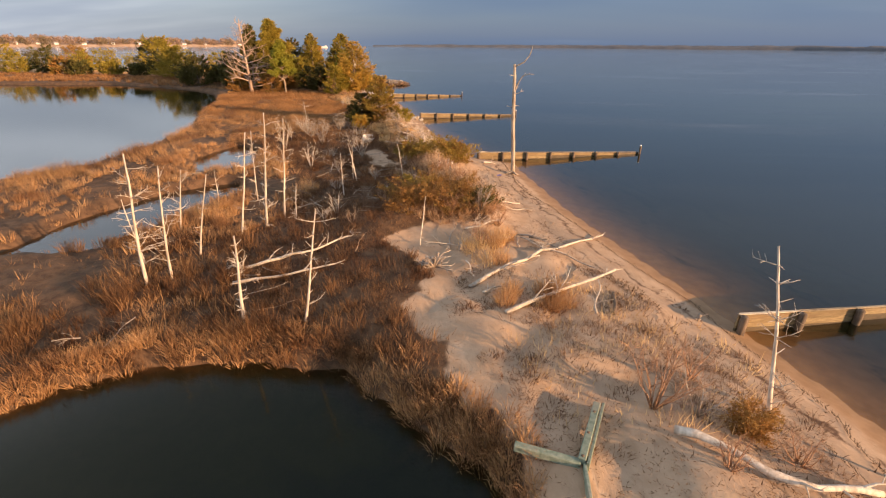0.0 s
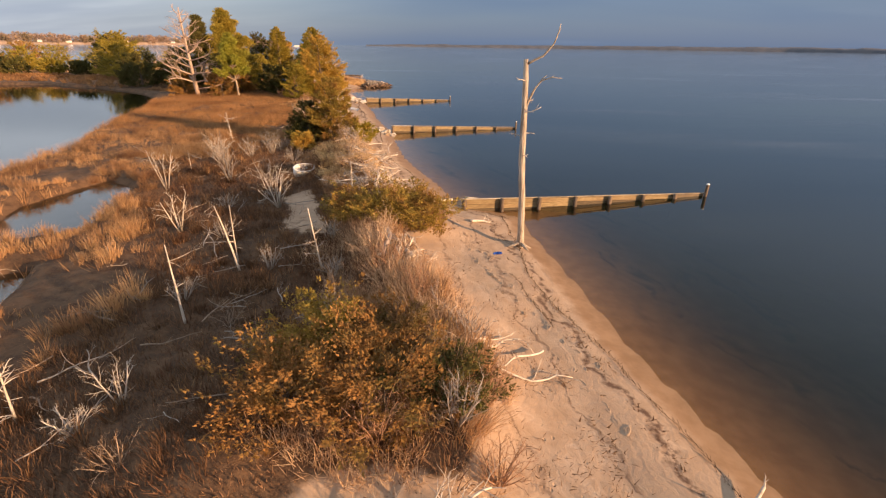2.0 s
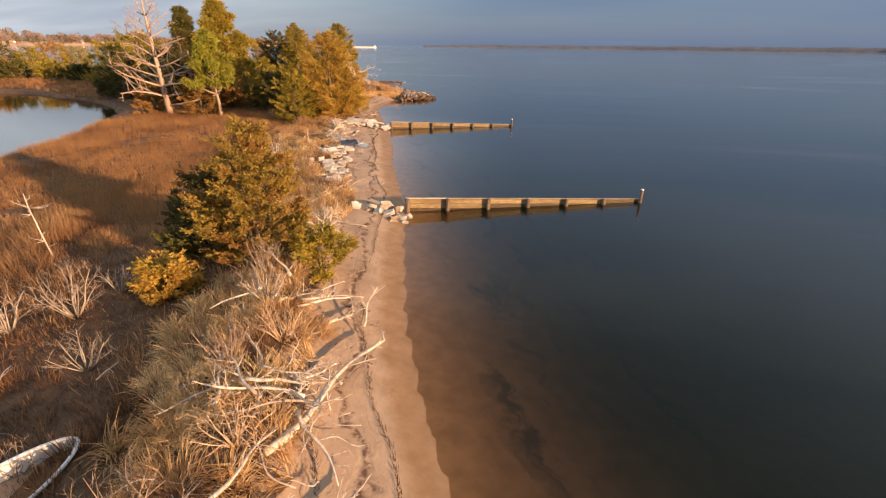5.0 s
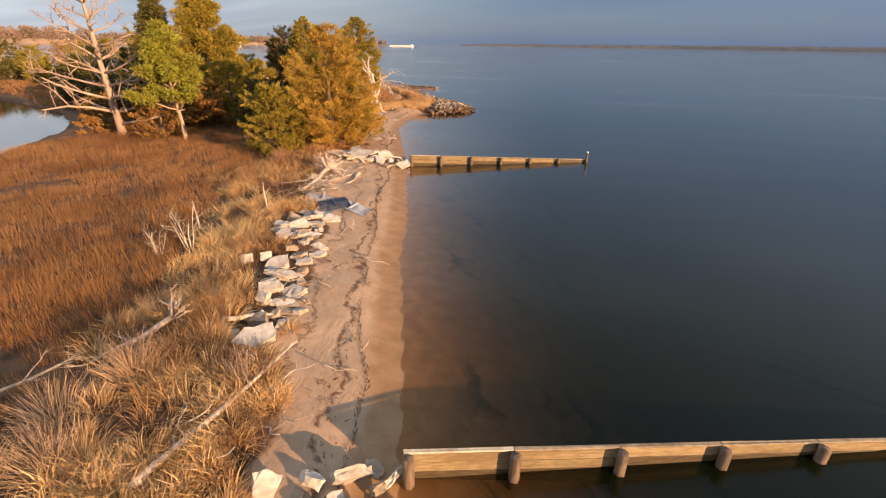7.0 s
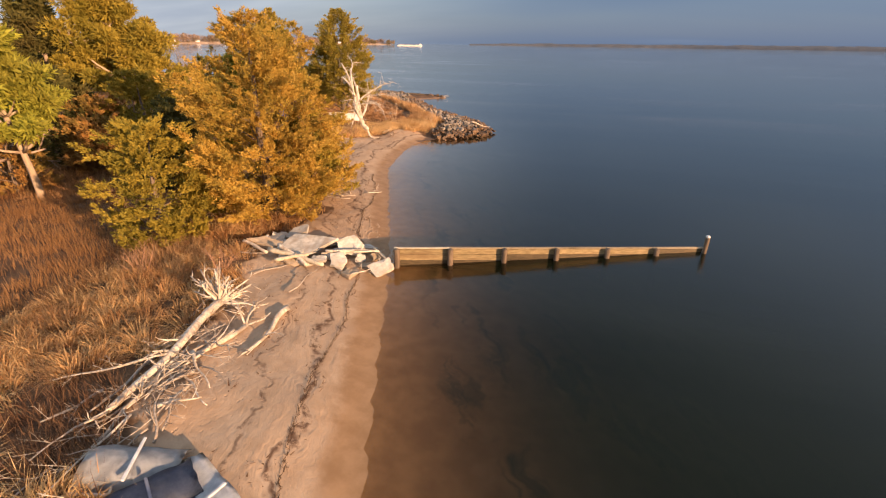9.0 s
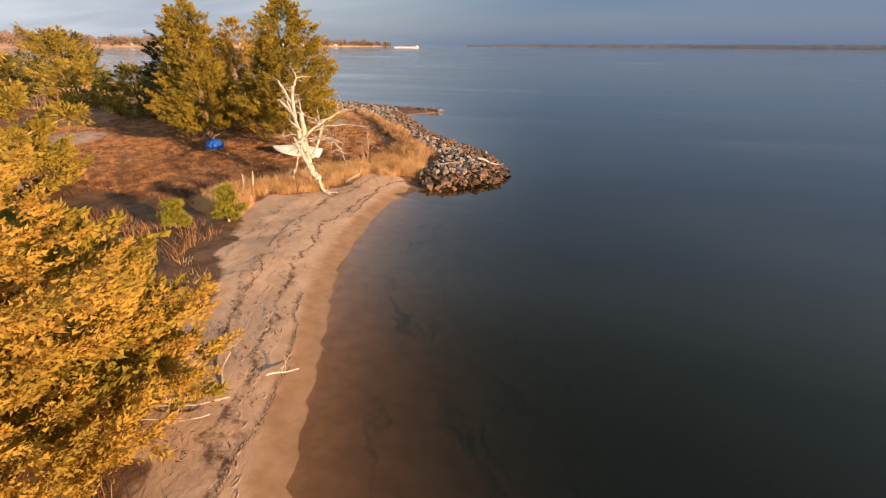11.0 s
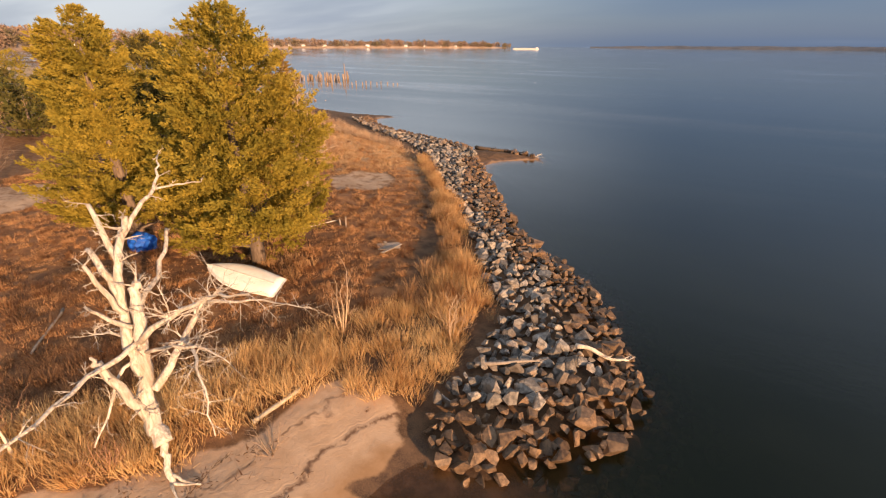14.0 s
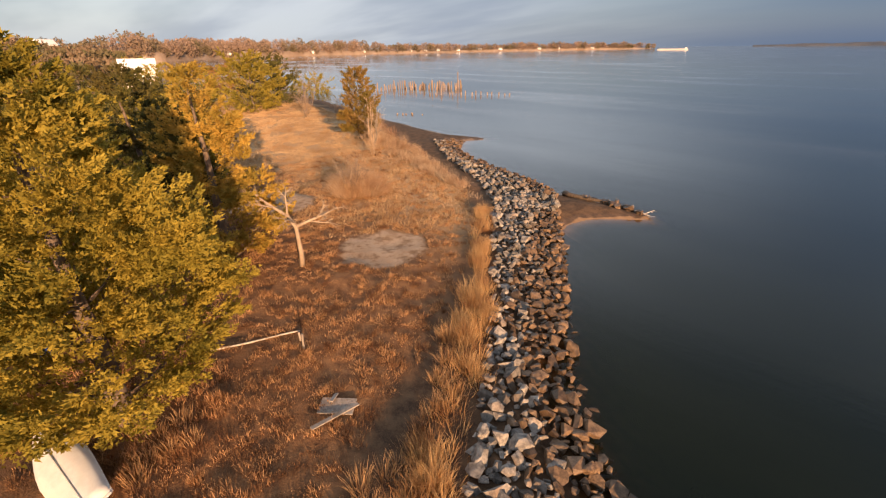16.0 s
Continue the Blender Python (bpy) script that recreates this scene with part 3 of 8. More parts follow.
def beam(sx, sy, sz, m=None, bevel=0.015, rough=0.0, rng=None):
    """A bevelled board or block, optionally with chipped, uneven corners."""
    bm = bmesh.new()
    bmesh.ops.create_cube(bm, size=1, matrix=Matrix.Diagonal((sx, sy, sz, 1)))
    if rough:
        bmesh.ops.subdivide_edges(bm, edges=bm.edges[:], cuts=1)
        for v in bm.verts:
            v.co += Vector([rng.uniform(-rough, rough) for _ in range(3)])
    if bevel:
        bmesh.ops.bevel(bm, geom=bm.edges[:], offset=bevel, segments=1, affect="EDGES")
    if m is not None:
        bm.transform(m)
    return bm


CLEARED = []


class Wood:
    """Collects tapering tubes into one mesh."""

    def __init__(self):
        self.v, self.f = [], []

    def tube(self, pts, radii, sides=6):
        start = len(self.v)
        prev = None
        for i, p in enumerate(pts):
            a, b = pts[max(i - 1, 0)], pts[min(i + 1, len(pts) - 1)]
            d = (b - a).normalized()
            u = prev - d * prev.dot(d) if prev is not None else d.orthogonal()
            u = u.normalized() if u.length > 1e-6 else d.orthogonal().normalized()
            prev = u
            w = d.cross(u)
            for k in range(sides):
                g = 2 * math.pi * k / sides
                q = p + (u * math.cos(g) + w * math.sin(g)) * radii[i] * (1 + (0.13 * math.sin(k * 2.7 + i * 1.9 + start) if sides > 7 else 0))
                self.v.append((q.x, q.y, q.z))
        for i in range(len(pts) - 1):
            for k in range(sides):
                a, b = start + i * sides + k, start + i * sides + (k + 1) % sides
                self.f.append((a, b, b + sides, a + sides))
        self.f.append(tuple(start + (len(pts) - 1) * sides + k for k in range(sides)))
        self.f.append(tuple(start + k for k in reversed(range(sides))))

    def limb(self, p, d, length, r, rng, wob=0.12, up=0.0, seg=6, tip=0.3, sides=6):
        """A wandering, tapering limb; gives back its points and radii."""
        pts, rad, d = [p.copy()], [r], d.normalized()
        for i in range(seg):
            d = (d + Vector((rng.gauss(0, wob), rng.gauss(0, wob), rng.gauss(0, wob) + up))).normalized()
            p = p + d * (length / seg)
            pts.append(p.copy())
            rad.append(r * (1 - (1 - tip) * (i + 1) / seg))
        self.tube(pts, rad, sides)
        return pts, rad

    def grow(self, p, d, length, r, rng, level, kids=4, spread=0.8, wob=0.14, up=0.03, shrink=0.6, first=0.25, sides=5):
        pts, rad = self.limb(p, d, length, r, rng, wob, up, seg=3 if level else 2, sides=max(3, sides))
        if level <= 0:
            return
        for k in range(kids):
            s = first + (1 - first) * (k + rng.random()) / kids
            i = min(int(s * (len(pts) - 1)), len(pts) - 2)
            base = pts[i].lerp(pts[i + 1], s * (len(pts) - 1) - i)
            along = (pts[i + 1] - pts[i]).normalized()
            side = Vector((rng.gauss(0, 1), rng.gauss(0, 1), rng.gauss(0, 0.7)))
            side = (side - along * side.dot(along)).normalized()
            self.grow(base, along * (1 - spread * 0.6) + side * spread, length * shrink * rng.uniform(0.6, 1.1) * (1.1 - 0.5 * s),
                      min(rad[i] * 0.62, r * 0.6), rng, level - 1, kids, spread, wob, up, shrink, first, sides - 1)

    def mesh(self, name, mat, soft=True):
        return raw_mesh(name, self.v, self.f, mat, soft)


def blades(pts, heights, width, lean, rng, g=None):
    """Grass blades as tapering triangles, each leaning its own way."""
    n = len(pts)
    g = rng.uniform(0, 2 * np.pi, n) if g is None else g
    l = rng.uniform(0.1 if lean < 0.96 else 0.9, 1.0, n) * lean
    tip = pts + np.stack([np.cos(g) * l * heights, np.sin(g) * l * heights, heights * np.sqrt(np.maximum(1 - l * l, 0.01))], 1)
    a = rng.uniform(0, 2 * np.pi, n)
    o = np.stack([np.cos(a), np.sin(a), np.zeros(n)], 1) * (width * rng.uniform(0.6, 1.4, n) / 2)[:, None]
    return np.stack([pts - o, pts + o, tip], 1).reshape(-1, 3)


def arched(P, H, width, lean, bend, rng, g):
    """Arching blades: corners of a narrow foot, a knee and a drooping tip, five to a blade."""
    n = len(P)
    out = np.stack([np.cos(g), np.sin(g), np.zeros(n)], 1)
    a = rng.uniform(0, 2 * np.pi, n)
    o = np.stack([np.cos(a), np.sin(a), np.zeros(n)], 1) * (width * rng.uniform(0.6, 1.4, n) / 2)[:, None]
    l1, l2 = np.clip(lean, 0, 0.98), np.clip(lean + bend, 0, 1.25)
    knee = P + out * (np.sin(l1 * 1.4) * H * 0.55)[:, None] + np.array([0, 0, 1]) * (np.cos(l1 * 1.4) * H * 0.55)[:, None]
    tip = knee + out * (np.sin(l2 * 1.4) * H * 0.5)[:, None] + np.array([0, 0, 1]) * (np.cos(l2 * 1.4) * H * 0.5)[:, None]
    return np.stack([P - o, P + o, knee - o * 0.8, knee + o * 0.8, tip], 1).reshape(-1, 3)


def blade_mesh(name, V, mat):
    """A mesh of five-cornered blades: a strip and a point each."""
    n = len(V) // 5
    me = bpy.data.meshes.new(name)
    me.vertices.add(len(V))
    me.vertices.foreach_set("co", V.astype(np.float32).ravel())
    me.loops.add(n * 7)
    me.loops.foreach_set("vertex_index", (np.arange(n)[:, None] * 5 + np.array([0, 1, 3, 2, 2, 3, 4])[None]).astype(np.int32).ravel())
    me.polygons.add(n * 2)
    me.polygons.foreach_set("loop_start", (np.arange(n)[:, None] * 7 + np.array([0, 4])[None]).astype(np.int32).ravel())
    me.update(calc_edges=True)
    me.materials.append(mat)
    return me


def tri_mesh(name, V, mat):
    """A mesh of loose triangles, three corners each."""
    n = len(V) // 3
    me = bpy.data.meshes.new(name)
    me.vertices.add(len(V))
    me.vertices.foreach_set("co", V.astype(np.float32).ravel())
    me.loops.add(len(V))
    me.loops.foreach_set("vertex_index", np.arange(len(V), dtype=np.int32))
    me.polygons.add(n)
    me.polygons.foreach_set("loop_start", np.arange(0, len(V), 3, dtype=np.int32))
    me.update(calc_edges=True)
    me.materials.append(mat)
    return me


def turn_to(d):
    return d / np.maximum(np.linalg.norm(d, axis=1, keepdims=True), 1e-9)


def sprays(P, D, size, rng, flat=0.45, face=None, tumble=0.55):
    """Leaf sprays: small pointed triangles at P along D, tumbled a little."""
    n = len(P)
    D = turn_to(turn_to(D) + rng.normal(0, tumble, (n, 3)))
    W = turn_to(np.cross(D, rng.normal(0, 1, (n, 3)) if face is None else turn_to(face) + rng.normal(0, 0.45, (n, 3))))
    s = (size * rng.uniform(0.6, 1.4, n))[:, None]
    return np.stack([P - W * s * flat, P + W * s * flat, P + D * s * 1.25], 1).reshape(-1, 3)


def cedar_crown(h, r, n, seed, low=0.06, size=0.17, power=0.75, boughs=170, ragged=0.3):
    """A red cedar's crown: boughs of dense scale-leaf sprays, fuller below, uneven in outline, with gaps."""
    rng = np.random.default_rng(seed)
    u = rng.uniform(0, 1, boughs) ** 1.25
    z0 = h * (low + (0.97 - low) * u)
    az = rng.uniform(0, 2 * np.pi, boughs)
    lump = 1 + ragged * (np.sin(az * 3 + seed + u * 7) * 0.5 + rng.uniform(-0.6, 0.6, boughs))
    reach = r * np.maximum((1 - u) ** power * smooth(u, -0.22, 0.10) * lump, 0.07)
    tilt = 0.5 + 0.65 * u + rng.normal(0, 0.12, boughs)
    m = boughs * 9
    k = np.repeat(np.arange(boughs), 9)
    t = 1 - rng.uniform(0, 1, m) ** 1.6 * 0.72
    out = np.stack([np.cos(az[k]), np.sin(az[k]), np.zeros(m)], 1)
    side = np.stack([-np.sin(az[k]), np.cos(az[k]), np.zeros(m)], 1)
    L = reach[k] * t
    fat = np.maximum(0.07, 0.155 * reach[k] * (1.15 - 0.75 * t))
    C = out * L[:, None] + side * (rng.normal(0, 1, m) * fat)[:, None]
    C[:, 2] = z0[k] + L * np.tan(np.clip(tilt[k], 0, 1.1)) * 0.55 + rng.normal(0, 1, m) * fat * 0.6 - 0.12 * reach[k]
    w = (0.25 + reach[k] * t) ** 1.2
    j = rng.choice(m, n, p=w / w.sum())
    S = turn_to(out * 0.8 + side * rng.normal(0, 0.55, m)[:, None] + np.array([0, 0, 0.5]) + rng.normal(0, 0.22, (m, 3)))
    reach_s = (0.17 + 0.19 * reach[k]) * rng.uniform(0.5, 1.5, m)
    q = rng.uniform(0, 1, n) ** 0.8
    off = rng.normal(0, 1, (n, 3)) * ((0.032 + 0.085 * reach_s[j]) * (1.15 - 0.85 * q))[:, None]
    P = C[j] + S[j] * (reach_s[j] * q)[:, None] + off
    P[:, 2] = np.maximum(P[:, 2], 0.12)
    D = S[j] * 1.3 + turn_to(off) * 0.5
    face = np.stack([P[:, 0], P[:, 1], 0.25 * r + 0.35 * np.hypot(P[:, 0], P[:, 1])], 1) + S[j] * 0.3 * r
    return sprays(P, D, size, rng, 0.38, face, 0.35)


def cedar(x, y, h, r, leaf, label, n=16000, seed=1, low=0.06, size=0.17, power=0.75, boughs=170, name="cedar_tree", group="cedars on the shore", ragged=0.3, lean=0.0):
    t = thing(name, x, y, height(x, y) - 0.05, label, "tree", group)
    rng = random.Random(seed)
    w = Wood()
    pts, rad = w.limb(Vector((0, 0, -0.15)), Vector((lean, 0, 1)), h * 0.9, 0.028 * h + 0.03, rng, 0.03, 0.03, 9, 0.12, 8)
    for i in range(int(10 + h)):
        s = rng.uniform(0.08, 0.85)
        p = pts[int(s * 9)]
        g = rng.uniform(0, 6.28)
        w.limb(p, Vector((math.cos(g), math.sin(g), 0.5)), r * (1 - s) ** 0.8 * 0.85, 0.008 * h * (1 - s) + 0.01, rng, 0.12, 0.05, 4, 0.3, 4)
    part("trunk", w.mesh("trunk", BARK), t)
    part("crown", tri_mesh("crown", cedar_crown(h, r, int(n * 1.22), seed, low, size * 0.77, power, boughs, ragged), leaf), t)
    return t


def pine(x, y, h, r, label, n=7000, seed=1, leaf=None, bark=None, clear=0.45, limbs=26, size=0.22):
    """A loblolly pine: a clear pale trunk, level limbs, and clumps of needles toward their ends."""
    t = thing("pine_tree", x, y, height(x, y) - 0.05, label, "tree", "pines in the grove")
    rng, nrng = random.Random(seed), np.random.default_rng(seed)
    w = Wood()
    pts, rad = w.limb(Vector((0, 0, -0.15)), Vector((0, 0, 1)), h * 0.95, 0.016 * h + 0.04, rng, 0.03, 0.03, 10, 0.2, 8)
    tips = []
    for i in range(limbs):
        s = clear + (1 - clear) * (i + rng.random()) / limbs
        p = pts[min(int(s * 10), 10)]
        g = i * 2.4 + rng.uniform(-0.5, 0.5)
        L = r * (1.08 - s) / (1.08 - clear) * rng.uniform(0.6, 1.15)
        q, _ = w.limb(p, Vector((math.cos(g), math.sin(g), 0.2 + 0.5 * s)), max(L, 0.4), 0.012 * h * (1.1 - s) + 0.012, rng, 0.14, 0.05, 5, 0.3, 4)
        tips += [q[-1], q[-2], q[3]]
    tips = np.array([tuple(q) for q in tips] + [tuple(pts[-1])] * 3)
    n = int(n * 2.3)
    k = nrng.integers(0, len(tips), n)
    D = nrng.normal(0, 1, (n, 3)) + np.array([0, 0, 0.5])
    P = tips[k] + turn_to(D) * (nrng.uniform(0, 1, n) ** 0.5 * 0.078 * h * nrng.uniform(0.5, 1.1, len(tips))[k])[:, None] * np.array([1, 1, 0.6])
    part("trunk", w.mesh("trunk", bark or PALE_BARK), t)
    part("crown", tri_mesh("crown", sprays(P, D, size, nrng, 0.22), leaf or PINE_LEAF), t)
    return t


def snag(x, y, h, r, label, seed, lean=(0, 0), stubs=9, stub=0.7, mat=None, name="dead_snag", group="dead snags in the marsh", broken=0.35, fork=False):
    """A barkless standing trunk with broken stubs."""
    rng = random.Random(seed)
    t = thing(name, x, y, height(x, y) - 0.06, label, "dead tree", group)
    w = Wood()
    pts, rad = w.limb(Vector((0, 0, -0.1)), Vector((lean[0], lean[1], 1)), h, r * (0.72 if h > 1.6 else 1), rng, 0.022, 0.004, 10, broken, 8)
    part("trunk", w.mesh("trunk", mat or DEADWOOD), t)
    for i in range(int(stubs * 1.7)):
        s = rng.uniform(0.18, 0.97)
        j = min(int(s * 10), 9)
        g = rng.uniform(0, 6.28)
        b = Wood()
        L = stub * rng.uniform(0.25, 1.2)
        b.grow(pts[j], Vector((math.cos(g), math.sin(g), rng.uniform(-0.1, 0.7))), L, max(rad[j] * 0.36, 0.017), rng, 1 if L > 0.45 else 0, 4, 0.7, 0.16, 0.02)
        part("branch", b.mesh("branch", mat or DEADWOOD), t)
    return t


def shrub(x, y, h, r, label, seed, stems=9, level=2, kids=4, mat=None, thick=0.016, name="bare_shrub", group="bare shrubs", up=0.05, spread=0.65, z=None):
    """A leafless shrub: many stems from one root, forking into twigs."""
    rng = random.Random(seed)
    t = thing(name, x, y, (height(x, y) if z is None else z) - 0.04, label, "shrub", group)
    for i in range(stems):
        w = Wood()
        g, out = i * 2.4 + rng.uniform(-0.4, 0.4), rng.uniform(0.15, 1.0) * r / h
        w.grow(Vector((math.cos(g) * 0.06, math.sin(g) * 0.06, 0)), Vector((math.cos(g) * out, math.sin(g) * out, 1)), h * rng.uniform(0.6, 0.95),
               thick * (1.6 if mat in (GREYWOOD, DEADWOOD) else 1.25) * rng.uniform(0.7, 1.3) * (0.6 + h * 0.3), rng, level, kids, spread, 0.12, up, 0.55, 0.3, 4)
        part("stem", w.mesh("stem", mat or TWIG), t)
    return t


def log(name, a, b, r, label, seed, mat=None, bend=0.06, branches=3, blen=0.8, roots=0, tip=0.4, group="driftwood on the sand", lift=0.6, rlen=0.9):
    """A fallen trunk from a to b, with stubs and perhaps a root plate at its foot; metres, z above the ground."""
    rng = random.Random(seed)
    A = Vector((a[0], a[1], height(a[0], a[1]) + a[2] + r * lift))
    B = Vector((b[0], b[1], height(b[0], b[1]) + b[2] + r * tip * lift))
    t = thing(name, A.x, A.y, A.z, label, "driftwood", group)
    w = Wood()
    n, d = 9, B - A
    s1, s2 = Vector((-d.y, d.x, 0)).normalized(), Vector((0, 0, 1))
    ph = rng.uniform(0, 6)
    pts = [d * (i / n) + s1 * (math.sin(i * 0.75 + ph) - math.sin(ph) * (1 - i / n) - math.sin(n * 0.75 + ph) * i / n) * bend * d.length
           + s2 * (max(0, math.sin(i / n * math.pi)) * bend * 0.4 * d.length) for i in range(n + 1)]
    under = terrain(np.array([A.x + q.x for q in pts]), np.array([A.y + q.y for q in pts]))[0]
    for q, g in zip(pts, under):
        q.z = max(min(q.z, float(g) - A.z + r * 0.8 + a[2] + (b[2] - a[2]) * q.length / d.length), float(g) - A.z + r * 0.5)
    r = r * 0.85
    rad = [r * (1 - (1 - tip) * i / n) * rng.uniform(0.86, 1.1) for i in range(n + 1)]
    w.tube(pts, rad, 9)
    if tip < 0.8 and r > 0.05:
        for k in range(2):
            w.grow(pts[-2 + k], d.normalized() + s1 * rng.gauss(0, 0.5) + s2 * rng.uniform(0, 0.4), r * rng.uniform(3, 6), r * tip * 0.7, rng, 1, 2, 0.6, 0.16)
    part("trunk", w.mesh("trunk", mat or DEADWOOD), t)
    for i in range(branches):
        j = rng.randint(2, n - 1)
        k = Wood()
        side = s1 * rng.choice((-1, 1)) * rng.uniform(0.3, 1) + s2 * rng.uniform(0.0, 0.8) + d.normalized() * rng.uniform(0.2, 0.9)
        k.grow(pts[j], side, blen * rng.uniform(0.5, 1.2), rad[j] * 0.45, rng, 1, 3, 0.6, 0.16, 0.0)
        part("branch", k.mesh("branch", mat or DEADWOOD), t)
    for i in range(roots):
        k = Wood()
        g = 2 * math.pi * i / roots + rng.uniform(-0.3, 0.3)
        q = s1 * math.cos(g) + s2 * abs(math.sin(g)) * 1.1 - d.normalized() * rng.uniform(0.1, 0.9)
        k.grow(Vector((0, 0, 0)), q, rlen * rng.uniform(0.6, 1.15), r * 0.42, rng, 1, 3, 0.6, 0.2, -0.01)
        part("root", k.mesh("root", mat or DEADWOOD), t)
    return t


def slab(x, y, sx, sy, sz, seed, tilt=(0, 0), turn=0.0, dz=0.0, mat=None, label="broken pale concrete slab lying on the sand", group="concrete rubble on the beach", name="concrete_slab"):
    """A broken slab: an uneven outline with chipped faces, half sunk or propped."""
    rng = random.Random(seed)
    bm = bmesh.new()
    k = rng.randint(4, 5)
    sx, sy, sz = sx * rng.uniform(0.8, 1.1), sy * rng.uniform(0.75, 1.05), sz * 0.66
    tilt = (tilt[0] + rng.uniform(-10, 10), tilt[1] + rng.uniform(-10, 10))
    g0 = rng.uniform(0, 1)
    turns = [g0 + (2 * math.pi * i + rng.uniform(-0.9, 0.9)) / k for i in range(k)]
    ring = [(math.cos(g) * sx / 2 * rng.uniform(0.75, 1.2), math.sin(g) * sy / 2 * rng.uniform(0.75, 1.2)) for g in turns]
    lo = [bm.verts.new((a * rng.uniform(0.9, 1.05), b * rng.uniform(0.9, 1.05), -sz / 2)) for a, b in ring]
    hi = [bm.verts.new((a, b, sz / 2 * rng.uniform(0.8, 1.2))) for a, b in ring]
    bm.faces.new(lo[::-1])
    bm.faces.new(hi)
    for i in range(k):
        bm.faces.new((lo[i], lo[(i + 1) % k], hi[(i + 1) % k], hi[i]))
    bmesh.ops.subdivide_edges(bm, edges=bm.edges[:], cuts=2, use_grid_fill=True)
    for v in bm.verts:
        v.co += Vector([rng.gauss(0, 0.018) for _ in range(3)])
    bmesh.ops.triangulate(bm, faces=bm.faces[:])
    me = bpy.data.meshes.new(name)
    bm.to_mesh(me)
    bm.free()
    me.materials.append(mat or CONCRETE)
    ob = new(name, me)
    CLEARED.append((x, y, max(sx, sy) * 0.55))
    ob.matrix_basis = pose(x, y, height(x, y) + sz * 0.22 + dz, tilt[0], tilt[1], turn)
    return tagged(ob, label, "rubble", group)


# ---- timber groins ----
def groin(a, b, bays, seed, top=(0.79, 0.24), pile_up=0.62, cap=True, skip=()):
    """A plank wall running out from the beach: boards, a cap rail, round piles on one side, and a taller pile at its end."""
    rng = random.Random(seed)
    A, B = Vector((*a, 0)), Vector((*b, 0))
    d = (B - A)
    g = thing("timber_groin", a[0], a[1], 0, "weathered timber groin running out into the water", "groin", "timber groins", math.degrees(math.atan2(d.y, d.x)))
    L = d.length / bays
    for i in range(bays):
        t0, t1 = top[0] + (top[1] - top[0]) * i / bays, top[0] + (top[1] - top[0]) * (i + 1) / bays
        fall = -math.degrees(math.atan2(t0 - t1, L))
        zc = (t0 + t1) / 2
        hh = 0.27
        for k in range(4):
            m = pose((i + 0.5) * L, rng.uniform(-0.008, 0.008), zc - 0.05 - hh * (k + 0.5), 0, -fall * 1.0, 0)
            bm_part("plank", beam(L - 0.012, 0.075, hh - 0.012, None, 0.008), TIMBER if k < 2 and zc - hh * k > 0.32 else WETWOOD, g, "", m)
        if cap:
            m = pose((i + 0.5) * L, -0.01, zc, 0, -fall, 0)
            bm_part("cap_rail", beam(L - 0.01, 0.105, 0.05, None, 0.01, 0.006, rng), GROINCAP if i else CAPWOOD, g, "weathered cap rail", m)
    for i in range(bays + 1):
        if i in skip:
            continue
        tt = top[0] + (top[1] - top[0]) * i / bays
        last = i == bays
        up = tt + (pile_up if last else 0.02)
        w = Wood()
        x, y = i * L + (0.0 if i else 0.10), -0.20
        r = 0.10 if last else 0.13
        w.tube([Vector((x, y, -1.6)), Vector((x, y, up - 0.04)), Vector((x + rng.uniform(-0.01, 0.01), y, up))], [r, r * 0.97, r * 0.8], 10)
        part("round_post", w.mesh("round_post", PILEWOOD), g, "dark round pile")
        if last:
            c = Wood()
            c.tube([Vector((x, y, up - 0.02)), Vector((x, y, up + 0.05)), Vector((x, y, up + 0.08))], [r * 0.92, r * 0.88, r * 0.4], 10)
            part("pile_cap", c.mesh("pile_cap", WHITE_HULL), g, "white pile cap")
    return g


groin((11.4, 11.0), (26.2, 14.4), 6, 1)
groin((2.1, 37.1), (17.9, 42.0), 7, 2, (0.86, 0.18))
groin((-5.9, 62.5), (7.90, 67.09), 6, 3, (0.8, 0.2))
groin((-14.35, 89.5), (-0.85, 95.0), 6, 4, (0.84, 0.2))
log("cap_log", (2.3, 37.35, 0.55), (5.0, 38.15, 0.45), 0.11, "bleached square timber lying along the groin", 5, CAPWOOD, 0.0, 0, tip=0.95)

# ---- trees ----
cedar(-22.3, 92.6, 9.5, 3.75, CEDAR_GOLD, "large bronzed red cedar at the edge of the beach", 120000, 11, 0.03, 0.105, 0.62, 280)
cedar(-25.0, 88.2, 5.0, 2.2, CEDAR_OLIVE, "low olive cedar beside the large bronzed one", 28000, 12, 0.03, 0.125, 0.5, 120)
cedar(-21.6, 95.5, 5.2, 2.0, CEDAR_OLIVE, "olive cedar behind the large bronzed one", 9000, 13, 0.03, 0.17, 0.6, 110)
cedar(-40.4, 121.5, 11.5, 2.75, CEDAR_OLIVE, "tall olive cedar standing on dry turf", 76000, 14, 0.16, 0.125, 0.62, 280)
cedar(-33.0, 122.9, 11.3, 3.6, CEDAR_OLIVE, "tall broad olive cedar over a white boat", 120000, 15, 0.12, 0.115, 0.66, 340)
cedar(-43.2, 130.4, 10.4, 3.0, CEDAR_GOLD, "golden cedar behind the tall pair", 36000, 16, 0.06, 0.15, 0.6, 160)
# Shade of the tall pair is put into this cedar's leaf colour.
cedar(-48.0, 128.8, 10.3, 3.6, CEDAR_DARK, "cedar at the edge of the turf, shade put into its dark leaf colour", 44000, 17, 0.08, 0.16, 0.6, 180)
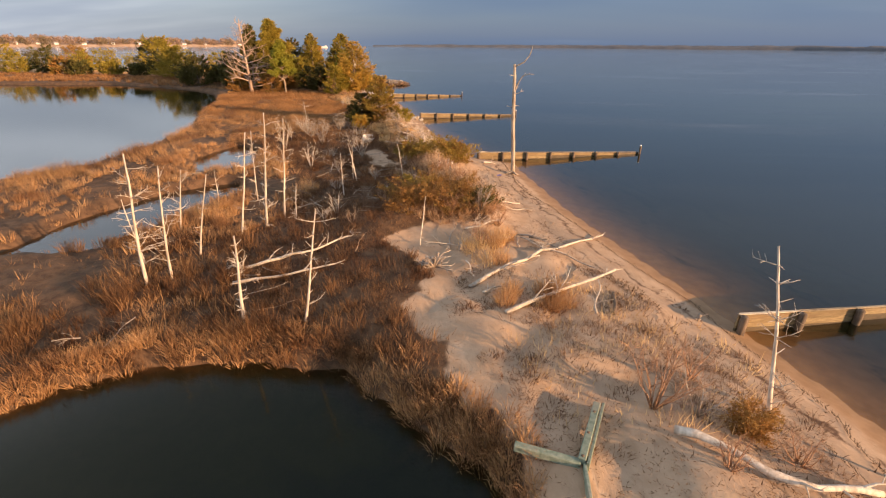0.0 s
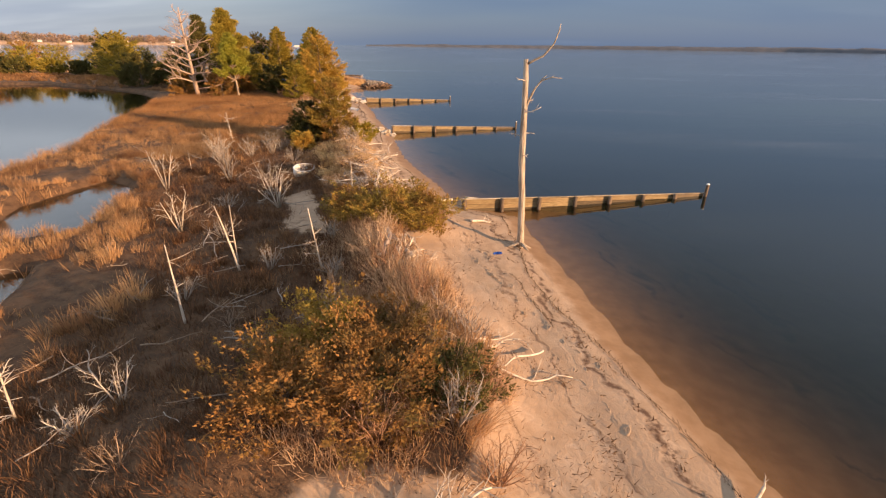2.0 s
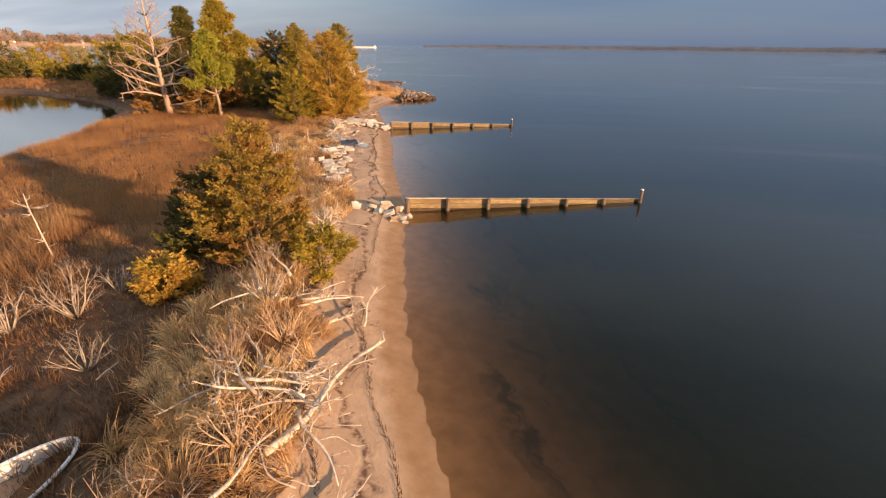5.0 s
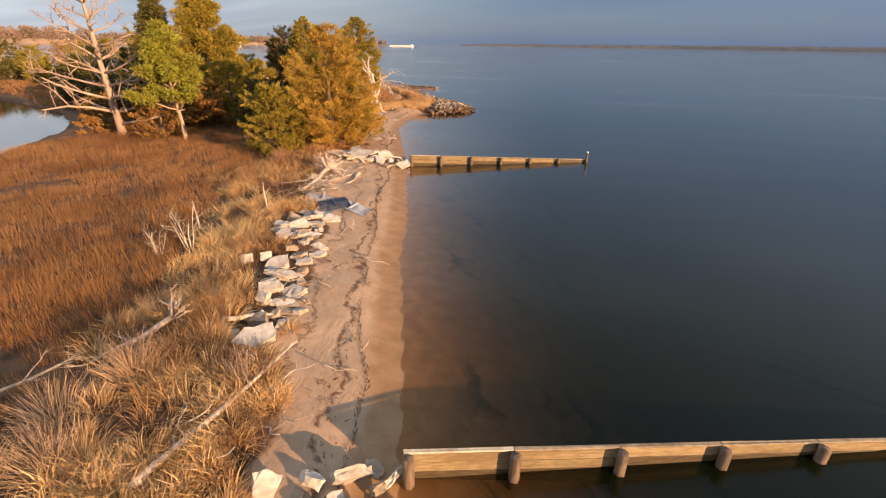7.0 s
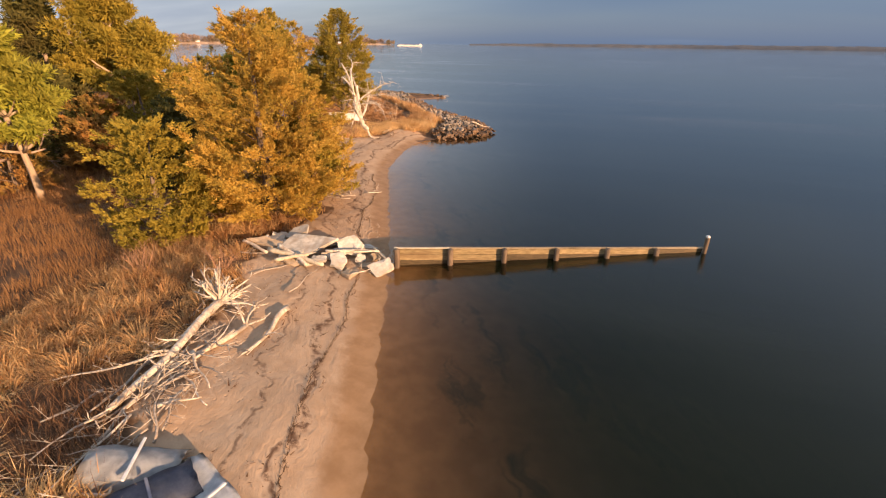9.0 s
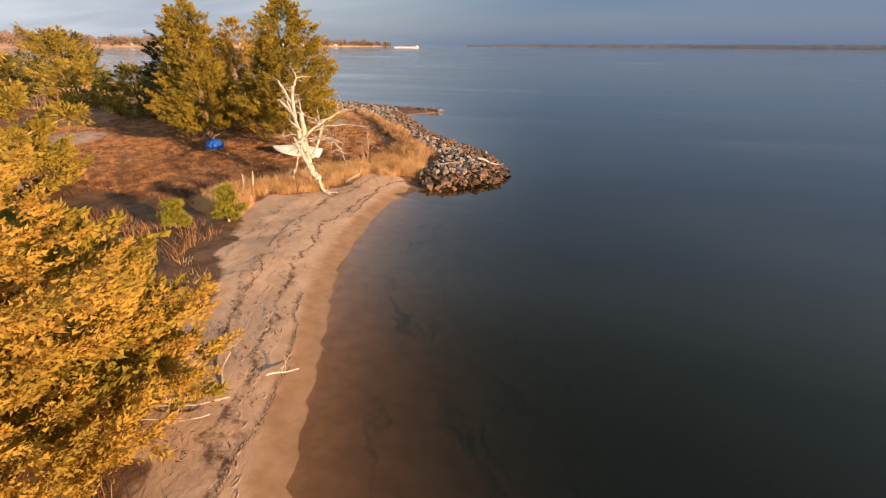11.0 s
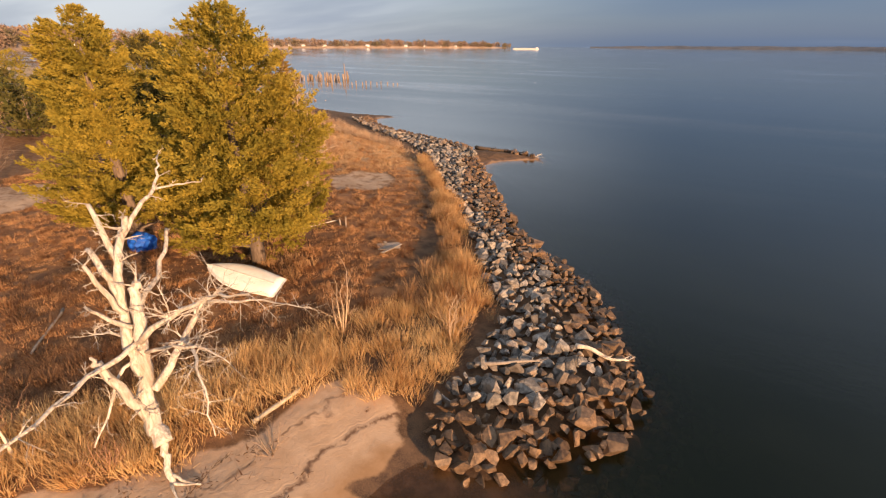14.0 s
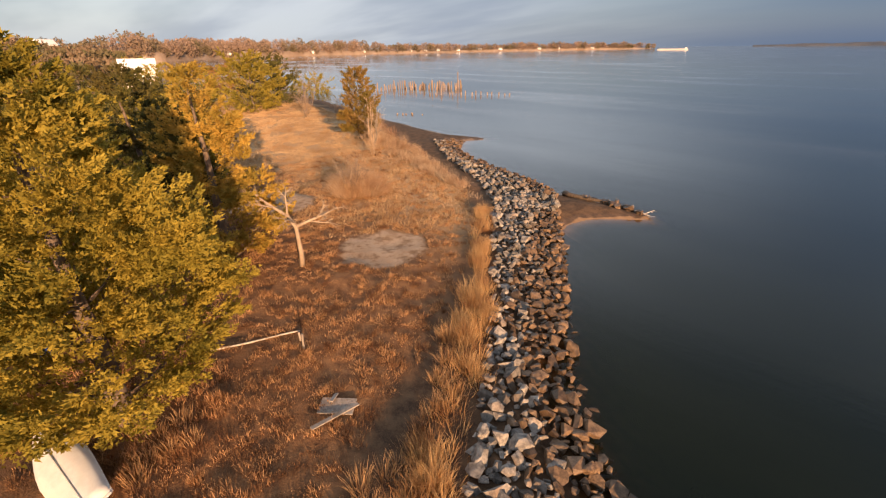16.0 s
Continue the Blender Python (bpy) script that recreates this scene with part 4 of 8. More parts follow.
cedar(-60.5, 134.5, 5.4, 3.2, CEDAR_OLIVE, "olive cedar in a clump on the turf", 14000, 19, 0.06, 0.22, 0.55, 130)
cedar(-68.6, 158.8, 8.8, 2.3, CEDAR_BRONZE, "slim bronzed cedar near the riprap bank", 42000, 20, 0.10, 0.14, 0.4, 200)
cedar(-108.5, 163, 9.4, 5.6, CEDAR_OLIVE, "broad round cedar beyond the turf", 14000, 21, 0.03, 0.32, 0.4, 130)
cedar(-116, 170, 9.0, 5.4, CEDAR_DARK, "broad dark cedar beyond the turf", 12000, 22, 0.03, 0.32, 0.4, 130)
cedar(-53.5, 104.5, 7.2, 3.0, CEDAR_DARK, "dark cedar beside the lagoon", 12000, 26, 0.04, 0.24, 0.5, 120)
cedar(-62.9, 106.0, 5.6, 3.4, CEDAR_DARK, "low dark cedar beside the lagoon", 12000, 27, 0.02, 0.24, 0.4, 120)
cedar(-78.2, 121.5, 6.7, 4.2, CEDAR_OLIVE, "round olive cedar across the lagoon", 12000, 28, 0.02, 0.26, 0.35, 130)
cedar(-43.5, 108.6, 6.2, 3.0, CEDAR_OLIVE, "olive cedar shrub in the grove", 10000, 29, 0.03, 0.24, 0.45, 110)
cedar(-30.5, 95.5, 4.6, 2.2, CEDAR_DARK, "low dark cedar at the meadow's edge", 10000, 31, 0.02, 0.2, 0.5, 110)
cedar(-46.6, 92.6, 3.2, 1.9, CEDAR_RUST, "rusty cedar shrub under the pines", 9000, 32, 0.02, 0.2, 0.4, 100)
cedar(-9.7, 53.6, 5.1, 1.9, CEDAR_MOSS, "slim olive cedar on the dune ridge", 44000, 33, 0.03, 0.10, 0.5, 150)
cedar(-12.2, 54.2, 3.4, 1.5, CEDAR_DARK, "dark cedar on the dune ridge", 18000, 34, 0.03, 0.11, 0.5, 110)
cedar(-13.5, 55.6, 1.2, 0.7, CEDAR_GOLD, "low golden cedar shrub on the dune ridge", 5000, 35, 0.02, 0.14, 0.4, 90)
cedar(-2.9, 32.6, 1.0, 1.1, CEDAR_MOSS, "low olive cedar shrub beside the beach", 6000, 36, 0.02, 0.085, 0.45, 90, ragged=0.8)
cedar(-1.6, 31.9, 0.95, 1.2, CEDAR_MOSS, "low golden olive cedar shrub beside the beach", 6500, 136, 0.02, 0.085, 0.45, 80, ragged=0.9)
cedar(0.4, 31.8, 0.75, 1.2, CEDAR_MOSS, "sprawling golden olive cedar shrub beside the beach", 5500, 137, 0.02, 0.085, 0.4, 80, ragged=0.9)
cedar(-0.3, 32.9, 0.95, 1.2, CEDAR_MOSS, "golden olive cedar shrub beside the beach", 6000, 138, 0.02, 0.085, 0.45, 90, ragged=0.8)
cedar(-0.3, 33.9, 0.6, 0.8, CEDAR_BROWN, "sprawling rusty cedar shrub beside the beach", 5000, 37, 0.02, 0.085, 0.35, 100, ragged=0.7)
cedar(-3.4, 34.6, 0.93, 1.04, CEDAR_BROWN, "rusty half-dead cedar shrub beside bare sand", 9000, 139, 0.02, 0.085, 0.45, 80, ragged=0.9)
cedar(-1.7, 20.3, 1.18, 1.20, CEDAR_BROWN, "rusty half-dead cedar shrub on the dune", 9500, 38, 0.02, 0.08, 0.4, 130, ragged=0.6)
cedar(0.6, 20, 0.93, 1.20, CEDAR_BROWN, "rusty sprawling cedar shrub on the dune", 7500, 39, 0.02, 0.08, 0.35, 110, ragged=0.8)
cedar(-1.7, 23, 1.18, 1.12, CEDAR_MOSS, "olive and rust cedar shrub on the dune", 9500, 40, 0.02, 0.085, 0.4, 100, ragged=0.7)
cedar(0.4, 22.3, 0.81, 1.04, CEDAR_BROWN, "rusty cedar shrub on the dune", 8000, 140, 0.02, 0.08, 0.4, 90, ragged=0.8)
cedar(2, 20.7, 0.56, 0.80, CEDAR_DARK, "low dark cedar shrub at the sand", 7000, 141, 0.02, 0.08, 0.4, 80, ragged=0.8)
cedar(-6.9, 53.0, 1.5, 1.0, CEDAR_OLIVE, "small olive cedar among driftwood", 5000, 41, 0.02, 0.12, 0.4, 70, ragged=0.7)
cedar(-11.6, 50.7, 1.2, 0.8, CEDAR_GOLD, "small golden cedar in the grass", 5000, 42, 0.02, 0.13, 0.4, 80)
cedar(8.9, 5.5, 0.65, 0.34, CEDAR_RUST, "small rusty cedar at the foot of a snag", 5000, 43, 0.02, 0.055, 0.4, 70, ragged=0.8)
cedar(-40.8, 98.8, 4.4, 2.2, CEDAR_RUST, "low rusty cedar at the meadow's edge", 8000, 51, 0.02, 0.2, 0.4, 100)
cedar(-50.8, 101.4, 6.2, 2.6, CEDAR_DARK, "dark cedar behind the dead pine", 8000, 52, 0.02, 0.24, 0.45, 100)
cedar(-38.4, 97.0, 3.2, 2.0, CEDAR_RUST, "low rusty cedar at the meadow's edge", 7000, 56, 0.02, 0.2, 0.4, 90)
pine(-27.6, 107.2, 1.9, 0.9, "young light green pine at the edge of the sand", 3500, 44, clear=0.2, limbs=16, size=0.16)
pine(-29.3, 105.6, 1.5, 0.8, "young light green pine in straw grass", 3000, 45, clear=0.2, limbs=14, size=0.16)
pine(-36.2, 90.9, 10.0, 4.1, "light green pine with a slim pale trunk", 11500, 46, clear=0.34, limbs=34, size=0.24)
pine(-43.2, 104.4, 14.2, 6.4, "tall pine with a golden green crown", 36000, 47, CEDAR_OLIVE, clear=0.25, limbs=56, size=0.24)
pine(-47.5, 101.5, 13.0, 3.6, "tall dark pine behind the bleached dead pine", 12000, 57, CEDAR_DARK, clear=0.35, limbs=26, size=0.26)
cedar(-38.2, 101.0, 6.2, 2.8, CEDAR_OLIVE, "low olive cedar in the shaded grove", 14000, 58, 0.04, 0.18, 0.5, 120)
# The grove's shade is put into the leaf colour of the next two.
cedar(-42.5, 97.8, 6.6, 2.4, CEDAR_DARK, "cedar under the tall pines, shade put into its dark leaf colour", 12000, 59, 0.04, 0.18, 0.5, 110)
cedar(-33.6, 98.6, 4.6, 2.0, CEDAR_DARK, "low cedar in the grove, shade put into its dark leaf colour", 10000, 63, 0.03, 0.17, 0.5, 100)
cedar(-39.4, 91.8, 4.2, 2.0, CEDAR_RUST, "rusty cedar at the foot of the green pine", 14000, 64, 0.02, 0.13, 0.45, 110)
pine(-26.6, 96.2, 8.0, 2.2, "light green pine beside the cedars", 8000, 49, clear=0.3, limbs=26)
for i, (x, y, h, r, leaf) in enumerate([(-135, 134, 7.6, 4.5, CEDAR_OLIVE), (-128, 136, 8.0, 3.6, CEDAR_DARK), (-116, 129, 6.4, 3.2, CEDAR_RUST), (-121, 142, 9, 3.6, CEDAR_OLIVE),
                                        (-110, 128, 5, 3.2, CEDAR_RUST), (-143, 197, 8.6, 7, CEDAR_OLIVE), (-101, 128, 4.5, 3, CEDAR_RUST), (-150, 126, 8.5, 4.6, CEDAR_RUST),
                                        (-165, 120, 8, 5, CEDAR_OLIVE), (-92, 127, 4.2, 2.8, CEDAR_DARK), (-70, 115, 4.2, 3, CEDAR_DARK), (-178, 135, 9, 6, CEDAR_RUST),
                                        (-60, 112, 5, 3, CEDAR_DARK), (-140, 150, 9, 6, CEDAR_DARK), (-170, 165, 10, 6, CEDAR_OLIVE), (-190, 150, 10, 6, CEDAR_DARK),
                                        (-128, 160, 8, 5, CEDAR_OLIVE), (-150, 175, 9, 6, CEDAR_RUST), (-210, 170, 11, 7, CEDAR_OLIVE), (-90, 140, 7, 4.4, CEDAR_OLIVE),
                                        (-82, 134, 8, 4.6, CEDAR_DARK), (-74, 138, 8.5, 4.4, CEDAR_OLIVE), (-98, 146, 8, 5, CEDAR_DARK)]):
    leaf = CEDAR_OLIVE if i % 3 == 0 and leaf is CEDAR_RUST else CEDAR_DARK if i % 3 == 1 and leaf is CEDAR_RUST else leaf
    cedar(x, y, h * 0.66, r * 0.85, leaf, {CEDAR_OLIVE: "olive cedar", CEDAR_DARK: "dark cedar", CEDAR_RUST: "rusty cedar"}[leaf] + " in the far scrub across the lagoon", 3200, 60 + i, 0.02, 0.42, 0.4, 90, group="cedars across the lagoon")


def dead_pine(x, y, h, seed):
    """A great dead pine with level bleached limbs."""
    rng = random.Random(seed)
    t = thing("dead_tree", x, y, height(x, y) - 0.05, "great bleached dead pine with bare level limbs", "dead tree")
    w = Wood()
    pts, rad = w.limb(Vector((0, 0, 0)), Vector((0.0, 0, 1)), h, 0.36, rng, 0.016, 0.06, 12, 0.2, 9)
    part("trunk", w.mesh("trunk", DEADPINE), t)
    for i in range(38):
        s = 0.16 + 0.82 * (i + rng.random()) / 38
        g = i * 2.4 + rng.uniform(-0.4, 0.4)
        b = Wood()
        b.grow(pts[min(int(s * 12), 11)], Vector((math.cos(g), math.sin(g), 0.15 + 0.3 * s)), (1.3 - s) * 6.0 * rng.uniform(0.6, 1.15), 0.13 * (1.2 - s) + 0.025, rng, 2, 5, 0.7, 0.14, 0.05, 0.5, 0.35)
        part("limb", b.mesh("limb", DEADPINE), t)


dead_pine(-43.3, 91.0, 13.4, 5)


def white_tree():
    """The sprawling bleached tree on the beach: a thick trunk on a stilt root, broken limbs, long drooping branches."""
    rng = random.Random(31)
    x, y = -26.2, 113.85
    t = thing("dead_tree", x, y, height(x, y) - 0.02, "bleached leaning dead tree at the top of the beach", "dead tree")

    def stem(name, pts, r0, r1, twigs=0, length=0.9, drop=0.0):
        w = Wood()
        q = []
        for a_, b_ in zip(pts, pts[1:]):
            for i in range(3):
                p = Vector(a_).lerp(Vector(b_), i / 3)
                q.append(p + Vector([rng.gauss(0, 0.03) for _ in range(3)]) * (0 if not q else 1))
        q.append(Vector(pts[-1]))
        n = len(q) - 1
        rad = [r0 + (r1 - r0) * i / n for i in range(n + 1)]
        w.tube(q, rad, 9 if r0 > 0.1 else 6)
        for i in range(int(twigs * 1.5)):
            k = rng.randint(n // 3, n)
            w.grow(q[k], Vector((rng.gauss(0, 1), rng.gauss(0, 1), rng.gauss(0.25 + drop, 0.6))), length * rng.uniform(0.4, 1.2), min(max(rad[k] * 0.33, 0.011), 0.030), rng, 2, 4, 0.65, 0.16, drop * 0.1, 0.55, 0.2, 5)
        part(name, w.mesh(name, WHITEWOOD), t)

    stem("trunk", [(0.05, 0.0, 0.78), (-0.3, 0.05, 1.05), (-0.6, 0.2, 1.6), (-0.85, 0.45, 2.5), (-1.02, 0.7, 3.4), (-1.2, 0.95, 4.3), (-1.25, 1.05, 4.65)], 0.225, 0.11, 8, 0.6)
    stem("stilt_root", [(0.05, 0.02, 0.85), (0.2, -0.1, 0.55), (0.45, -0.25, 0.2), (0.7, -0.4, -0.1)], 0.10, 0.07)
    stem("stilt_root", [(0.45, -0.25, 0.2), (0.8, -0.2, 0.12), (1.25, 0.0, 0.02)], 0.05, 0.025)
    stem("broken_limb", [(-0.45, 0.1, 1.25), (-0.7, -0.1, 2.0), (-0.98, -0.4, 3.2)], 0.145, 0.10, 5, 0.5)
    stem("broken_limb", [(-0.98, -0.4, 3.15), (-1.03, -0.47, 3.4)], 0.10, 0.03)
    stem("limb", [(-0.85, 0.4, 2.4), (-1.15, 0.45, 3.1), (-1.5, 0.7, 4.2), (-1.75, 1.0, 5.1), (-1.95, 1.4, 5.8), (-2.02, 1.6, 6.1)], 0.14, 0.07, 8, 0.6)
    stem("limb", [(-1.75, 1.05, 5.0), (-2.2, 1.1, 5.7), (-2.65, 1.15, 6.45)], 0.10, 0.06, 3, 0.5)
    stem("limb", [(-1.9, 1.3, 5.6), (-2.1, 2.0, 6.2), (-2.3, 2.6, 6.5), (-2.7, 3.1, 6.9), (-3.1, 3.4, 7.2)], 0.07, 0.02, 4, 0.4)
    stem("limb", [(-2.35, 2.65, 6.5), (-2.1, 3.1, 6.55), (-1.85, 3.75, 6.5)], 0.035, 0.012, 3, 0.3)
    stem("limb", [(-1.2, 0.95, 4.0), (-1.75, 1.9, 4.4), (-2.3, 2.6, 5.0), (-2.5, 2.8, 5.25)], 0.075, 0.045, 3, 0.5)
    stem("limb", [(-1.55, 0.75, 4.3), (-2.0, 0.75, 4.9), (-2.6, 0.8, 5.35)], 0.11, 0.06, 4, 0.4)
    stem("limb", [(-1.35, 0.65, 3.9), (-1.5, 0.4, 4.7), (-1.65, 0.25, 5.35)], 0.085, 0.05, 4, 0.5)
    stem("limb", [(-1.1, 0.6, 3.6), (-1.35, 0.2, 4.0), (-1.55, -0.05, 4.42)], 0.075, 0.03, 3, 0.4)
    stem("limb", [(-0.5, 0.4, 2.0), (-0.4, 1.1, 2.7), (-0.5, 1.9, 3.4), (-0.5, 2.3, 3.75)], 0.11, 0.06, 12, 0.8, -0.2)
    stem("limb", [(-0.55, 2.2, 3.65), (0.3, 2.7, 3.7), (1.1, 3.2, 3.6), (2.1, 3.6, 3.5)], 0.05, 0.012, 9, 0.7, -0.2)
    stem("limb", [(-0.5, 1.4, 2.9), (0.3, 1.2, 3.1), (1.0, 0.8, 3.0), (1.6, 0.5, 2.5), (1.9, 0.3, 1.7)], 0.055, 0.015, 12, 0.7, -0.3)
    stem("limb", [(-0.95, 0.6, 3.2), (-0.3, 0.9, 3.8), (0.6, 1.3, 4.4), (1.4, 1.5, 4.8), (2.3, 1.6, 5.0)], 0.095, 0.02, 16, 0.9, -0.2)
    stem("limb", [(-0.9, 0.55, 2.9), (-0.1, 0.9, 3.2), (0.6, 1.3, 3.1), (1.2, 1.5, 2.7)], 0.06, 0.015, 14, 0.7, -0.3)
    stem("limb", [(-1.0, 0.7, 3.2), (-0.9, -0.3, 3.1), (-0.3, -1.6, 3.15), (0.2, -2.8, 3.2), (0.45, -3.5, 3.2)], 0.08, 0.02, 9, 0.7, -0.1)
    stem("limb", [(-1.0, 0.6, 2.9), (-1.1, -0.1, 2.4), (-1.0, -0.6, 1.6), (-1.1, -1.0, 1.0)], 0.055, 0.02, 6, 0.6, -0.2)
    stem("limb", [(-1.1, 0.55, 3.3), (-1.8, 0.3, 3.4), (-2.4, 0.1, 3.2)], 0.045, 0.012, 9, 0.6, -0.1)
    for g in (-0.6, 0.5, 2.2):
        b = Wood()
        b.limb(Vector((0.6, -0.35, 0.05)), Vector((math.cos(g), math.sin(g), -0.12)), 0.7, 0.05, rng, 0.12, -0.01, 5, 0.3, 6)
        part("root", b.mesh("root", WHITEWOOD), t)


white_tree()


def tall_snag():
    """The tall leaning trunk at the water's edge with two bare arms."""
    rng = random.Random(8)
    x, y = 4.9, 32.0
    t = thing("dead_snag", x, y, 0.35, "tall bleached dead trunk at the water's edge", "dead tree")
    w = Wood()
    pts = [Vector((-0.042 * i + 0.03 * math.sin(i * 0.9), 0.01 * i + 0.02 * math.sin(i), 0.81 * i - 0.1)) for i in range(11)]
    w.tube(pts, [0.175, 0.15, 0.142, 0.14, 0.137, 0.132, 0.128, 0.122, 0.115, 0.11, 0.085], 12)
    part("trunk", w.mesh("trunk", SNAGWOOD), t)
    for j, way_, L, r in ((7.8, [(0.25, -0.08, 0.15), (0.40, -0.12, 0.20), (0.35, -0.14, 0.45), (0.12, -0.05, 0.40), (0.05, -0.02, 0.3)], 1, 0.06),
                          (6.05, [(0.14, -0.05, 0.40), (0.18, -0.07, 0.45), (0.24, -0.09, 0.36), (0.38, -0.18, 0.14), (0.38, -0.17, -0.02)], 1, 0.06)):
        p = Vector((-0.05 * j, 0.012 * j, j))
        b, q = Wood(), [p.copy()]
        for s in way_:
            p = p + Vector(s) * 0.97
            q.append(p.copy())
        b.tube(q, [r, r * 0.85, r * 0.7, r * 0.5, r * 0.35, r * 0.2], 6)
        b.limb(q[3], Vector((0.2, 0.1, 0.5)), 0.3, r * 0.4, rng)
        b.limb(q[4], Vector((0.3, 0.3, 0.2)), 0.25, r * 0.3, rng)
        part("branch", b.mesh("branch", SNAGWOOD), t)
    for z, g, L in ((6.0, -0.4, 0.8), (5.0, 2.8, 0.55), (5.1, 0.2, 0.5), (6.4, 0.4, 0.4), (7.2, 3.6, 0.35), (4.2, 5.0, 0.3), (3.0, 1.0, 0.3)):
        b = Wood()
        b.grow(Vector((-0.056 * z, 0.02, z)), Vector((math.cos(g), math.sin(g), 0.2)), L, 0.028, rng, 1, 2, 0.5, 0.15)
        part("stub", b.mesh("stub", DEADWOOD), t)
    for g in (0.3, 1.9, 3.6, 5.0):
        b = Wood()
        b.limb(Vector((0, 0, 0.12)), Vector((math.cos(g), math.sin(g), -0.25)), 0.7, 0.10, rng, 0.1, -0.02, 4, 0.3, 6)
        part("root", b.mesh("root", SNAGWOOD), t)


tall_snag()
for i, (x, y, h, r, lx, ly, st, sl) in enumerate([
        (-11.4, 11.8, 5.5, 0.10, 0.05, 0.02, 16, 1.1), (-10.8, 12.5, 5.0, 0.08, 0.11, 0.02, 10, 0.8), (-13.7, 17.8, 3.6, 0.07, 0.19, 0.02, 8, 0.8), (-11.1, 15.1, 4.2, 0.07, 0.24, 0.02, 6, 0.4),
        (-10.1, 17.3, 5.6, 0.08, 0.19, 0.0, 12, 0.6), (-9.3, 18.5, 6.2, 0.10, 0.155, 0.02, 18, 0.9), (-9.0, 20.3, 5.9, 0.08, 0.145, 0.0, 14, 0.8), (-11.9, 23.3, 4.5, 0.06, 0.0, 0.0, 10, 0.6),
        (-6.15, 9.4, 3.4, 0.10, -0.03, 0.02, 14, 0.3), (-4.0, 9.4, 4.4, 0.07, 0.24, 0.0, 9, 0.6), (-6.6, 24.3, 2.9, 0.06, 0.0, 0.0, 4, 0.3), (-7.2, 29.2, 2.7, 0.05, 0.02, 0.0, 5, 0.3)] + [
        (-3.2, 28.0, 2.6, 0.06, -0.1, 0.0, 6, 0.5), (-0.75, 16.3, 2.7, 0.05, 0.05, 0.0, 3, 0.3), (-14, 22.5, 2.2, 0.05, 0.0, 0.0, 6, 0.5), (9.9, 6.3, 5.0, 0.085, -0.19, 0.10, 16, 0.6),
        (-6.7, 28.3, 3.0, 0.07, -0.12, 0.0, 2, 0.2), (-4.1, 36.9, 2.2, 0.08, 0.0, 0.0, 4, 0.3), (-17.6, 75.4, 1.7, 0.06, -0.05, 0, 2, 0.2), (-19.4, 72.6, 1.6, 0.05, -0.1, 0, 3, 0.3),
        (-18.6, 52.6, 2.9, 0.05, -0.12, 0, 9, 0.6), (-17.2, 43.2, 1.7, 0.04, 0, 0, 3, 0.3), (-8.2, 20.0, 2.2, 0.05, 0.1, 0, 8, 0.5), (-12.9, 13.9, 3.2, 0.05, -0.1, 0, 7, 0.7)] + [
        (11.6, 4.6, 1.5, 0.05, 0.2, 0.05, 4, 0.3), (-29.6, 111.9, 1.5, 0.06, 0.25, 0, 1, 0.2)]):
    snag(x, y, h, r, "bleached dead snag with broken stubs", 100 + i, (lx, ly), st, sl)
for i, (x, y, h, r, label) in enumerate([(-63.1, 156.8, 5.2, 1.6, "pale bare tree near the riprap bank"), (-95.4, 167, 8.4, 3.2, "bare twiggy tree at the bank"), (-92, 171, 4.5, 2.5, "bare twiggy tree at the bank"),
                                         (-85, 168, 4, 2.4, "bare twiggy tree at the bank"), (-58.5, 122, 5.5, 2.5, "bare grey tree among dark cedars")]):
    shrub(x, y, h, r, label, 150 + i, 6, 3, 5, GREYWOOD if i == 0 else TWIG, 0.016, "bare_tree", "bare trees", 0.04)


def lawn_tree():
    """The small crooked bare tree on the turf: a bowed trunk, then flat spreading limbs."""
    rng = random.Random(44)
    x, y = -39.2, 132.75
    t = thing("bare_tree", x, y, height(x, y) - 0.03, "small crooked pale bare tree on dry turf", "tree", "bare trees")
    w = Wood()
    w.tube([Vector(p) for p in ((0, 0, -0.05), (0.02, 0.03, 0.8), (-0.02, 0.0, 1.6), (-0.05, -0.02, 2.3), (-0.3, -0.25, 2.9))], [0.15, 0.125, 0.115, 0.11, 0.09], 9)
    part("trunk", w.mesh("trunk", PALE_BARK), t)
    for p, d, L, r in (((-0.3, -0.25, 2.9), (-0.5, -0.75, 0.6), 2.2, 0.08), ((-0.05, -0.02, 2.3), (0.45, 0.75, 0.45), 2.4, 0.075), ((-0.3, -0.25, 2.9), (-0.3, 0.1, 0.8), 1.5, 0.05), ((-0.2, -0.1, 2.6), (0.5, -0.5, 0.5), 1.5, 0.045)):
        b = Wood()
        b.grow(Vector(p), Vector(d), L, r * 1.3, rng, 3, 5, 0.65, 0.12, 0.03, 0.6, 0.2, 6)
        part("limb", b.mesh("limb", PALE_BARK), t)


lawn_tree()

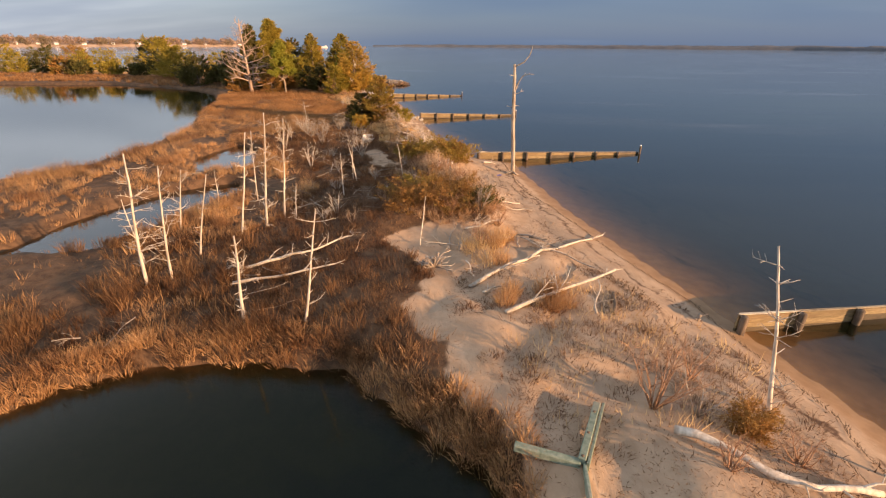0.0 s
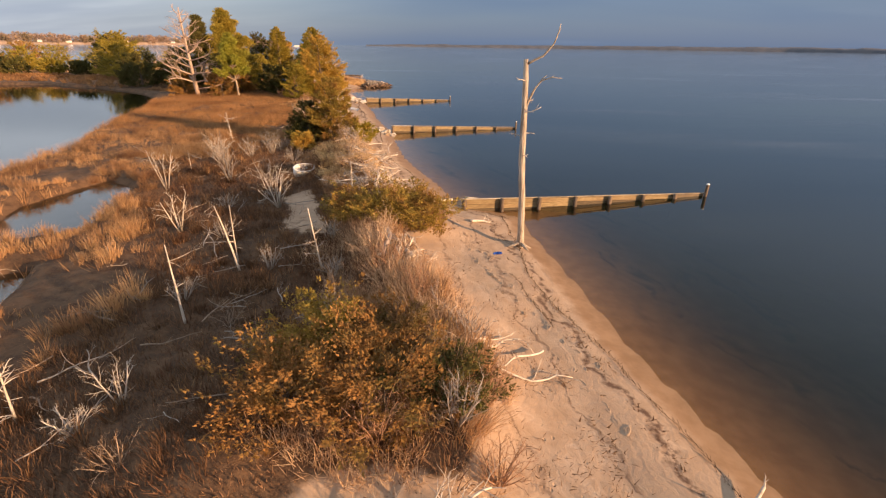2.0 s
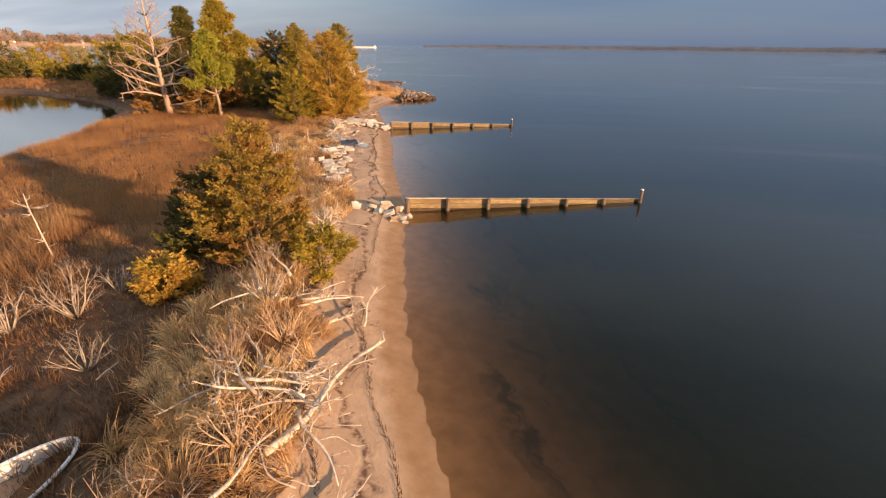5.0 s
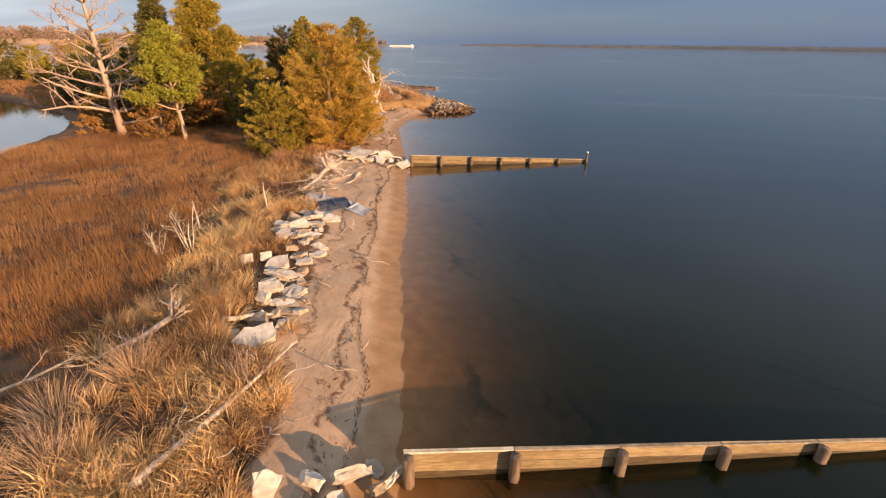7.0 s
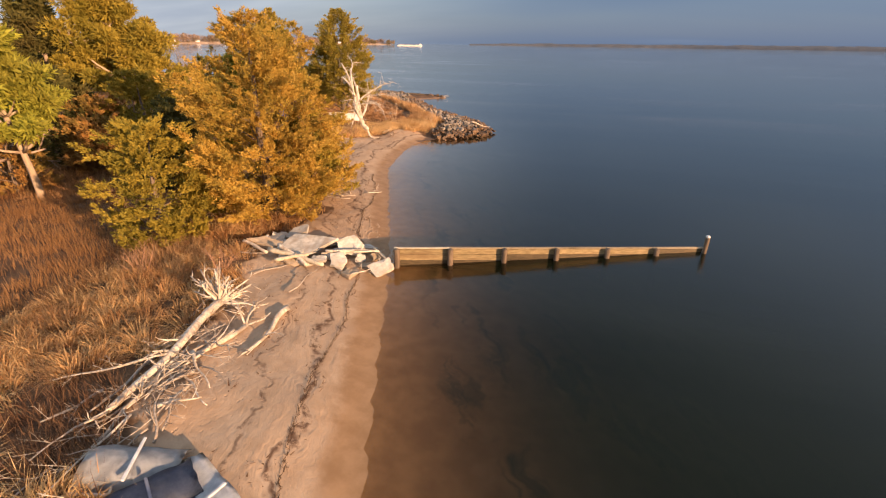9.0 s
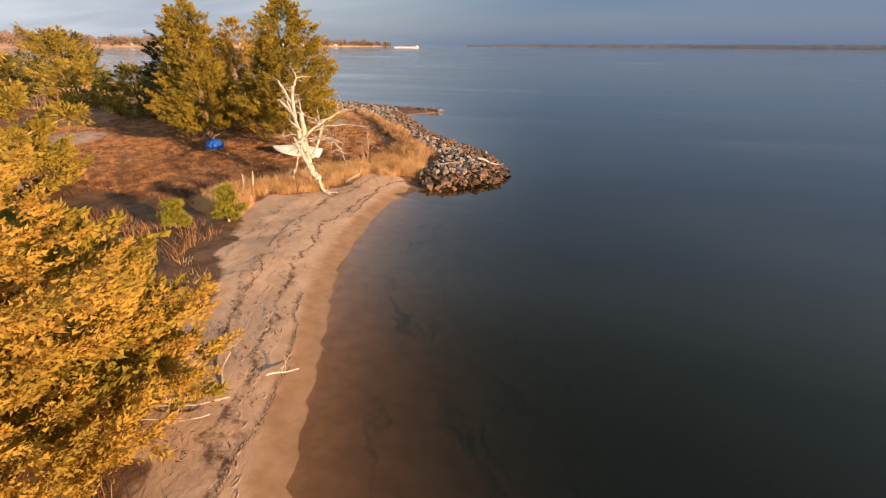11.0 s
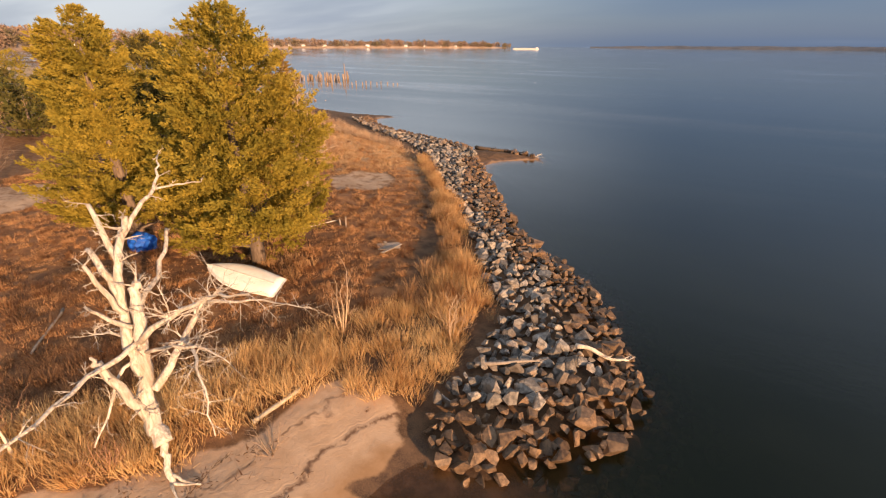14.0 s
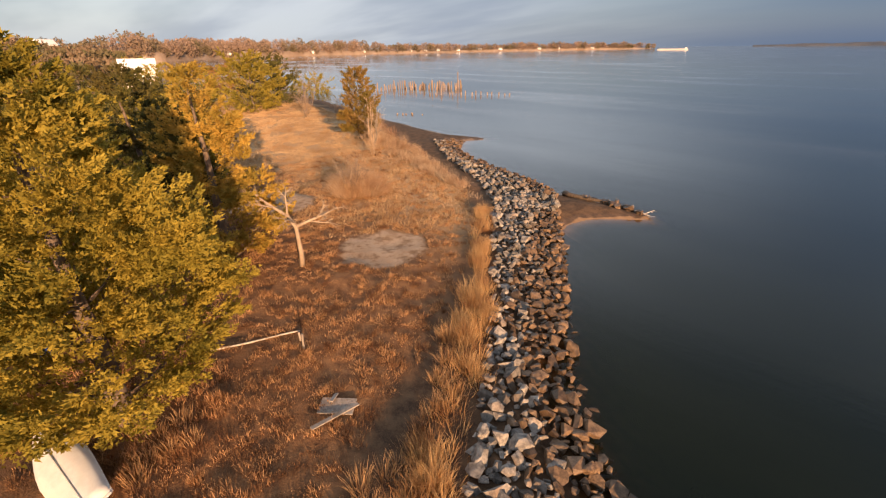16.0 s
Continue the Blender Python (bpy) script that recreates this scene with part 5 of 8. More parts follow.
# ---- bare shrubs ----
for i, (x, y, h, r, stems, lev, mat, lab) in enumerate([
        (-15.4, 44.6, 2.0, 1.7, 12, 2, GREYWOOD, "tangled grey dead shrub in the marsh"), (-14.8, 47.6, 1.9, 1.7, 12, 2, GREYWOOD, "tangled grey dead shrub in the marsh"),
        (-13.0, 40.4, 2.4, 1.6, 8, 2, GREYWOOD, "grey dead shrub in the marsh"), (-9.3, 38.0, 2.3, 1.6, 7, 2, GREYWOOD, "grey dead shrub beside bare sand"), (-8.0, 35.8, 2.6, 1.7, 7, 2, DEADWOOD, "pale dead shrub beside bare sand"),
        (-16.0, 38.5, 2.8, 1.2, 5, 2, DEADWOOD, "pale dead shrub in the marsh"), (-11.4, 32.1, 2.2, 1.0, 6, 2, DEADWOOD, "pale dead shrub in the marsh"), (-13.5, 50.5, 1.4, 1.3, 9, 2, GREYWOOD, "low grey dead shrub in the marsh"),
        (-16.4, 45.8, 2.2, 1.8, 12, 2, GREYWOOD, "tangled grey dead shrub in the marsh"), (-13.6, 48.8, 2.0, 1.6, 12, 2, GREYWOOD, "tangled grey dead shrub in the marsh"), (-17.4, 47.6, 1.8, 1.5, 10, 2, DEADWOOD, "pale dead shrub in the marsh"),
        (-18.0, 70.3, 2.4, 0.9, 5, 2, DEADWOOD, "small bleached dead shrub in straw grass"), (-18.7, 69.4, 1.6, 1.0, 5, 2, DEADWOOD, "small bleached dead shrub in straw grass"),
        (-6.0, 20.6, 1.4, 0.9, 6, 2, DEADWOOD, "small bleached dead shrub in dark brush"), (6.7, 6.1, 2.5, 1.7, 14, 3, RUSTY_TWIG, "leafless reddish shrub on the sand"), (7.7, 5.8, 1.5, 0.8, 4, 2, GREYWOOD, "crooked grey dead shrub on the sand")] + [
        (8.2, 7.4, 1.4, 1.0, 8, 2, RUSTY_TWIG, "leafless reddish shrub on the sand"), (9.6, 4.6, 1.0, 1.0, 12, 2, RUSTY_TWIG, "dense reddish twigs over a log"), (7.6, 4.0, 0.9, 1.0, 12, 2, RUSTY_TWIG, "dense reddish twigs over a log"),
        (0.6, 19.2, 1.3, 1.4, 14, 2, RUSTY_TWIG, "reddish bare twigs under a cedar"), (-0.4, 20.5, 1.5, 1.5, 16, 3, RUSTY_TWIG, "reddish bare brush on the dune"), (1.2, 20.4, 1.4, 1.4, 16, 3, RUSTY_TWIG, "reddish bare brush on the dune"), (-6.4, 19.6, 0.9, 1.0, 9, 3, DEADWOOD, "bleached upturned root tangle in the marsh"), (3.1, 18.7, 1.2, 1.1, 14, 3, RUSTY_TWIG, "reddish bare brush on the sand"), (2.9, 20.6, 1.2, 1.1, 12, 3, RUSTY_TWIG, "reddish bare brush on the dune"), (2.2, 19.6, 1.4, 1.2, 12, 2, GREYWOOD, "grey dead brush at the sand"), (2.5, 22.6, 1.3, 1.1, 10, 2, GREYWOOD, "bleached dead brush at the sand"),
        (2.2, 16.2, 1.3, 0.8, 14, 2, RUSTY_TWIG, "clump of reddish stems on sand"), (0.9, 24.8, 1.5, 1.2, 12, 2, RUSTY_TWIG, "reddish bare brush on the dune"), (-0.4, 26.8, 1.6, 1.3, 14, 2, RUSTY_TWIG, "reddish bare brush on the dune"),
        (-2.0, 26.0, 1.4, 1.2, 12, 2, TWIG, "brown bare brush on the dune"), (-1.6, 29.0, 1.3, 1.2, 10, 2, TWIG, "brown bare brush on the dune"), (-3.6, 30.6, 1.2, 1.0, 9, 2, GREYWOOD, "grey dead brush by bare sand"),
        (-1.5, 24.2, 1.5, 1.2, 10, 2, GREYWOOD, "grey dead brush on the dune"), (-2.6, 35.2, 1.2, 1.1, 12, 2, RUSTY_TWIG, "reddish bare brush beside driftwood"), (-4.6, 35.0, 1.1, 0.9, 10, 2, RUSTY_TWIG, "reddish bare brush beside bare sand"),
        (-5.6, 38.2, 1.4, 1.1, 14, 2, TWIG, "tan bare brush beside driftwood")] + [ (-6.0, 42.6, 1.4, 1.2, 14, 2, TWIG, "tan bare brush on the dune ridge"), (-6.6, 46.6, 1.6, 1.3, 14, 2, TWIG, "tan bare brush on the dune ridge"),
        (-7.2, 49.6, 1.9, 1.4, 14, 2, GREYWOOD, "pale bare brush on the dune ridge"), (-8.4, 51.8, 1.9, 1.4, 12, 2, TWIG, "tan bare brush on the dune ridge"), (-9.9, 58.2, 1.1, 1.0, 12, 2, TWIG, "tan bare brush in straw grass"),
        (-10.6, 63.6, 1.2, 1.2, 14, 2, TWIG, "tan bare brush in straw grass"), (-13.6, 63.2, 1.4, 1.3, 16, 2, TWIG, "round tan bare bush in the grass"), (-13.0, 60.4, 1.3, 1.2, 16, 2, TWIG, "round tan bare bush in the grass"),
        (-19.8, 85.5, 1.4, 1.2, 14, 2, RUSTY_TWIG, "reddish bare bush beside the cedars"), (-22.6, 84.6, 1.5, 1.3, 14, 2, RUSTY_TWIG, "reddish bare bush beside the cedars"), (-28.5, 89.6, 1.8, 1.5, 14, 2, RUSTY_TWIG, "reddish bare bush under the trees"),
        (-48.2, 142.6, 3.6, 2.6, 22, 3, TWIG, "large round bare bush on dry turf"), (-25.8, 120.4, 3.2, 1.1, 4, 3, TAN_TWIG, "slim bare sapling in straw grass"), (-22.2, 122.2, 2.2, 0.9, 5, 3, TAN_TWIG, "small bare sapling beside the riprap"),
        (-27.2, 112.9, 1.2, 1.1, 12, 2, RUSTY_TWIG, "reddish bare brush at the dead tree"), (-24.2, 115.4, 1.0, 0.9, 10, 2, TWIG, "bare brush at the top of the beach")] + [ (-29.6, 109.6, 1.5, 1.2, 12, 2, RUSTY_TWIG, "reddish bare brush beside the sand"),
        (-30.8, 112.2, 1.3, 1.2, 12, 2, RUSTY_TWIG, "reddish bare brush beside the sand"), (-66, 162, 2.2, 2.2, 14, 2, RUSTY_TWIG, "reddish bare brush on the bank"), (-72, 165, 2.2, 2.2, 14, 2, RUSTY_TWIG, "reddish bare brush on the bank"),
        (-61.1, 154.7, 6.4, 2.2, 4, 3, TAN_TWIG, "pale bare tree beside the bronzed cedar"), (-92.5, 164.9, 6.0, 3.0, 7, 3, TWIG, "bare spreading tree on the bank"), (-58.6, 153.0, 3.0, 1.6, 8, 3, TAN_TWIG, "pale bare brush on the bank"),
        (-62, 160.5, 1.8, 1.8, 12, 2, TWIG, "tan bare brush on the bank"), (-76, 163, 2.4, 2.2, 12, 2, TWIG, "tan bare brush on the bank"),
        (-0.2, 25.6, 1.3, 1.2, 14, 2, TAN_TWIG, "pale tan bare brush on the dune"), (-1.1, 27.6, 1.3, 1.2, 14, 2, TAN_TWIG, "pale tan bare brush on the dune"), (-1.0, 29.9, 1.2, 1.1, 12, 2, TAN_TWIG, "pale tan bare brush on the dune"),
        (1.4, 23.6, 1.1, 1.1, 12, 2, TAN_TWIG, "pale tan bare brush on the dune"), (0.4, 27.4, 1.0, 1.0, 10, 2, DEADWOOD, "bleached dead brush at the sand"), (-2.6, 27.2, 1.2, 1.0, 9, 2, GREYWOOD, "grey dead brush on the dune"),
        (-3.6, 39.4, 1.3, 1.2, 14, 2, TAN_TWIG, "pale tan bare brush beside driftwood"), (-5.0, 44.4, 1.4, 1.3, 14, 2, TAN_TWIG, "pale tan bare brush on the dune ridge"), (-6.0, 48.2, 1.5, 1.3, 14, 2, TAN_TWIG, "pale tan bare brush on the dune ridge"),
        (-7.4, 25.6, 1.2, 1.2, 10, 2, GREYWOOD, "low grey dead shrub in dark brush")] + [ (-5.4, 28.2, 1.1, 1.2, 10, 2, GREYWOOD, "low grey dead shrub in dark brush"), (-8.8, 31.2, 1.2, 1.2, 10, 2, GREYWOOD, "low grey dead shrub in dark brush"),
        (-5.2, 24.4, 1.0, 1.1, 10, 2, TWIG, "low brown dead shrub in dark brush"), (-3.6, 23.0, 1.1, 1.1, 10, 2, TWIG, "low brown dead shrub in dark brush"), (-4.6, 18.6, 1.0, 1.0, 9, 2, TWIG, "low brown dead shrub in dark brush"),
        (-10.6, 35.2, 1.2, 1.2, 10, 2, GREYWOOD, "low grey dead shrub in dark brush"), (-11.0, 46.6, 1.3, 1.3, 10, 2, GREYWOOD, "tangled grey dead shrub in the marsh"), (-9.4, 43.4, 1.2, 1.2, 10, 2, TWIG, "low brown dead shrub in the marsh")]):
    shrub(x, y, h, r, lab, 200 + i, stems, lev, 4, mat)

# ---- fallen trunks and driftwood ----
log("fallen_trunk", (1.7, 12.3, 0.0), (8.8, 19.5, 0.2), 0.10, "long bleached fallen trunk across the sand", 301, DEADWOOD, 0.006, 6, 0.6, tip=0.42)
log("fallen_trunk", (3.0, 10.2, 0.0), (7.8, 13.9, 0.45), 0.10, "bleached fallen trunk with a forked end", 302, DEADWOOD, 0.01, 6, 1.0, tip=0.6)
log("fallen_trunk", (-8.0, 13.2, 0.2), (-4.0, 15.6, 0.5), 0.09, "bleached fallen trunk with a root plate in the marsh", 303, DEADWOOD, 0.02, 7, 0.9, 9)
log("fallen_trunk", (-8.0, 12.2, 0.15), (-4.0, 13.4, 0.2), 0.085, "bleached fallen trunk in the marsh", 304, DEADWOOD, 0.02, 2, 0.5)
log("fallen_trunk", (6.7, 4.9, 0.15), (10.9, 3.9, 0.1), 0.12, "bleached crooked fallen trunk over brush", 305, DEADWOOD, 0.07, 2, 0.6, tip=0.7)
log("beach_plank", (-0.95, 35.2, 0.15), (1.55, 37.15, 0.4), 0.085, "straight bleached pole propped on rubble", 306, CAPWOOD, 0.0, 0, tip=0.9)
log("fallen_trunk", (-8.1, 56.2, 0.1), (-8.9, 58.9, 0.3), 0.22, "bleached driftwood trunk with splayed roots", 307, DEADWOOD, 0.03, 12, 1.1, 18, rlen=1.0)
log("fallen_trunk", (-10.7, 60.3, 0.3), (-10.2, 65.0, 0.3), 0.10, "bleached driftwood trunk in straw grass", 308, DEADWOOD, 0.008, 3, 0.5)
log("fallen_trunk", (-17.2, 60.0, 0.1), (-15.6, 63.3, 0.3), 0.08, "grey fallen trunk in the marsh", 309, GREYWOOD, 0.04, 3, 0.8)
log("fallen_trunk", (-12.9, 65.8, 0.15), (-11.5, 66.7, 0.05), 0.11, "bleached driftwood trunk among slabs", 310, DEADWOOD, 0.05, 0)
log("fallen_trunk", (-14.3, 65.3, 0.3), (-15.2, 63.3, 0.05), 0.13, "grey driftwood trunk with an upturned root plate", 311, GREYWOOD, 0.05, 1, 0.5, 12)
log("fallen_trunk", (-18.2, 83.4, 0.3), (-17.4, 78.6, 0.1), 0.17, "bleached driftwood trunk with a great root plate", 312, DEADWOOD, 0.02, 4, 0.8, 30, 0.55, rlen=1.15)
log("fallen_trunk", (-16.3, 84.3, 0.0), (-16.1, 81.9, 0.0), 0.13, "bleached split driftwood trunk on the sand", 313, DEADWOOD, 0.03, 1, 0.7)
log("fallen_trunk", (-16.9, 82.9, 0.05), (-17.0, 77.6, 0.05), 0.10, "bleached bundle of driftwood branches", 314, DEADWOOD, 0.04, 8, 1.2, 5)
log("fallen_trunk", (-20.7, 121.1, 0.2), (-18.8, 122.2, 0.5), 0.10, "grey driftwood trunk on the riprap", 315, GREYWOOD, 0.01, 0)
log("fallen_trunk", (-17.9, 123.6, 0.5), (-16.2, 124.6, 0.6), 0.11, "bleached driftwood on the riprap", 316, DEADWOOD, 0.05, 2, 0.5)
log("beach_plank", (-25.3, 115.8, 0.1), (-25.0, 117.4, 0.12), 0.08, "bleached timber at the top of the beach", 317, CAPWOOD, 0.0, 0, tip=0.95)
log("fallen_trunk", (2.6, 34.2, 0.03), (3.6, 34.5, 0.03), 0.10, "short bleached driftwood log on the sand", 318, DEADWOOD, 0.05, 2, 0.4)
log("fallen_trunk", (-33.0, 157.0, 0.05), (-29.2, 155.7, 0.05), 0.2, "bleached driftwood along the sand spit", 319, DEADWOOD, 0.02, 3, 0.6)
log("fallen_trunk", (-36.5, 155.8, 0.1), (-31.0, 156.3, 0.1), 0.25, "dark driftwood along the sand spit", 320, PILEWOOD, 0.03, 3, 0.9)
log("lawn_pipe", (-35.2, 126.0, 0.03), (-33.7, 129.4, 0.05), 0.045, "thin pale pole lying on dry turf", 321, DEADWOOD, 0.01, 0, tip=0.9)
log("beach_plank", (-36.5, 116.2, 0.05), (-34.2, 114.2, 0.05), 0.06, "thin pale pole lying on dry turf", 322, GREYWOOD, 0.01, 0, tip=0.9)
log("fallen_trunk", (-2.25, 35.4, 0.1), (-2.75, 37.9, 0.75), 0.12, "bowed grey driftwood trunk leaning on a heap", 323, GREYWOOD, 0.04, 3, 0.7, tip=0.7)
log("fallen_trunk", (-4.4, 44.4, 0.1), (-3.3, 49.3, 0.4), 0.11, "bleached driftwood pole leaning over the sand", 324, DEADWOOD, 0.03, 2, 0.8)
log("fallen_trunk", (-4.2, 41.0, 0.1), (-2.0, 41.6, 0.1), 0.09, "bleached driftwood branch reaching over the sand", 325, DEADWOOD, 0.04, 3, 0.8)
log("fallen_trunk", (-3.9, 40.0, 0.2), (-2.4, 44.2, 0.2), 0.11, "grey driftwood trunk in a heap", 326, GREYWOOD, 0.04, 4, 0.8)
log("fallen_trunk", (-0.9, 29.7, 0.25), (-0.6, 27.2, 0.3), 0.13, "grey-brown weathered trunk lying in dune brush", 327, GREYWOOD, 0.03, 5, 0.8, tip=0.7)
log("fallen_trunk", (0.0, 28.3, 0.1), (0.35, 27.7, 0.35), 0.17, "broken bleached stump of driftwood on the dune", 328, DEADWOOD, 0.02, 4, 0.5, 7, 0.8, rlen=0.7)
log("fallen_trunk", (0.0, 27.2, 0.15), (1.5, 27.0, 0.05), 0.09, "bleached driftwood root reaching over the sand", 329, DEADWOOD, 0.05, 5, 0.8, 6)
log("fallen_trunk", (-0.4, 30.4, 0.3), (0.7, 29.0, 0.1), 0.08, "grey dead limb hanging over the sand", 330, GREYWOOD, 0.06, 6, 0.9)
log("root_stump", (0.21, 13.38, 0.1), (0.11, 13.88, 0.45), 0.15, "grey stump with exposed roots at the bank of the marsh", 331, GREYWOOD, 0.02, 1, 0.4, 12, 0.8, rlen=0.9)
log("dead_limb", (1.40, 17.84, 0.1), (2.90, 18.24, 0.5), 0.06, "pale dead limb with twisted branches on the sand", 332, DEADWOOD, 0.08, 9, 0.9)
for i, (a, b, r) in enumerate([((4.0, 17.7, 0.1), (5.4, 16.6, 0.3), 0.06), ((4.3, 17.2, 0.1), (5.9, 16.3, 0.1), 0.05), ((4.6, 17.5, 0.05), (6.1, 16.1, 0.2), 0.05), ((4.1, 16.9, 0.2), (5.3, 16.0, 0.1), 0.045), ((5.0, 16.2, 0.05), (7.2, 14.5, 0.15), 0.06),
                               ((2.2, 11.7, 0.1), (3.0, 12.0, 0.15), 0.06), ((6.2, 10.4, 0.2), (6.5, 11.9, 0.9), 0.05)]):
    log("dead_limb", a, b, r, "grey dead limb lying on the sand", 900 + i, (GREYWOOD, DEADWOOD)[i % 2], 0.05, 5, 0.6)
log("buried_timber", (7.35, 12.3, 0.05), (6.9, 10.7, 0.05), 0.09, "dark half-buried timber edge in the sand", 910, PILEWOOD, 0.02, 0, tip=0.9)
drift_rng = random.Random(77)
for cx, cy, k, count in ((-3.3, 38.0, 0.75, 48), (-4.1, 41.2, 0.8, 30), (-5.2, 46.2, 1.0, 20), (-6.6, 50.2, 1.0, 10)):
    for i in range(count):
        x, y = cx + drift_rng.gauss(0, k), cy + drift_rng.gauss(0, k)
        g, L = drift_rng.uniform(0, 6.28), drift_rng.uniform(0.8, 2.1)
        lo = drift_rng.uniform(0.05, 0.55)
        log("driftwood_branch", (x, y, lo), (x + math.cos(g) * L, y + math.sin(g) * L, max(0.0, lo + drift_rng.uniform(-0.5, 0.6))), drift_rng.uniform(0.03, 0.075),
            drift_rng.choice(["bleached driftwood branch in a heap", "grey driftwood branch in a heap"]), int(400 + i + cy * 10), drift_rng.choice((DEADWOOD, DEADWOOD, GREYWOOD)), 0.035, 4, 0.6)
fine_rng = random.Random(78)
for cx, cy, kx, ky, count in ((-3.2, 37.6, 0.6, 0.9, 50), (-3.9, 41.0, 0.7, 1.1, 34), (-4.8, 45.0, 0.8, 1.4, 26), (-12.4, 69.5, 1.0, 3.0, 16), (-9.3, 61.0, 0.7, 2.4, 14)):
    for i in range(count):
        x, y = cx + fine_rng.gauss(0, kx), cy + fine_rng.gauss(0, ky)
        g, L, lo = fine_rng.uniform(0, 6.28), fine_rng.uniform(0.45, 1.3), fine_rng.uniform(0.02, 0.6)
        log("driftwood_branch", (x, y, lo), (x + math.cos(g) * L, y + math.sin(g) * L, max(0.0, lo + fine_rng.uniform(-0.5, 0.45))), fine_rng.uniform(0.014, 0.032),
            "thin twisted driftwood branch in a heap", int(1100 + i + cy * 7), fine_rng.choice((DEADWOOD, GREYWOOD, GREYWOOD, TAN_TWIG)), 0.09, 2, 0.45)
for i in range(46):
    x, y, k = drift_rng.choice([(3.0, 15.4, 1.6), (2.6, 22.8, 1.0), (-0.2, 28.2, 1.0), (-17.4, 85.4, 1.4), (-17.0, 79.0, 1.2), (-9.2, 58.4, 1.2), (-16.4, 86.8, 1.5), (-20.5, 97.0, 1.2)])
    x, y = x + drift_rng.gauss(0, k), y + drift_rng.gauss(0, k)
    g, L = drift_rng.uniform(0, 6.28), drift_rng.uniform(0.7, 2.2)
    log("driftwood_branch", (x, y, drift_rng.uniform(0.0, 0.15)), (x + math.cos(g) * L, y + math.sin(g) * L, drift_rng.uniform(0.05, 0.4)), drift_rng.uniform(0.025, 0.055),
        "bleached driftwood branch on the ground", 450 + i, drift_rng.choice((DEADWOOD, GREYWOOD)), 0.04, 4, 0.6)
for i in range(34):
    f = drift_rng.random()
    x, y = -18.2 + 2.0 * f + drift_rng.gauss(0, 0.5), 84.4 - 7.5 * f + drift_rng.gauss(0, 0.6)
    g, L = drift_rng.gauss(-1.3, 0.5), drift_rng.uniform(0.7, 2.6)
    log("driftwood_branch", (x, y, drift_rng.uniform(0.0, 0.2)), (x + math.cos(g) * L, y + math.sin(g) * L, drift_rng.uniform(0.02, 0.35)), drift_rng.uniform(0.025, 0.06),
        "bleached driftwood branch on the ground", 800 + i, drift_rng.choice((DEADWOOD, DEADWOOD, GREYWOOD)), 0.03, 5, 0.6)
for i in range(90):
    x, y, k = drift_rng.choice([(-6.5, 12.5, 2.4), (-5, 22, 2.5), (-10, 34, 3), (-6, 24, 3), (-9, 30, 3), (-5, 16, 2.5), (-7, 27, 3), (-4, 20, 2), (-10, 38, 3), (-12, 44, 3), (-6.5, 31, 2)])
    x, y = x + drift_rng.gauss(0, k), y + drift_rng.gauss(0, k)
    g, L = drift_rng.uniform(0, 6.28), drift_rng.uniform(0.6, 1.8)
    if height(x, y) > 0.15:
        log("dead_branch", (x, y, drift_rng.uniform(0.1, 0.3)), (x + math.cos(g) * L, y + math.sin(g) * L, drift_rng.uniform(0.1, 0.6)), drift_rng.uniform(0.015, 0.034),
            "thin grey dead branch lying in marsh brush", 650 + i, drift_rng.choice((GREYWOOD, TWIG, GREYWOOD)), 0.03, 3, 0.5, group="dead branches in the marsh")

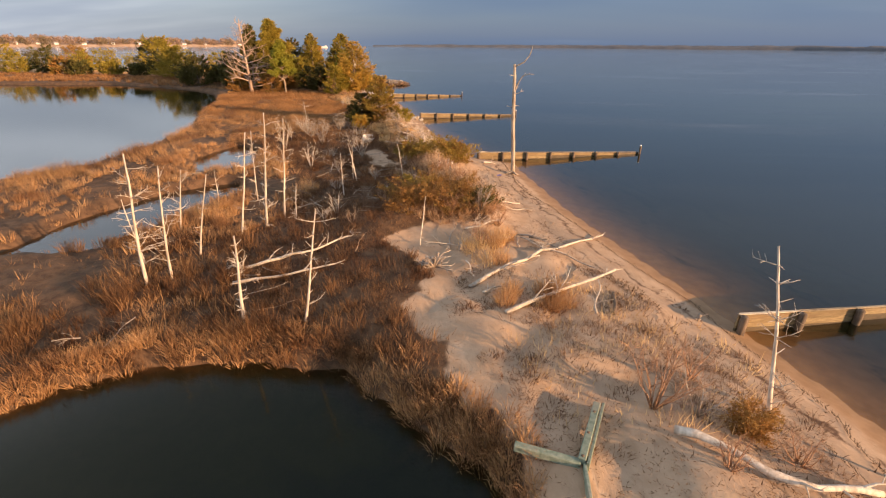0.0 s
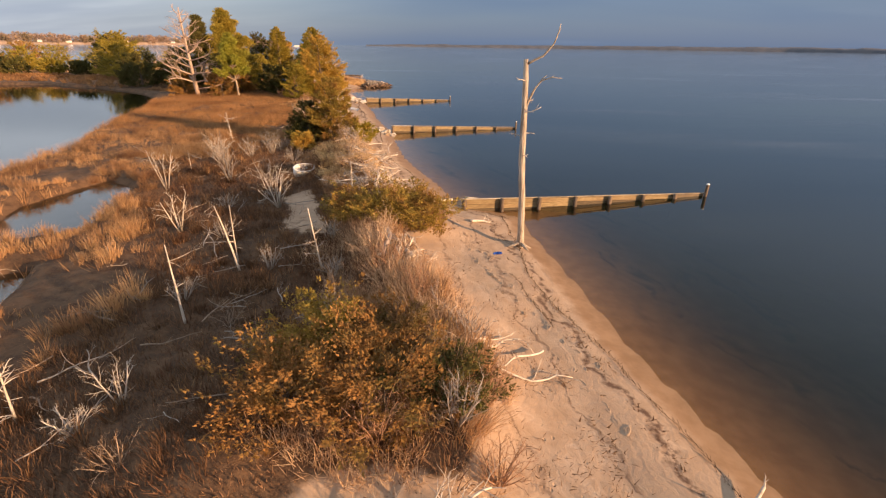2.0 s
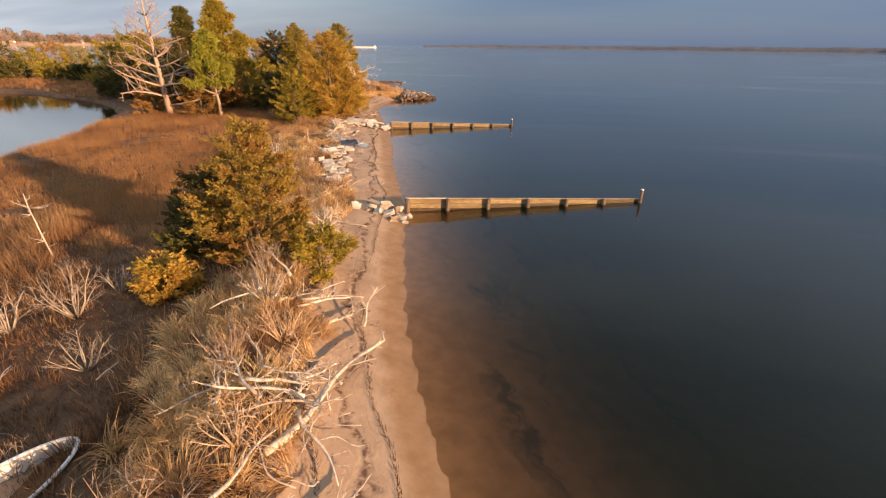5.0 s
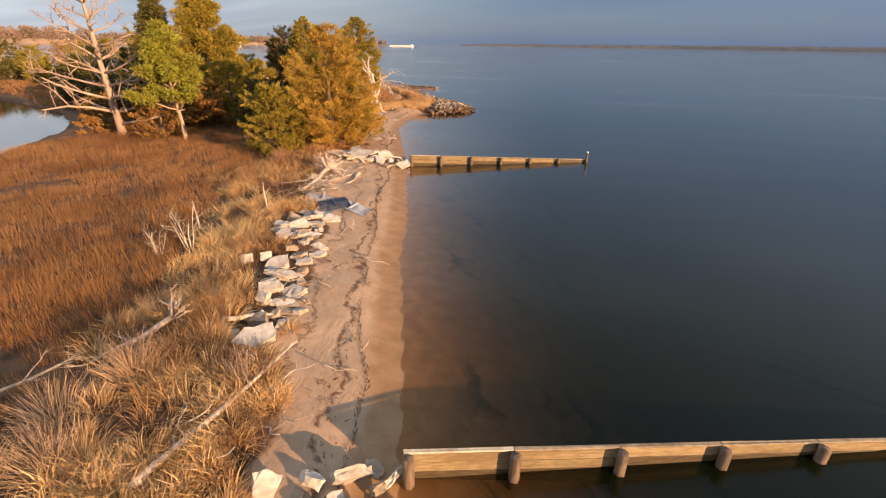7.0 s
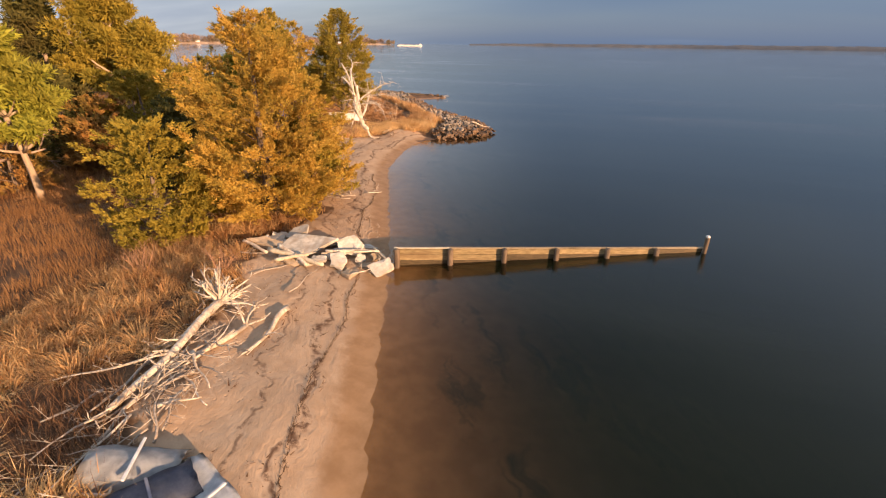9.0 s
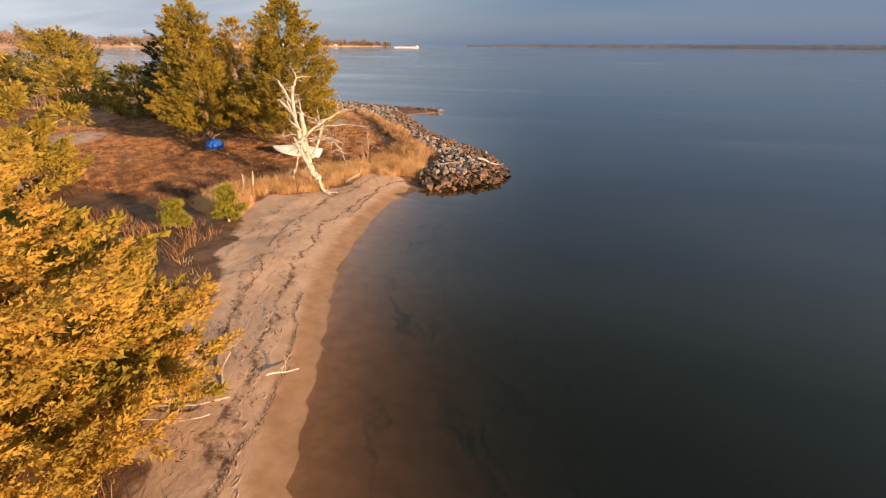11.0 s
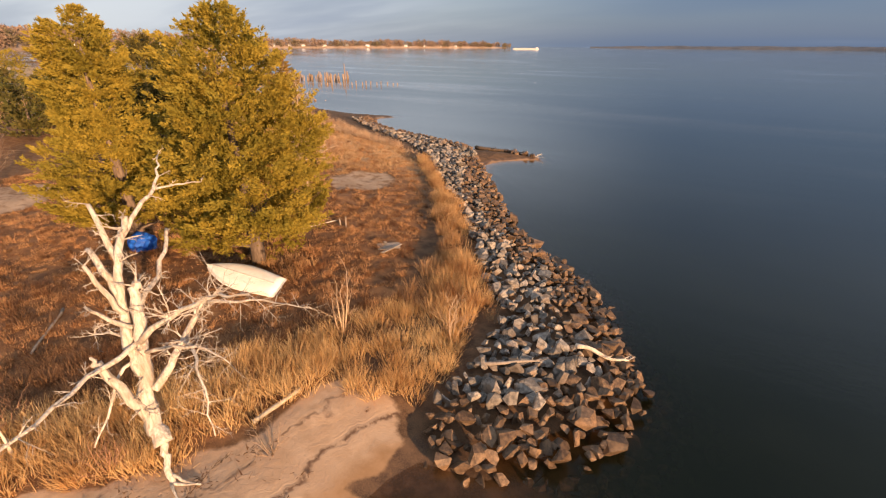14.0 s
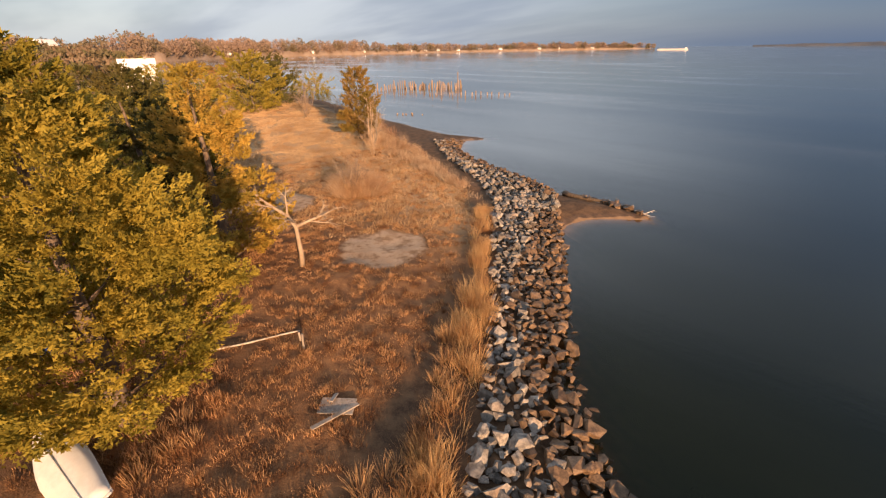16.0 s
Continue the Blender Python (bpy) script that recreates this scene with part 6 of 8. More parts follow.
# ---- concrete rubble ----
for i, (x, y, sx, sy, sz, tx, ty, tn, dz) in enumerate([
        (0.85, 36.2, 1.2, 0.5, 0.3, 4, 3, 10, 0), (-0.4, 36.0, 0.6, 0.5, 0.25, 10, 5, 40, 0), (-8.4, 61.2, 0.9, 0.7, 0.25, 25, 10, 30, 0.1), (-7.1, 60.9, 0.6, 0.6, 0.3, 20, -20, 0, 0.1), (-6.9, 61.9, 0.9, 0.8, 0.3, -50, 10, 40, 0.25),
        (-6.5, 61.2, 0.9, 0.55, 0.3, 10, -20, 30, 0.1), (-6.25, 61.9, 0.6, 0.5, 0.25, -50, 20, 70, 0.2), (-6.05, 62.3, 0.7, 0.45, 0.2, -55, 10, 80, 0.2), (-5.6, 60.8, 0.7, 0.45, 0.2, 15, 10, 150, 0), (-7.6, 61.6, 0.7, 0.6, 0.3, -30, 10, 0, 0.1)] + [
        (-11.4, 65.4, 1.3, 1.0, 0.35, 12, 8, 30, 0.05), (-11.9, 66.2, 0.8, 0.7, 0.35, 8, -10, 10, 0.05), (-12.8, 68.1, 1.2, 0.9, 0.3, 15, -12, 40, 0.1), (-14.3, 70.2, 0.7, 0.5, 0.3, 60, 0, 30, 0.2), (-13.7, 70.0, 1.3, 1.0, 0.3, 20, -8, 60, 0.1),
        (-13.0, 69.3, 1.6, 0.8, 0.25, 6, 6, 20, 0.1), (-13.2, 68.6, 0.9, 0.6, 0.25, -15, 5, 80, 0.1), (-12.0, 68.4, 0.8, 0.6, 0.3, 12, 0, 10, 0), (-11.9, 67.5, 1.1, 0.6, 0.25, 15, 5, 20, 0), (-11.1, 67.3, 0.8, 0.5, 0.25, -5, 8, 60, 0)] + [
        (-12.4, 67.2, 0.7, 0.6, 0.3, 50, 0, 0, 0.2), (-13.7, 71.2, 0.8, 0.6, 0.3, -20, 0, 30, 0.1), (-13.0, 72.2, 1.0, 0.5, 0.25, 5, 5, 10, 0), (-12.7, 71.5, 0.8, 0.5, 0.25, 4, -8, 50, 0), (-12.8, 70.6, 0.8, 0.6, 0.3, 10, 0, 30, 0),
        (-14.2, 75.5, 1.5, 0.8, 0.25, 8, 6, 10, 0.05), (-15.5, 74.7, 1.3, 0.9, 0.3, 14, -10, 160, 0.1), (-14.9, 75.1, 1.0, 0.7, 0.3, -20, 10, 50, 0.1), (-14.4, 74.6, 1.0, 0.6, 0.25, 10, 5, 20, 0.05), (-15.0, 74.0, 1.2, 0.9, 0.3, 20, -12, 50, 0.1)] + [
        (-15.5, 73.5, 1.2, 0.6, 0.25, 5, 8, 170, 0.1), (-14.2, 74.2, 0.7, 0.5, 0.25, 0, 8, 20, 0), (-15.4, 73.1, 1.0, 0.7, 0.3, 15, 10, 30, 0.05), (-14.4, 72.9, 1.1, 0.7, 0.3, -12, 6, 60, 0.05), (-14.9, 72.4, 1.1, 0.8, 0.3, 10, 5, 100, 0.05),
        (-18.05, 88.6, 2.7, 1.75, 0.24, 8, -6, 20, 0.42), (-19.6, 88.25, 1.9, 0.8, 0.3, 6, 8, 12, 0.28), (-19.8, 89.5, 1.1, 0.7, 0.28, -5, 5, 20, 0.15), (-19.1, 89.7, 1.3, 0.8, 0.25, 25, -14, 40, 0.3), (-16.35, 89.4, 1.7, 1.15, 0.2, 22, 20, 25, 0.4)] + [
        (-15.9, 90.15, 1.3, 0.6, 0.2, 0, 10, 10, 0.15), (-15.3, 89.6, 0.7, 0.5, 0.22, 25, 10, 50, 0.1), (-16.2, 88.05, 1.05, 1.1, 0.28, 38, 10, 5, 0.3), (-14.6, 88.45, 1.5, 0.9, 0.3, 30, -20, 40, 0.2), (-17.5, 87.7, 1.0, 0.7, 0.25, 10, 8, 60, 0.05),
        (-16.9, 88.7, 1.1, 0.8, 0.3, 0, 15, 100, 0.05), (-15.3, 88.7, 1.0, 0.8, 0.25, 10, 0, 10, 0), (-18.7, 87.8, 1.1, 0.7, 0.25, 5, 15, 130, 0.1), (-17.3, 89.9, 1.3, 0.8, 0.25, 5, 5, 30, 0.15), (-14.9, 69.9, 0.6, 0.5, 0.25, 60, 0, 20, 0.2)] + [
        (-14.47, 75.75, 1.6, 0.9, 0.22, 8, 5, 12, 0.08), (-15.75, 74.9, 1.4, 0.9, 0.22, 5, -6, 100, 0.02), (-13.9, 73.2, 1.0, 0.6, 0.22, 6, 5, 40, -0.02), (-15.7, 73.6, 1.2, 0.7, 0.25, 8, 6, 170, 0.1), (-15.2, 75.5, 1.2, 0.8, 0.2, 6, 6, 60, 0.02), (-13.3, 70.8, 0.7, 0.5, 0.22, 8, 12, 20, 0.0), (-12.2, 69.2, 0.6, 0.5, 0.22, 8, -8, 70, -0.02),
        (-18.9, 88.9, 1.2, 0.9, 0.3, 10, 5, 70, 0.1), (-19.7, 89.0, 1.0, 0.7, 0.35, -10, 8, 140, 0.1), (-17.1, 87.9, 0.9, 0.5, 0.25, 20, -8, 15, 0.15), (-20.4, 88.8, 0.9, 0.6, 0.25, 8, -8, 60, 0.1), (-15.6, 87.6, 1.0, 0.8, 0.3, 12, 6, 80, 0.0),
        (-16.7, 89.0, 0.7, 0.5, 0.25, 40, 10, 20, 0.2), (-15.7, 88.9, 0.6, 0.5, 0.3, 20, 10, 60, 0.1), (-18.4, 89.5, 0.9, 0.6, 0.25, 15, 10, 100, 0.2), (-14.5, 89.5, 0.8, 0.4, 0.2, 10, 10, 120, 0.05), (-18.0, 87.4, 0.8, 0.5, 0.25, 8, 12, 30, 0.05)]):
    if i % 5 == 1:
        slab(x, y, sx, sy, sz, 500 + i, (tx, ty), tn, dz, BROWN_CONCRETE, "broken sand-stained brown concrete slab")
    else:
        slab(x, y, sx, sy, sz, 500 + i, (tx, ty), tn, dz)
for i, (a, b, r) in enumerate([((-19.2, 87.6, 0.25), (-16.6, 87.4, 0.2), 0.13), ((-18.9, 87.9, 0.45), (-17.3, 87.3, 0.15), 0.11), ((-18.6, 87.1, 0.1), (-17.4, 87.7, 0.4), 0.10), ((-16.9, 88.2, 0.5), (-15.0, 89.4, 0.55), 0.06),
                               ((-17.0, 88.0, 0.4), (-15.2, 89.1, 0.6), 0.05), ((-20.6, 87.9, 0.3), (-19.2, 87.5, 0.2), 0.09), ((-15.4, 89.8, 0.4), (-14.3, 89.2, 0.1), 0.07)]):
    log("broken_timber", a, b, r, "broken bleached timber in the rubble", 560 + i, (CAPWOOD, DEADWOOD)[i % 2], 0.02, 1, 0.3, tip=0.8)


rubble_rng = random.Random(91)
for i in range(46):
    if i < 32:
        f = rubble_rng.random()
        x, y = -11.3 - 3.6 * f + rubble_rng.gauss(0, 0.45), 65.2 + 9.6 * f + rubble_rng.gauss(0, 0.3)
    else:
        x, y = -6.6 + rubble_rng.gauss(0, 0.8), 61.4 + rubble_rng.gauss(0, 0.45)
    size = rubble_rng.uniform(0.3, 0.75)
    slab(x, y, size * 1.3, size, rubble_rng.uniform(0.18, 0.32), 940 + i, (rubble_rng.uniform(-18, 18), rubble_rng.uniform(-18, 18)), rubble_rng.uniform(0, 180), rubble_rng.uniform(-0.10, 0.02),
         None if i % 3 == 0 else BROWN_CONCRETE, "small broken concrete piece half sunk in the sand")


# ---- boats and wreckage ----
def hull_bm(L, W, H, stern=0.75, n=14, m=9):
    """An upturned dinghy hull, keel up: rounded sections, a pointed bow, a cut stern."""
    bm = bmesh.new()
    rows = []
    for i in range(n + 1):
        u = i / n
        w = W / 2 * (stern + (1 - stern) * math.sin(min(u / 0.45, 1) * math.pi / 2)) if u < 0.45 else W / 2 * max(math.cos((u - 0.45) / 0.55 * math.pi / 2) ** 0.75, 0.02)
        h = H * (1 - 0.25 * u ** 3)
        rows.append([bm.verts.new((u * L - L / 2, w * math.cos(math.pi * k / m), h * max(math.sin(math.pi * k / m), 0) ** 0.7)) for k in range(m + 1)])
    for a, b in zip(rows, rows[1:]):
        for k in range(m):
            bm.faces.new((a[k], b[k], b[k + 1], a[k + 1]))
    bm.faces.new([v for v in rows[0]])
    bmesh.ops.recalc_face_normals(bm, faces=bm.faces[:])
    return bm


def rail(pts, r, sides=6):
    w = Wood()
    w.tube(pts, [r] * len(pts), sides)
    return w


def white_boat():
    x, y = -32.05, 121.2
    t = thing("dinghy", x, y, height(x, y) + 0.24, "upturned white dinghy on dry grass under a cedar", "boat", turn=188)
    L, tip = 3.9, pose(0, 0, 0, -24, -5, 0)
    bm_part("hull", hull_bm(L, 1.3, 0.30), WHITE_HULL, t, "", tip, True)
    bm_part("transom_band", beam(0.05, 1.0, 0.08, None, 0.012), GREY_HULL, t, "grey transom band", tip @ pose(-L / 2 - 0.02, 0, 0.05))
    bm_part("keel", beam(L * 0.8, 0.04, 0.05, None, 0.01), WHITE_HULL, t, "low keel strip along the bottom", tip @ pose(-0.25, 0, 0.305))
    for s in (-1, 1):
        q = [Vector((u / 10 * L - L / 2, s * (0.66 * (0.75 + 0.25 * min(u / 4.5, 1)) if u < 5 else 0.66 * max(math.cos((u / 10 - 0.45) / 0.55 * math.pi / 2), 0.02) ** 0.75), 0.02)) for u in range(11)]
        part("gunwale", rail(q, 0.03).mesh("gunwale", WHITE_HULL), t, "", tip)


def beached_tub():
    """A round-bowed fibreglass tender, filled with grass, its rim showing."""
    x, y = -9.1, 42.9
    t = thing("tender", x, y, height(x, y) - 0.20, "old white fibreglass tender half buried in grass", "boat", turn=84)
    n, m = 28, 5
    V, F = [], []
    for k in range(m):
        f = k / (m - 1)
        for i in range(n):
            g = 2 * math.pi * i / n
            s = 0.72 + 0.28 * f ** 0.6
            V.append((math.cos(g) * 1.3 * s, math.sin(g) * 0.52 * s * (1 if math.cos(g) < 0 else 1 - 0.25 * math.cos(g)), 0.62 * f))
    for k in range(m - 1):
        for i in range(n):
            a, b = k * n + i, k * n + (i + 1) % n
            F.append((a, b, b + n, a + n))
    F.append(tuple(range(n)))
    part("hull", raw_mesh("hull", V, F, WHITE_HULL, True), t, "", pose(0, 0, 0, 19, 5, 0))
    w = Wood()
    ring = [Vector(V[(m - 1) * n + i % n]) for i in range(n + 1)]
    w.tube(ring, [0.045] * (n + 1), 6)
    fill = [(v[0] * 0.9, v[1] * 0.9, 0.22 + 0.04 * math.sin(i * 2.1)) for i, v in enumerate(V[2 * n:3 * n])]
    part("fill", raw_mesh("fill", fill, [tuple(range(n))], TWIG), t, "sand and dead grass inside", pose(0, 0, 0, 19, 5, 0))
    part("rim", w.mesh("rim", WHITE_HULL, True), t, "rolled white rim", pose(0, 0, 0, 19, 5, 0))


def wreck_sheet(name, x, y, sx, sy, turn, tilt, mat, label, seed, curl=0.3, dz=0.1):
    """A torn piece of hull: a curved shell with thickness, a flange on its edge and a stiffening rib."""
    t = thing(name, x, y, height(x, y) + dz, label, "boat wreckage", "broken boat on the beach", turn)
    rng = random.Random(seed)
    bm = bmesh.new()
    n, m = 8, 6
    g = [[bm.verts.new(((i / n - 0.5) * sx * (1 - 0.12 * (j / m) * rng.uniform(0.5, 1.2)), (j / m - 0.5) * sy + rng.uniform(-0.02, 0.02), curl * (1 - (2 * j / m - 1) ** 2) + 0.03 * math.sin(i * 1.7)))
          for j in range(m + 1)] for i in range(n + 1)]
    for i in range(n):
        for j in range(m):
            bm.faces.new((g[i][j], g[i + 1][j], g[i + 1][j + 1], g[i][j + 1]))
    bmesh.ops.solidify(bm, geom=bm.faces[:], thickness=0.03)
    M = pose(0, 0, 0, tilt[0], tilt[1], 0)
    bm_part("shell", bm, mat, t, "", M, True)
    bm_part("flange", beam(sx * 0.98, 0.06, 0.05, None, 0.01), mat, t, "", M @ pose(0, -sy / 2, 0.0))
    bm_part("rib", beam(0.06, sy * 0.9, 0.05, None, 0.01), mat, t, "", M @ pose(0, 0, curl + 0.03))
    return t


white_boat()
beached_tub()
wreck_sheet("hull_piece", -15.6, 77.6, 1.9, 1.1, 22, (6, 12), GREY_HULL, "pale grey curved boat hull piece on the sand", 1, 0.35, 0.15)
wreck_sheet("hull_piece", -14.75, 77.15, 1.7, 0.8, 52, (28, 0), BLUE_HULL, "navy blue boat hull piece on the sand", 2, 0.15, 0.25)
wreck_sheet("hull_piece", -13.75, 77.55, 2.5, 0.75, -24, (10, 5), GREY_HULL, "grey boat side panel lying on the sand", 3, 0.05, 0.15)
wreck_sheet("hull_piece", -15.2, 76.0, 1.9, 0.6, 8, (12, 0), GREY_HULL, "faded boat deck piece beside concrete slabs", 4, 0.08, 0.12)
wreck_sheet("hull_piece", -15.3, 76.8, 1.0, 0.7, 60, (-15, 8), BLUE_HULL, "dark boat floor piece on the sand", 5, 0.08, 0.1)


def tarp():
    x, y = -39.9, 121.4
    z = height(x, y)
    rng = random.Random(3)
    bm = bmesh.new()
    bmesh.ops.create_icosphere(bm, subdivisions=3, radius=1)
    for v in bm.verts:
        q = v.co.copy()
        k = 1 + 0.28 * noise.noise(q * 2.3) + 0.12 * noise.noise(q * 6)
        v.co = Vector((q.x * 0.75 * k, q.y * 0.6 * k, max(q.z * 0.62 * k + 0.32, 0.0)))
    me = bpy.data.meshes.new("tarpaulin")
    bm.to_mesh(me)
    bm.free()
    me.materials.append(TARP)
    ob = new("tarpaulin", me)
    ob.matrix_basis = pose(x, y, z)
    tagged(ob, "crumpled bright blue tarpaulin bundle on dry turf", "tarpaulin")


tarp()


def green_frame():
    """The corner of an old buried timber bulkhead, green with algae."""
    t = thing("timber_bulkhead", 4.3, 3.95, height(4.3, 3.95), "buried algae-green timber bulkhead corner in the sand", "bulkhead", turn=0)
    bm_part("wale", beam(2.0, 0.18, 0.2, None, 0.02), GREENWOOD, t, "", pose(0.38, 0.85, 0.12, 0, 0, 67))
    bm_part("plank", beam(2.1, 0.07, 0.3, None, 0.01), GREENWOOD, t, "", pose(0.52, 0.80, 0.05, 0, 0, 67))
    bm_part("wale", beam(1.5, 0.18, 0.2, None, 0.02), GREENWOOD, t, "", pose(-0.75, 0.12, 0.06, 0, 2, -14))
    bm_part("plank", beam(0.9, 0.07, 0.3, None, 0.01), GREENWOOD, t, "", pose(0.02, -0.55, 0.0, 0, 4, 85))
    for a, b in ((0.02, 0.0), (0.3, 0.7), (0.6, 1.4)):
        w = Wood()
        w.tube([Vector((a, b, 0.1)), Vector((a, b, 0.24)), Vector((a, b, 0.25))], [0.035, 0.035, 0.02], 8)
        part("bolt", w.mesh("bolt", PILEWOOD), t, "rusty bolt head")


green_frame()


def broken_chair():
    """A collapsed bench frame on the turf."""
    t = thing("broken_bench", -28.9, 127.9, height(-28.9, 127.9), "broken grey plank bench lying on dry turf", "bench", turn=30)
    bm_part("plank", beam(1.8, 0.16, 0.05, None, 0.01), GREYWOOD, t, "", pose(0.2, -0.4, 0.14, 0, 6, 60))
    bm_part("plank", beam(1.2, 0.7, 0.05, None, 0.01), GREYWOOD, t, "", pose(0, 0.1, 0.05, 3, 0, 10))
    bm_part("plank", beam(0.7, 0.12, 0.05, None, 0.01), GREYWOOD, t, "", pose(-0.2, 0.3, 0.2, 0, 20, 100))


broken_chair()
for x, y, h in ((-29.9, 111.6, 1.3), (-32.6, 128.9, 0.9), (-33.2, 129.1, 0.55)):
    snag(x, y, h, 0.05, "short grey post in dry turf", int(900 - x), (0.03, 0), 0, 0, GREYWOOD, "wooden_post", "posts on the turf", 0.9)
for i, (x, y, h) in enumerate([(1.19, 15.81, 0.5), (10.2, 11.3, 0.4), (2.6, 21.9, 0.5), (-0.35, 13.6, 0.5), (0.2, 14.9, 0.45)]):
    snag(x, y, h, 0.09, "short weathered stump in the sand", 920 + i, (0.1, 0), 3, 0.3, GREYWOOD, "tree_stump", "stumps on the beach", 0.7)


def scrap():
    """A crumpled scrap of blue plastic on the sand."""
    x, y = 3.75, 30.6
    bm = bmesh.new()
    g = [[bm.verts.new((i * 0.11 - 0.22, j * 0.08 - 0.12, 0.03 + 0.05 * noise.noise(Vector((i * 0.9, j * 1.3, 2))))) for j in range(4)] for i in range(5)]
    for i in range(4):
        for j in range(3):
            bm.faces.new((g[i][j], g[i + 1][j], g[i + 1][j + 1], g[i][j + 1]))
    bmesh.ops.solidify(bm, geom=bm.faces[:], thickness=0.02)
    me = bpy.data.meshes.new("plastic_scrap")
    bm.to_mesh(me)
    bm.free()
    me.materials.append(TARP)
    ob = new("plastic_scrap", me)
    ob.matrix_basis = pose(x, y, height(x, y), 0, 0, 25)
    tagged(ob, "crumpled scrap of blue plastic on the sand", "litter")


scrap()

spit_rng = random.Random(55)
for i in range(22):
    f = spit_rng.random()
    x, y = -37.5 + 8.0 * f + spit_rng.gauss(0, 0.3), 156.6 - 0.6 * f + spit_rng.gauss(0, 0.4)
    slab(x, y, spit_rng.uniform(0.5, 1.3), spit_rng.uniform(0.4, 0.8), spit_rng.uniform(0.3, 0.6), 760 + i, (spit_rng.uniform(-20, 20), spit_rng.uniform(-20, 20)), spit_rng.uniform(0, 180), 0.05, WETROCK,
         "dark lump of peat and roots on the sand spit", "peat lumps on the spit", "peat_lump")


# ---- far shore, pilings, barge ----
def ridge(name, pts, depth, mat, label, seed, top):
    """A low wooded shore: a long mound with an uneven crest."""
    rng = random.Random(seed)
    V, F, n = [], [], 0
    for (x, y, h), (x2, y2, h2) in zip(pts, pts[1:]):
        k = max(int(math.hypot(x2 - x, y2 - y) / 14), 2)
        for i in range(k):
            f = i / k
            px, py, ph = x + (x2 - x) * f, y + (y2 - y) * f, h + (h2 - h) * f
            u = Vector((px + 15, py - 60, 0)).normalized()
            crest = ph * (1 - top + top * 2 * fbm(np.array([px]), np.array([py]), 0.012, seed)[0]) + rng.uniform(0, 0.10) * ph
            V += [(px, py, -1), (px + u.x * 6, py + u.y * 6, crest * 0.55), (px + u.x * depth * 0.5, py + u.y * depth * 0.5, crest), (px + u.x * depth, py + u.y * depth, -1)]
    n = len(V) // 4
    for i in range(n - 1):
        for k in range(3):
            F.append((i * 4 + k, i * 4 + 4 + k, i * 4 + 5 + k, i * 4 + 1 + k))
    return tagged(new(name, raw_mesh(name, V, F, mat, True)), label, "far shore", kind="structure")


ridge("backdrop_shore", [(-712, 3440, 7), (-500, 3440, 12), (-200, 3430, 15), (600, 3300, 18), (1800, 2900, 22), (2800, 2200, 24), (3400, 1200, 24), (3600, 0, 20)], 120, HAZED_LAND, "low wooded shore on the far horizon", 4, 0.25)

BAY = [(-760, 20, 24), (-740, 150, 26), (-700, 250, 26), (-680, 318, 24), (-790, 430, 26), (-880, 560, 26), (-960, 760, 24), (-990, 950, 18), (-1000, 1150, 13), (-960, 1450, 16), (-890, 1750, 18), (-800, 2000, 13), (-745, 2060, 3)]
SHORE_EARTH = surface("far_sandy_bluff", (0.27, 0.20, 0.15), (0.40, 0.305, 0.23), 0.03, 1.0, 0.0, (0.26, 0.17, 0.11), 0.01, 0.6)
# Tan of bare woods, made paler and greyer to carry the distance haze.
HAZED_BAY_LEAF = leafy("hazed_tan_woods", (0.26, 0.18, 0.135), (0.38, 0.27, 0.20), (0.18, 0.15, 0.085), 0.02, 0.3)
ridge("bay_shore", [(x, y, h * 0.55) for x, y, h in BAY], 160, SHORE_EARTH, "sandy wooded shore across the bay", 6, 0.35)


def clump_field(name, spots, leaf, label, seed, tris=84):
    """Far woods: crowns of loose leaf clumps on thin trunks, past counting."""
    rng = np.random.default_rng(seed)
    out = []
    for x, y, z, h, r in spots:
        d = turn_to(rng.normal(0, 1, (tris, 3)))
        P = d * (rng.uniform(0.35, 1, tris) ** 0.5)[:, None] * np.array([r, r, h * 0.42]) + np.array([x, y, z + h * 0.55])
        out.append(sprays(P, d + np.array([0, 0, 0.4]), r * 0.36, rng, 0.5))
        tw = np.array([[x - 0.02 * h, y, z - 1], [x + 0.02 * h, y, z - 1], [x, y, z + h * 0.7]])
        out.append(tw)
    return tagged(new(name, tri_mesh(name, np.concatenate(out), leaf)), label, "woods", kind="stuff")


far_rng = random.Random(9)
spots = []
for (x, y, h), (x2, y2, h2) in zip(BAY, BAY[1:]):
    n = int(math.hypot(x2 - x, y2 - y) / (1.1 if x2 < -400 and y2 < 700 else 2.2))
    for i in range(n):
        f = far_rng.random()
        u = Vector((x + (x2 - x) * f + 15, y + (y2 - y) * f - 60, 0)).normalized()
        d = 2 + 108 * far_rng.random() ** 1.7
        hh = (h + (h2 - h) * f) * 0.55
        if fbm(np.array([x + (x2 - x) * f]), np.array([y + (y2 - y) * f]), 0.012, 31)[0] < 0.27 and d < 40 and y > 500:
            continue
        spots.append((x + (x2 - x) * f + u.x * d, y + (y2 - y) * f + u.y * d, hh * (0.55 * d / 6 if d < 6 else 0.5 + 0.45 * min((d - 6) / 74, 1)) - 1, far_rng.uniform(12, 20) * (0.6 + 0.95 * fbm(np.array([x + (x2 - x) * f]), np.array([y + (y2 - y) * f]), 0.02, 37)[0]), far_rng.uniform(3.5, 6.5)))
clump_field("bay_woods", spots, HAZED_BAY_LEAF, "leafless and evergreen woods across the bay", 41)
spots = []
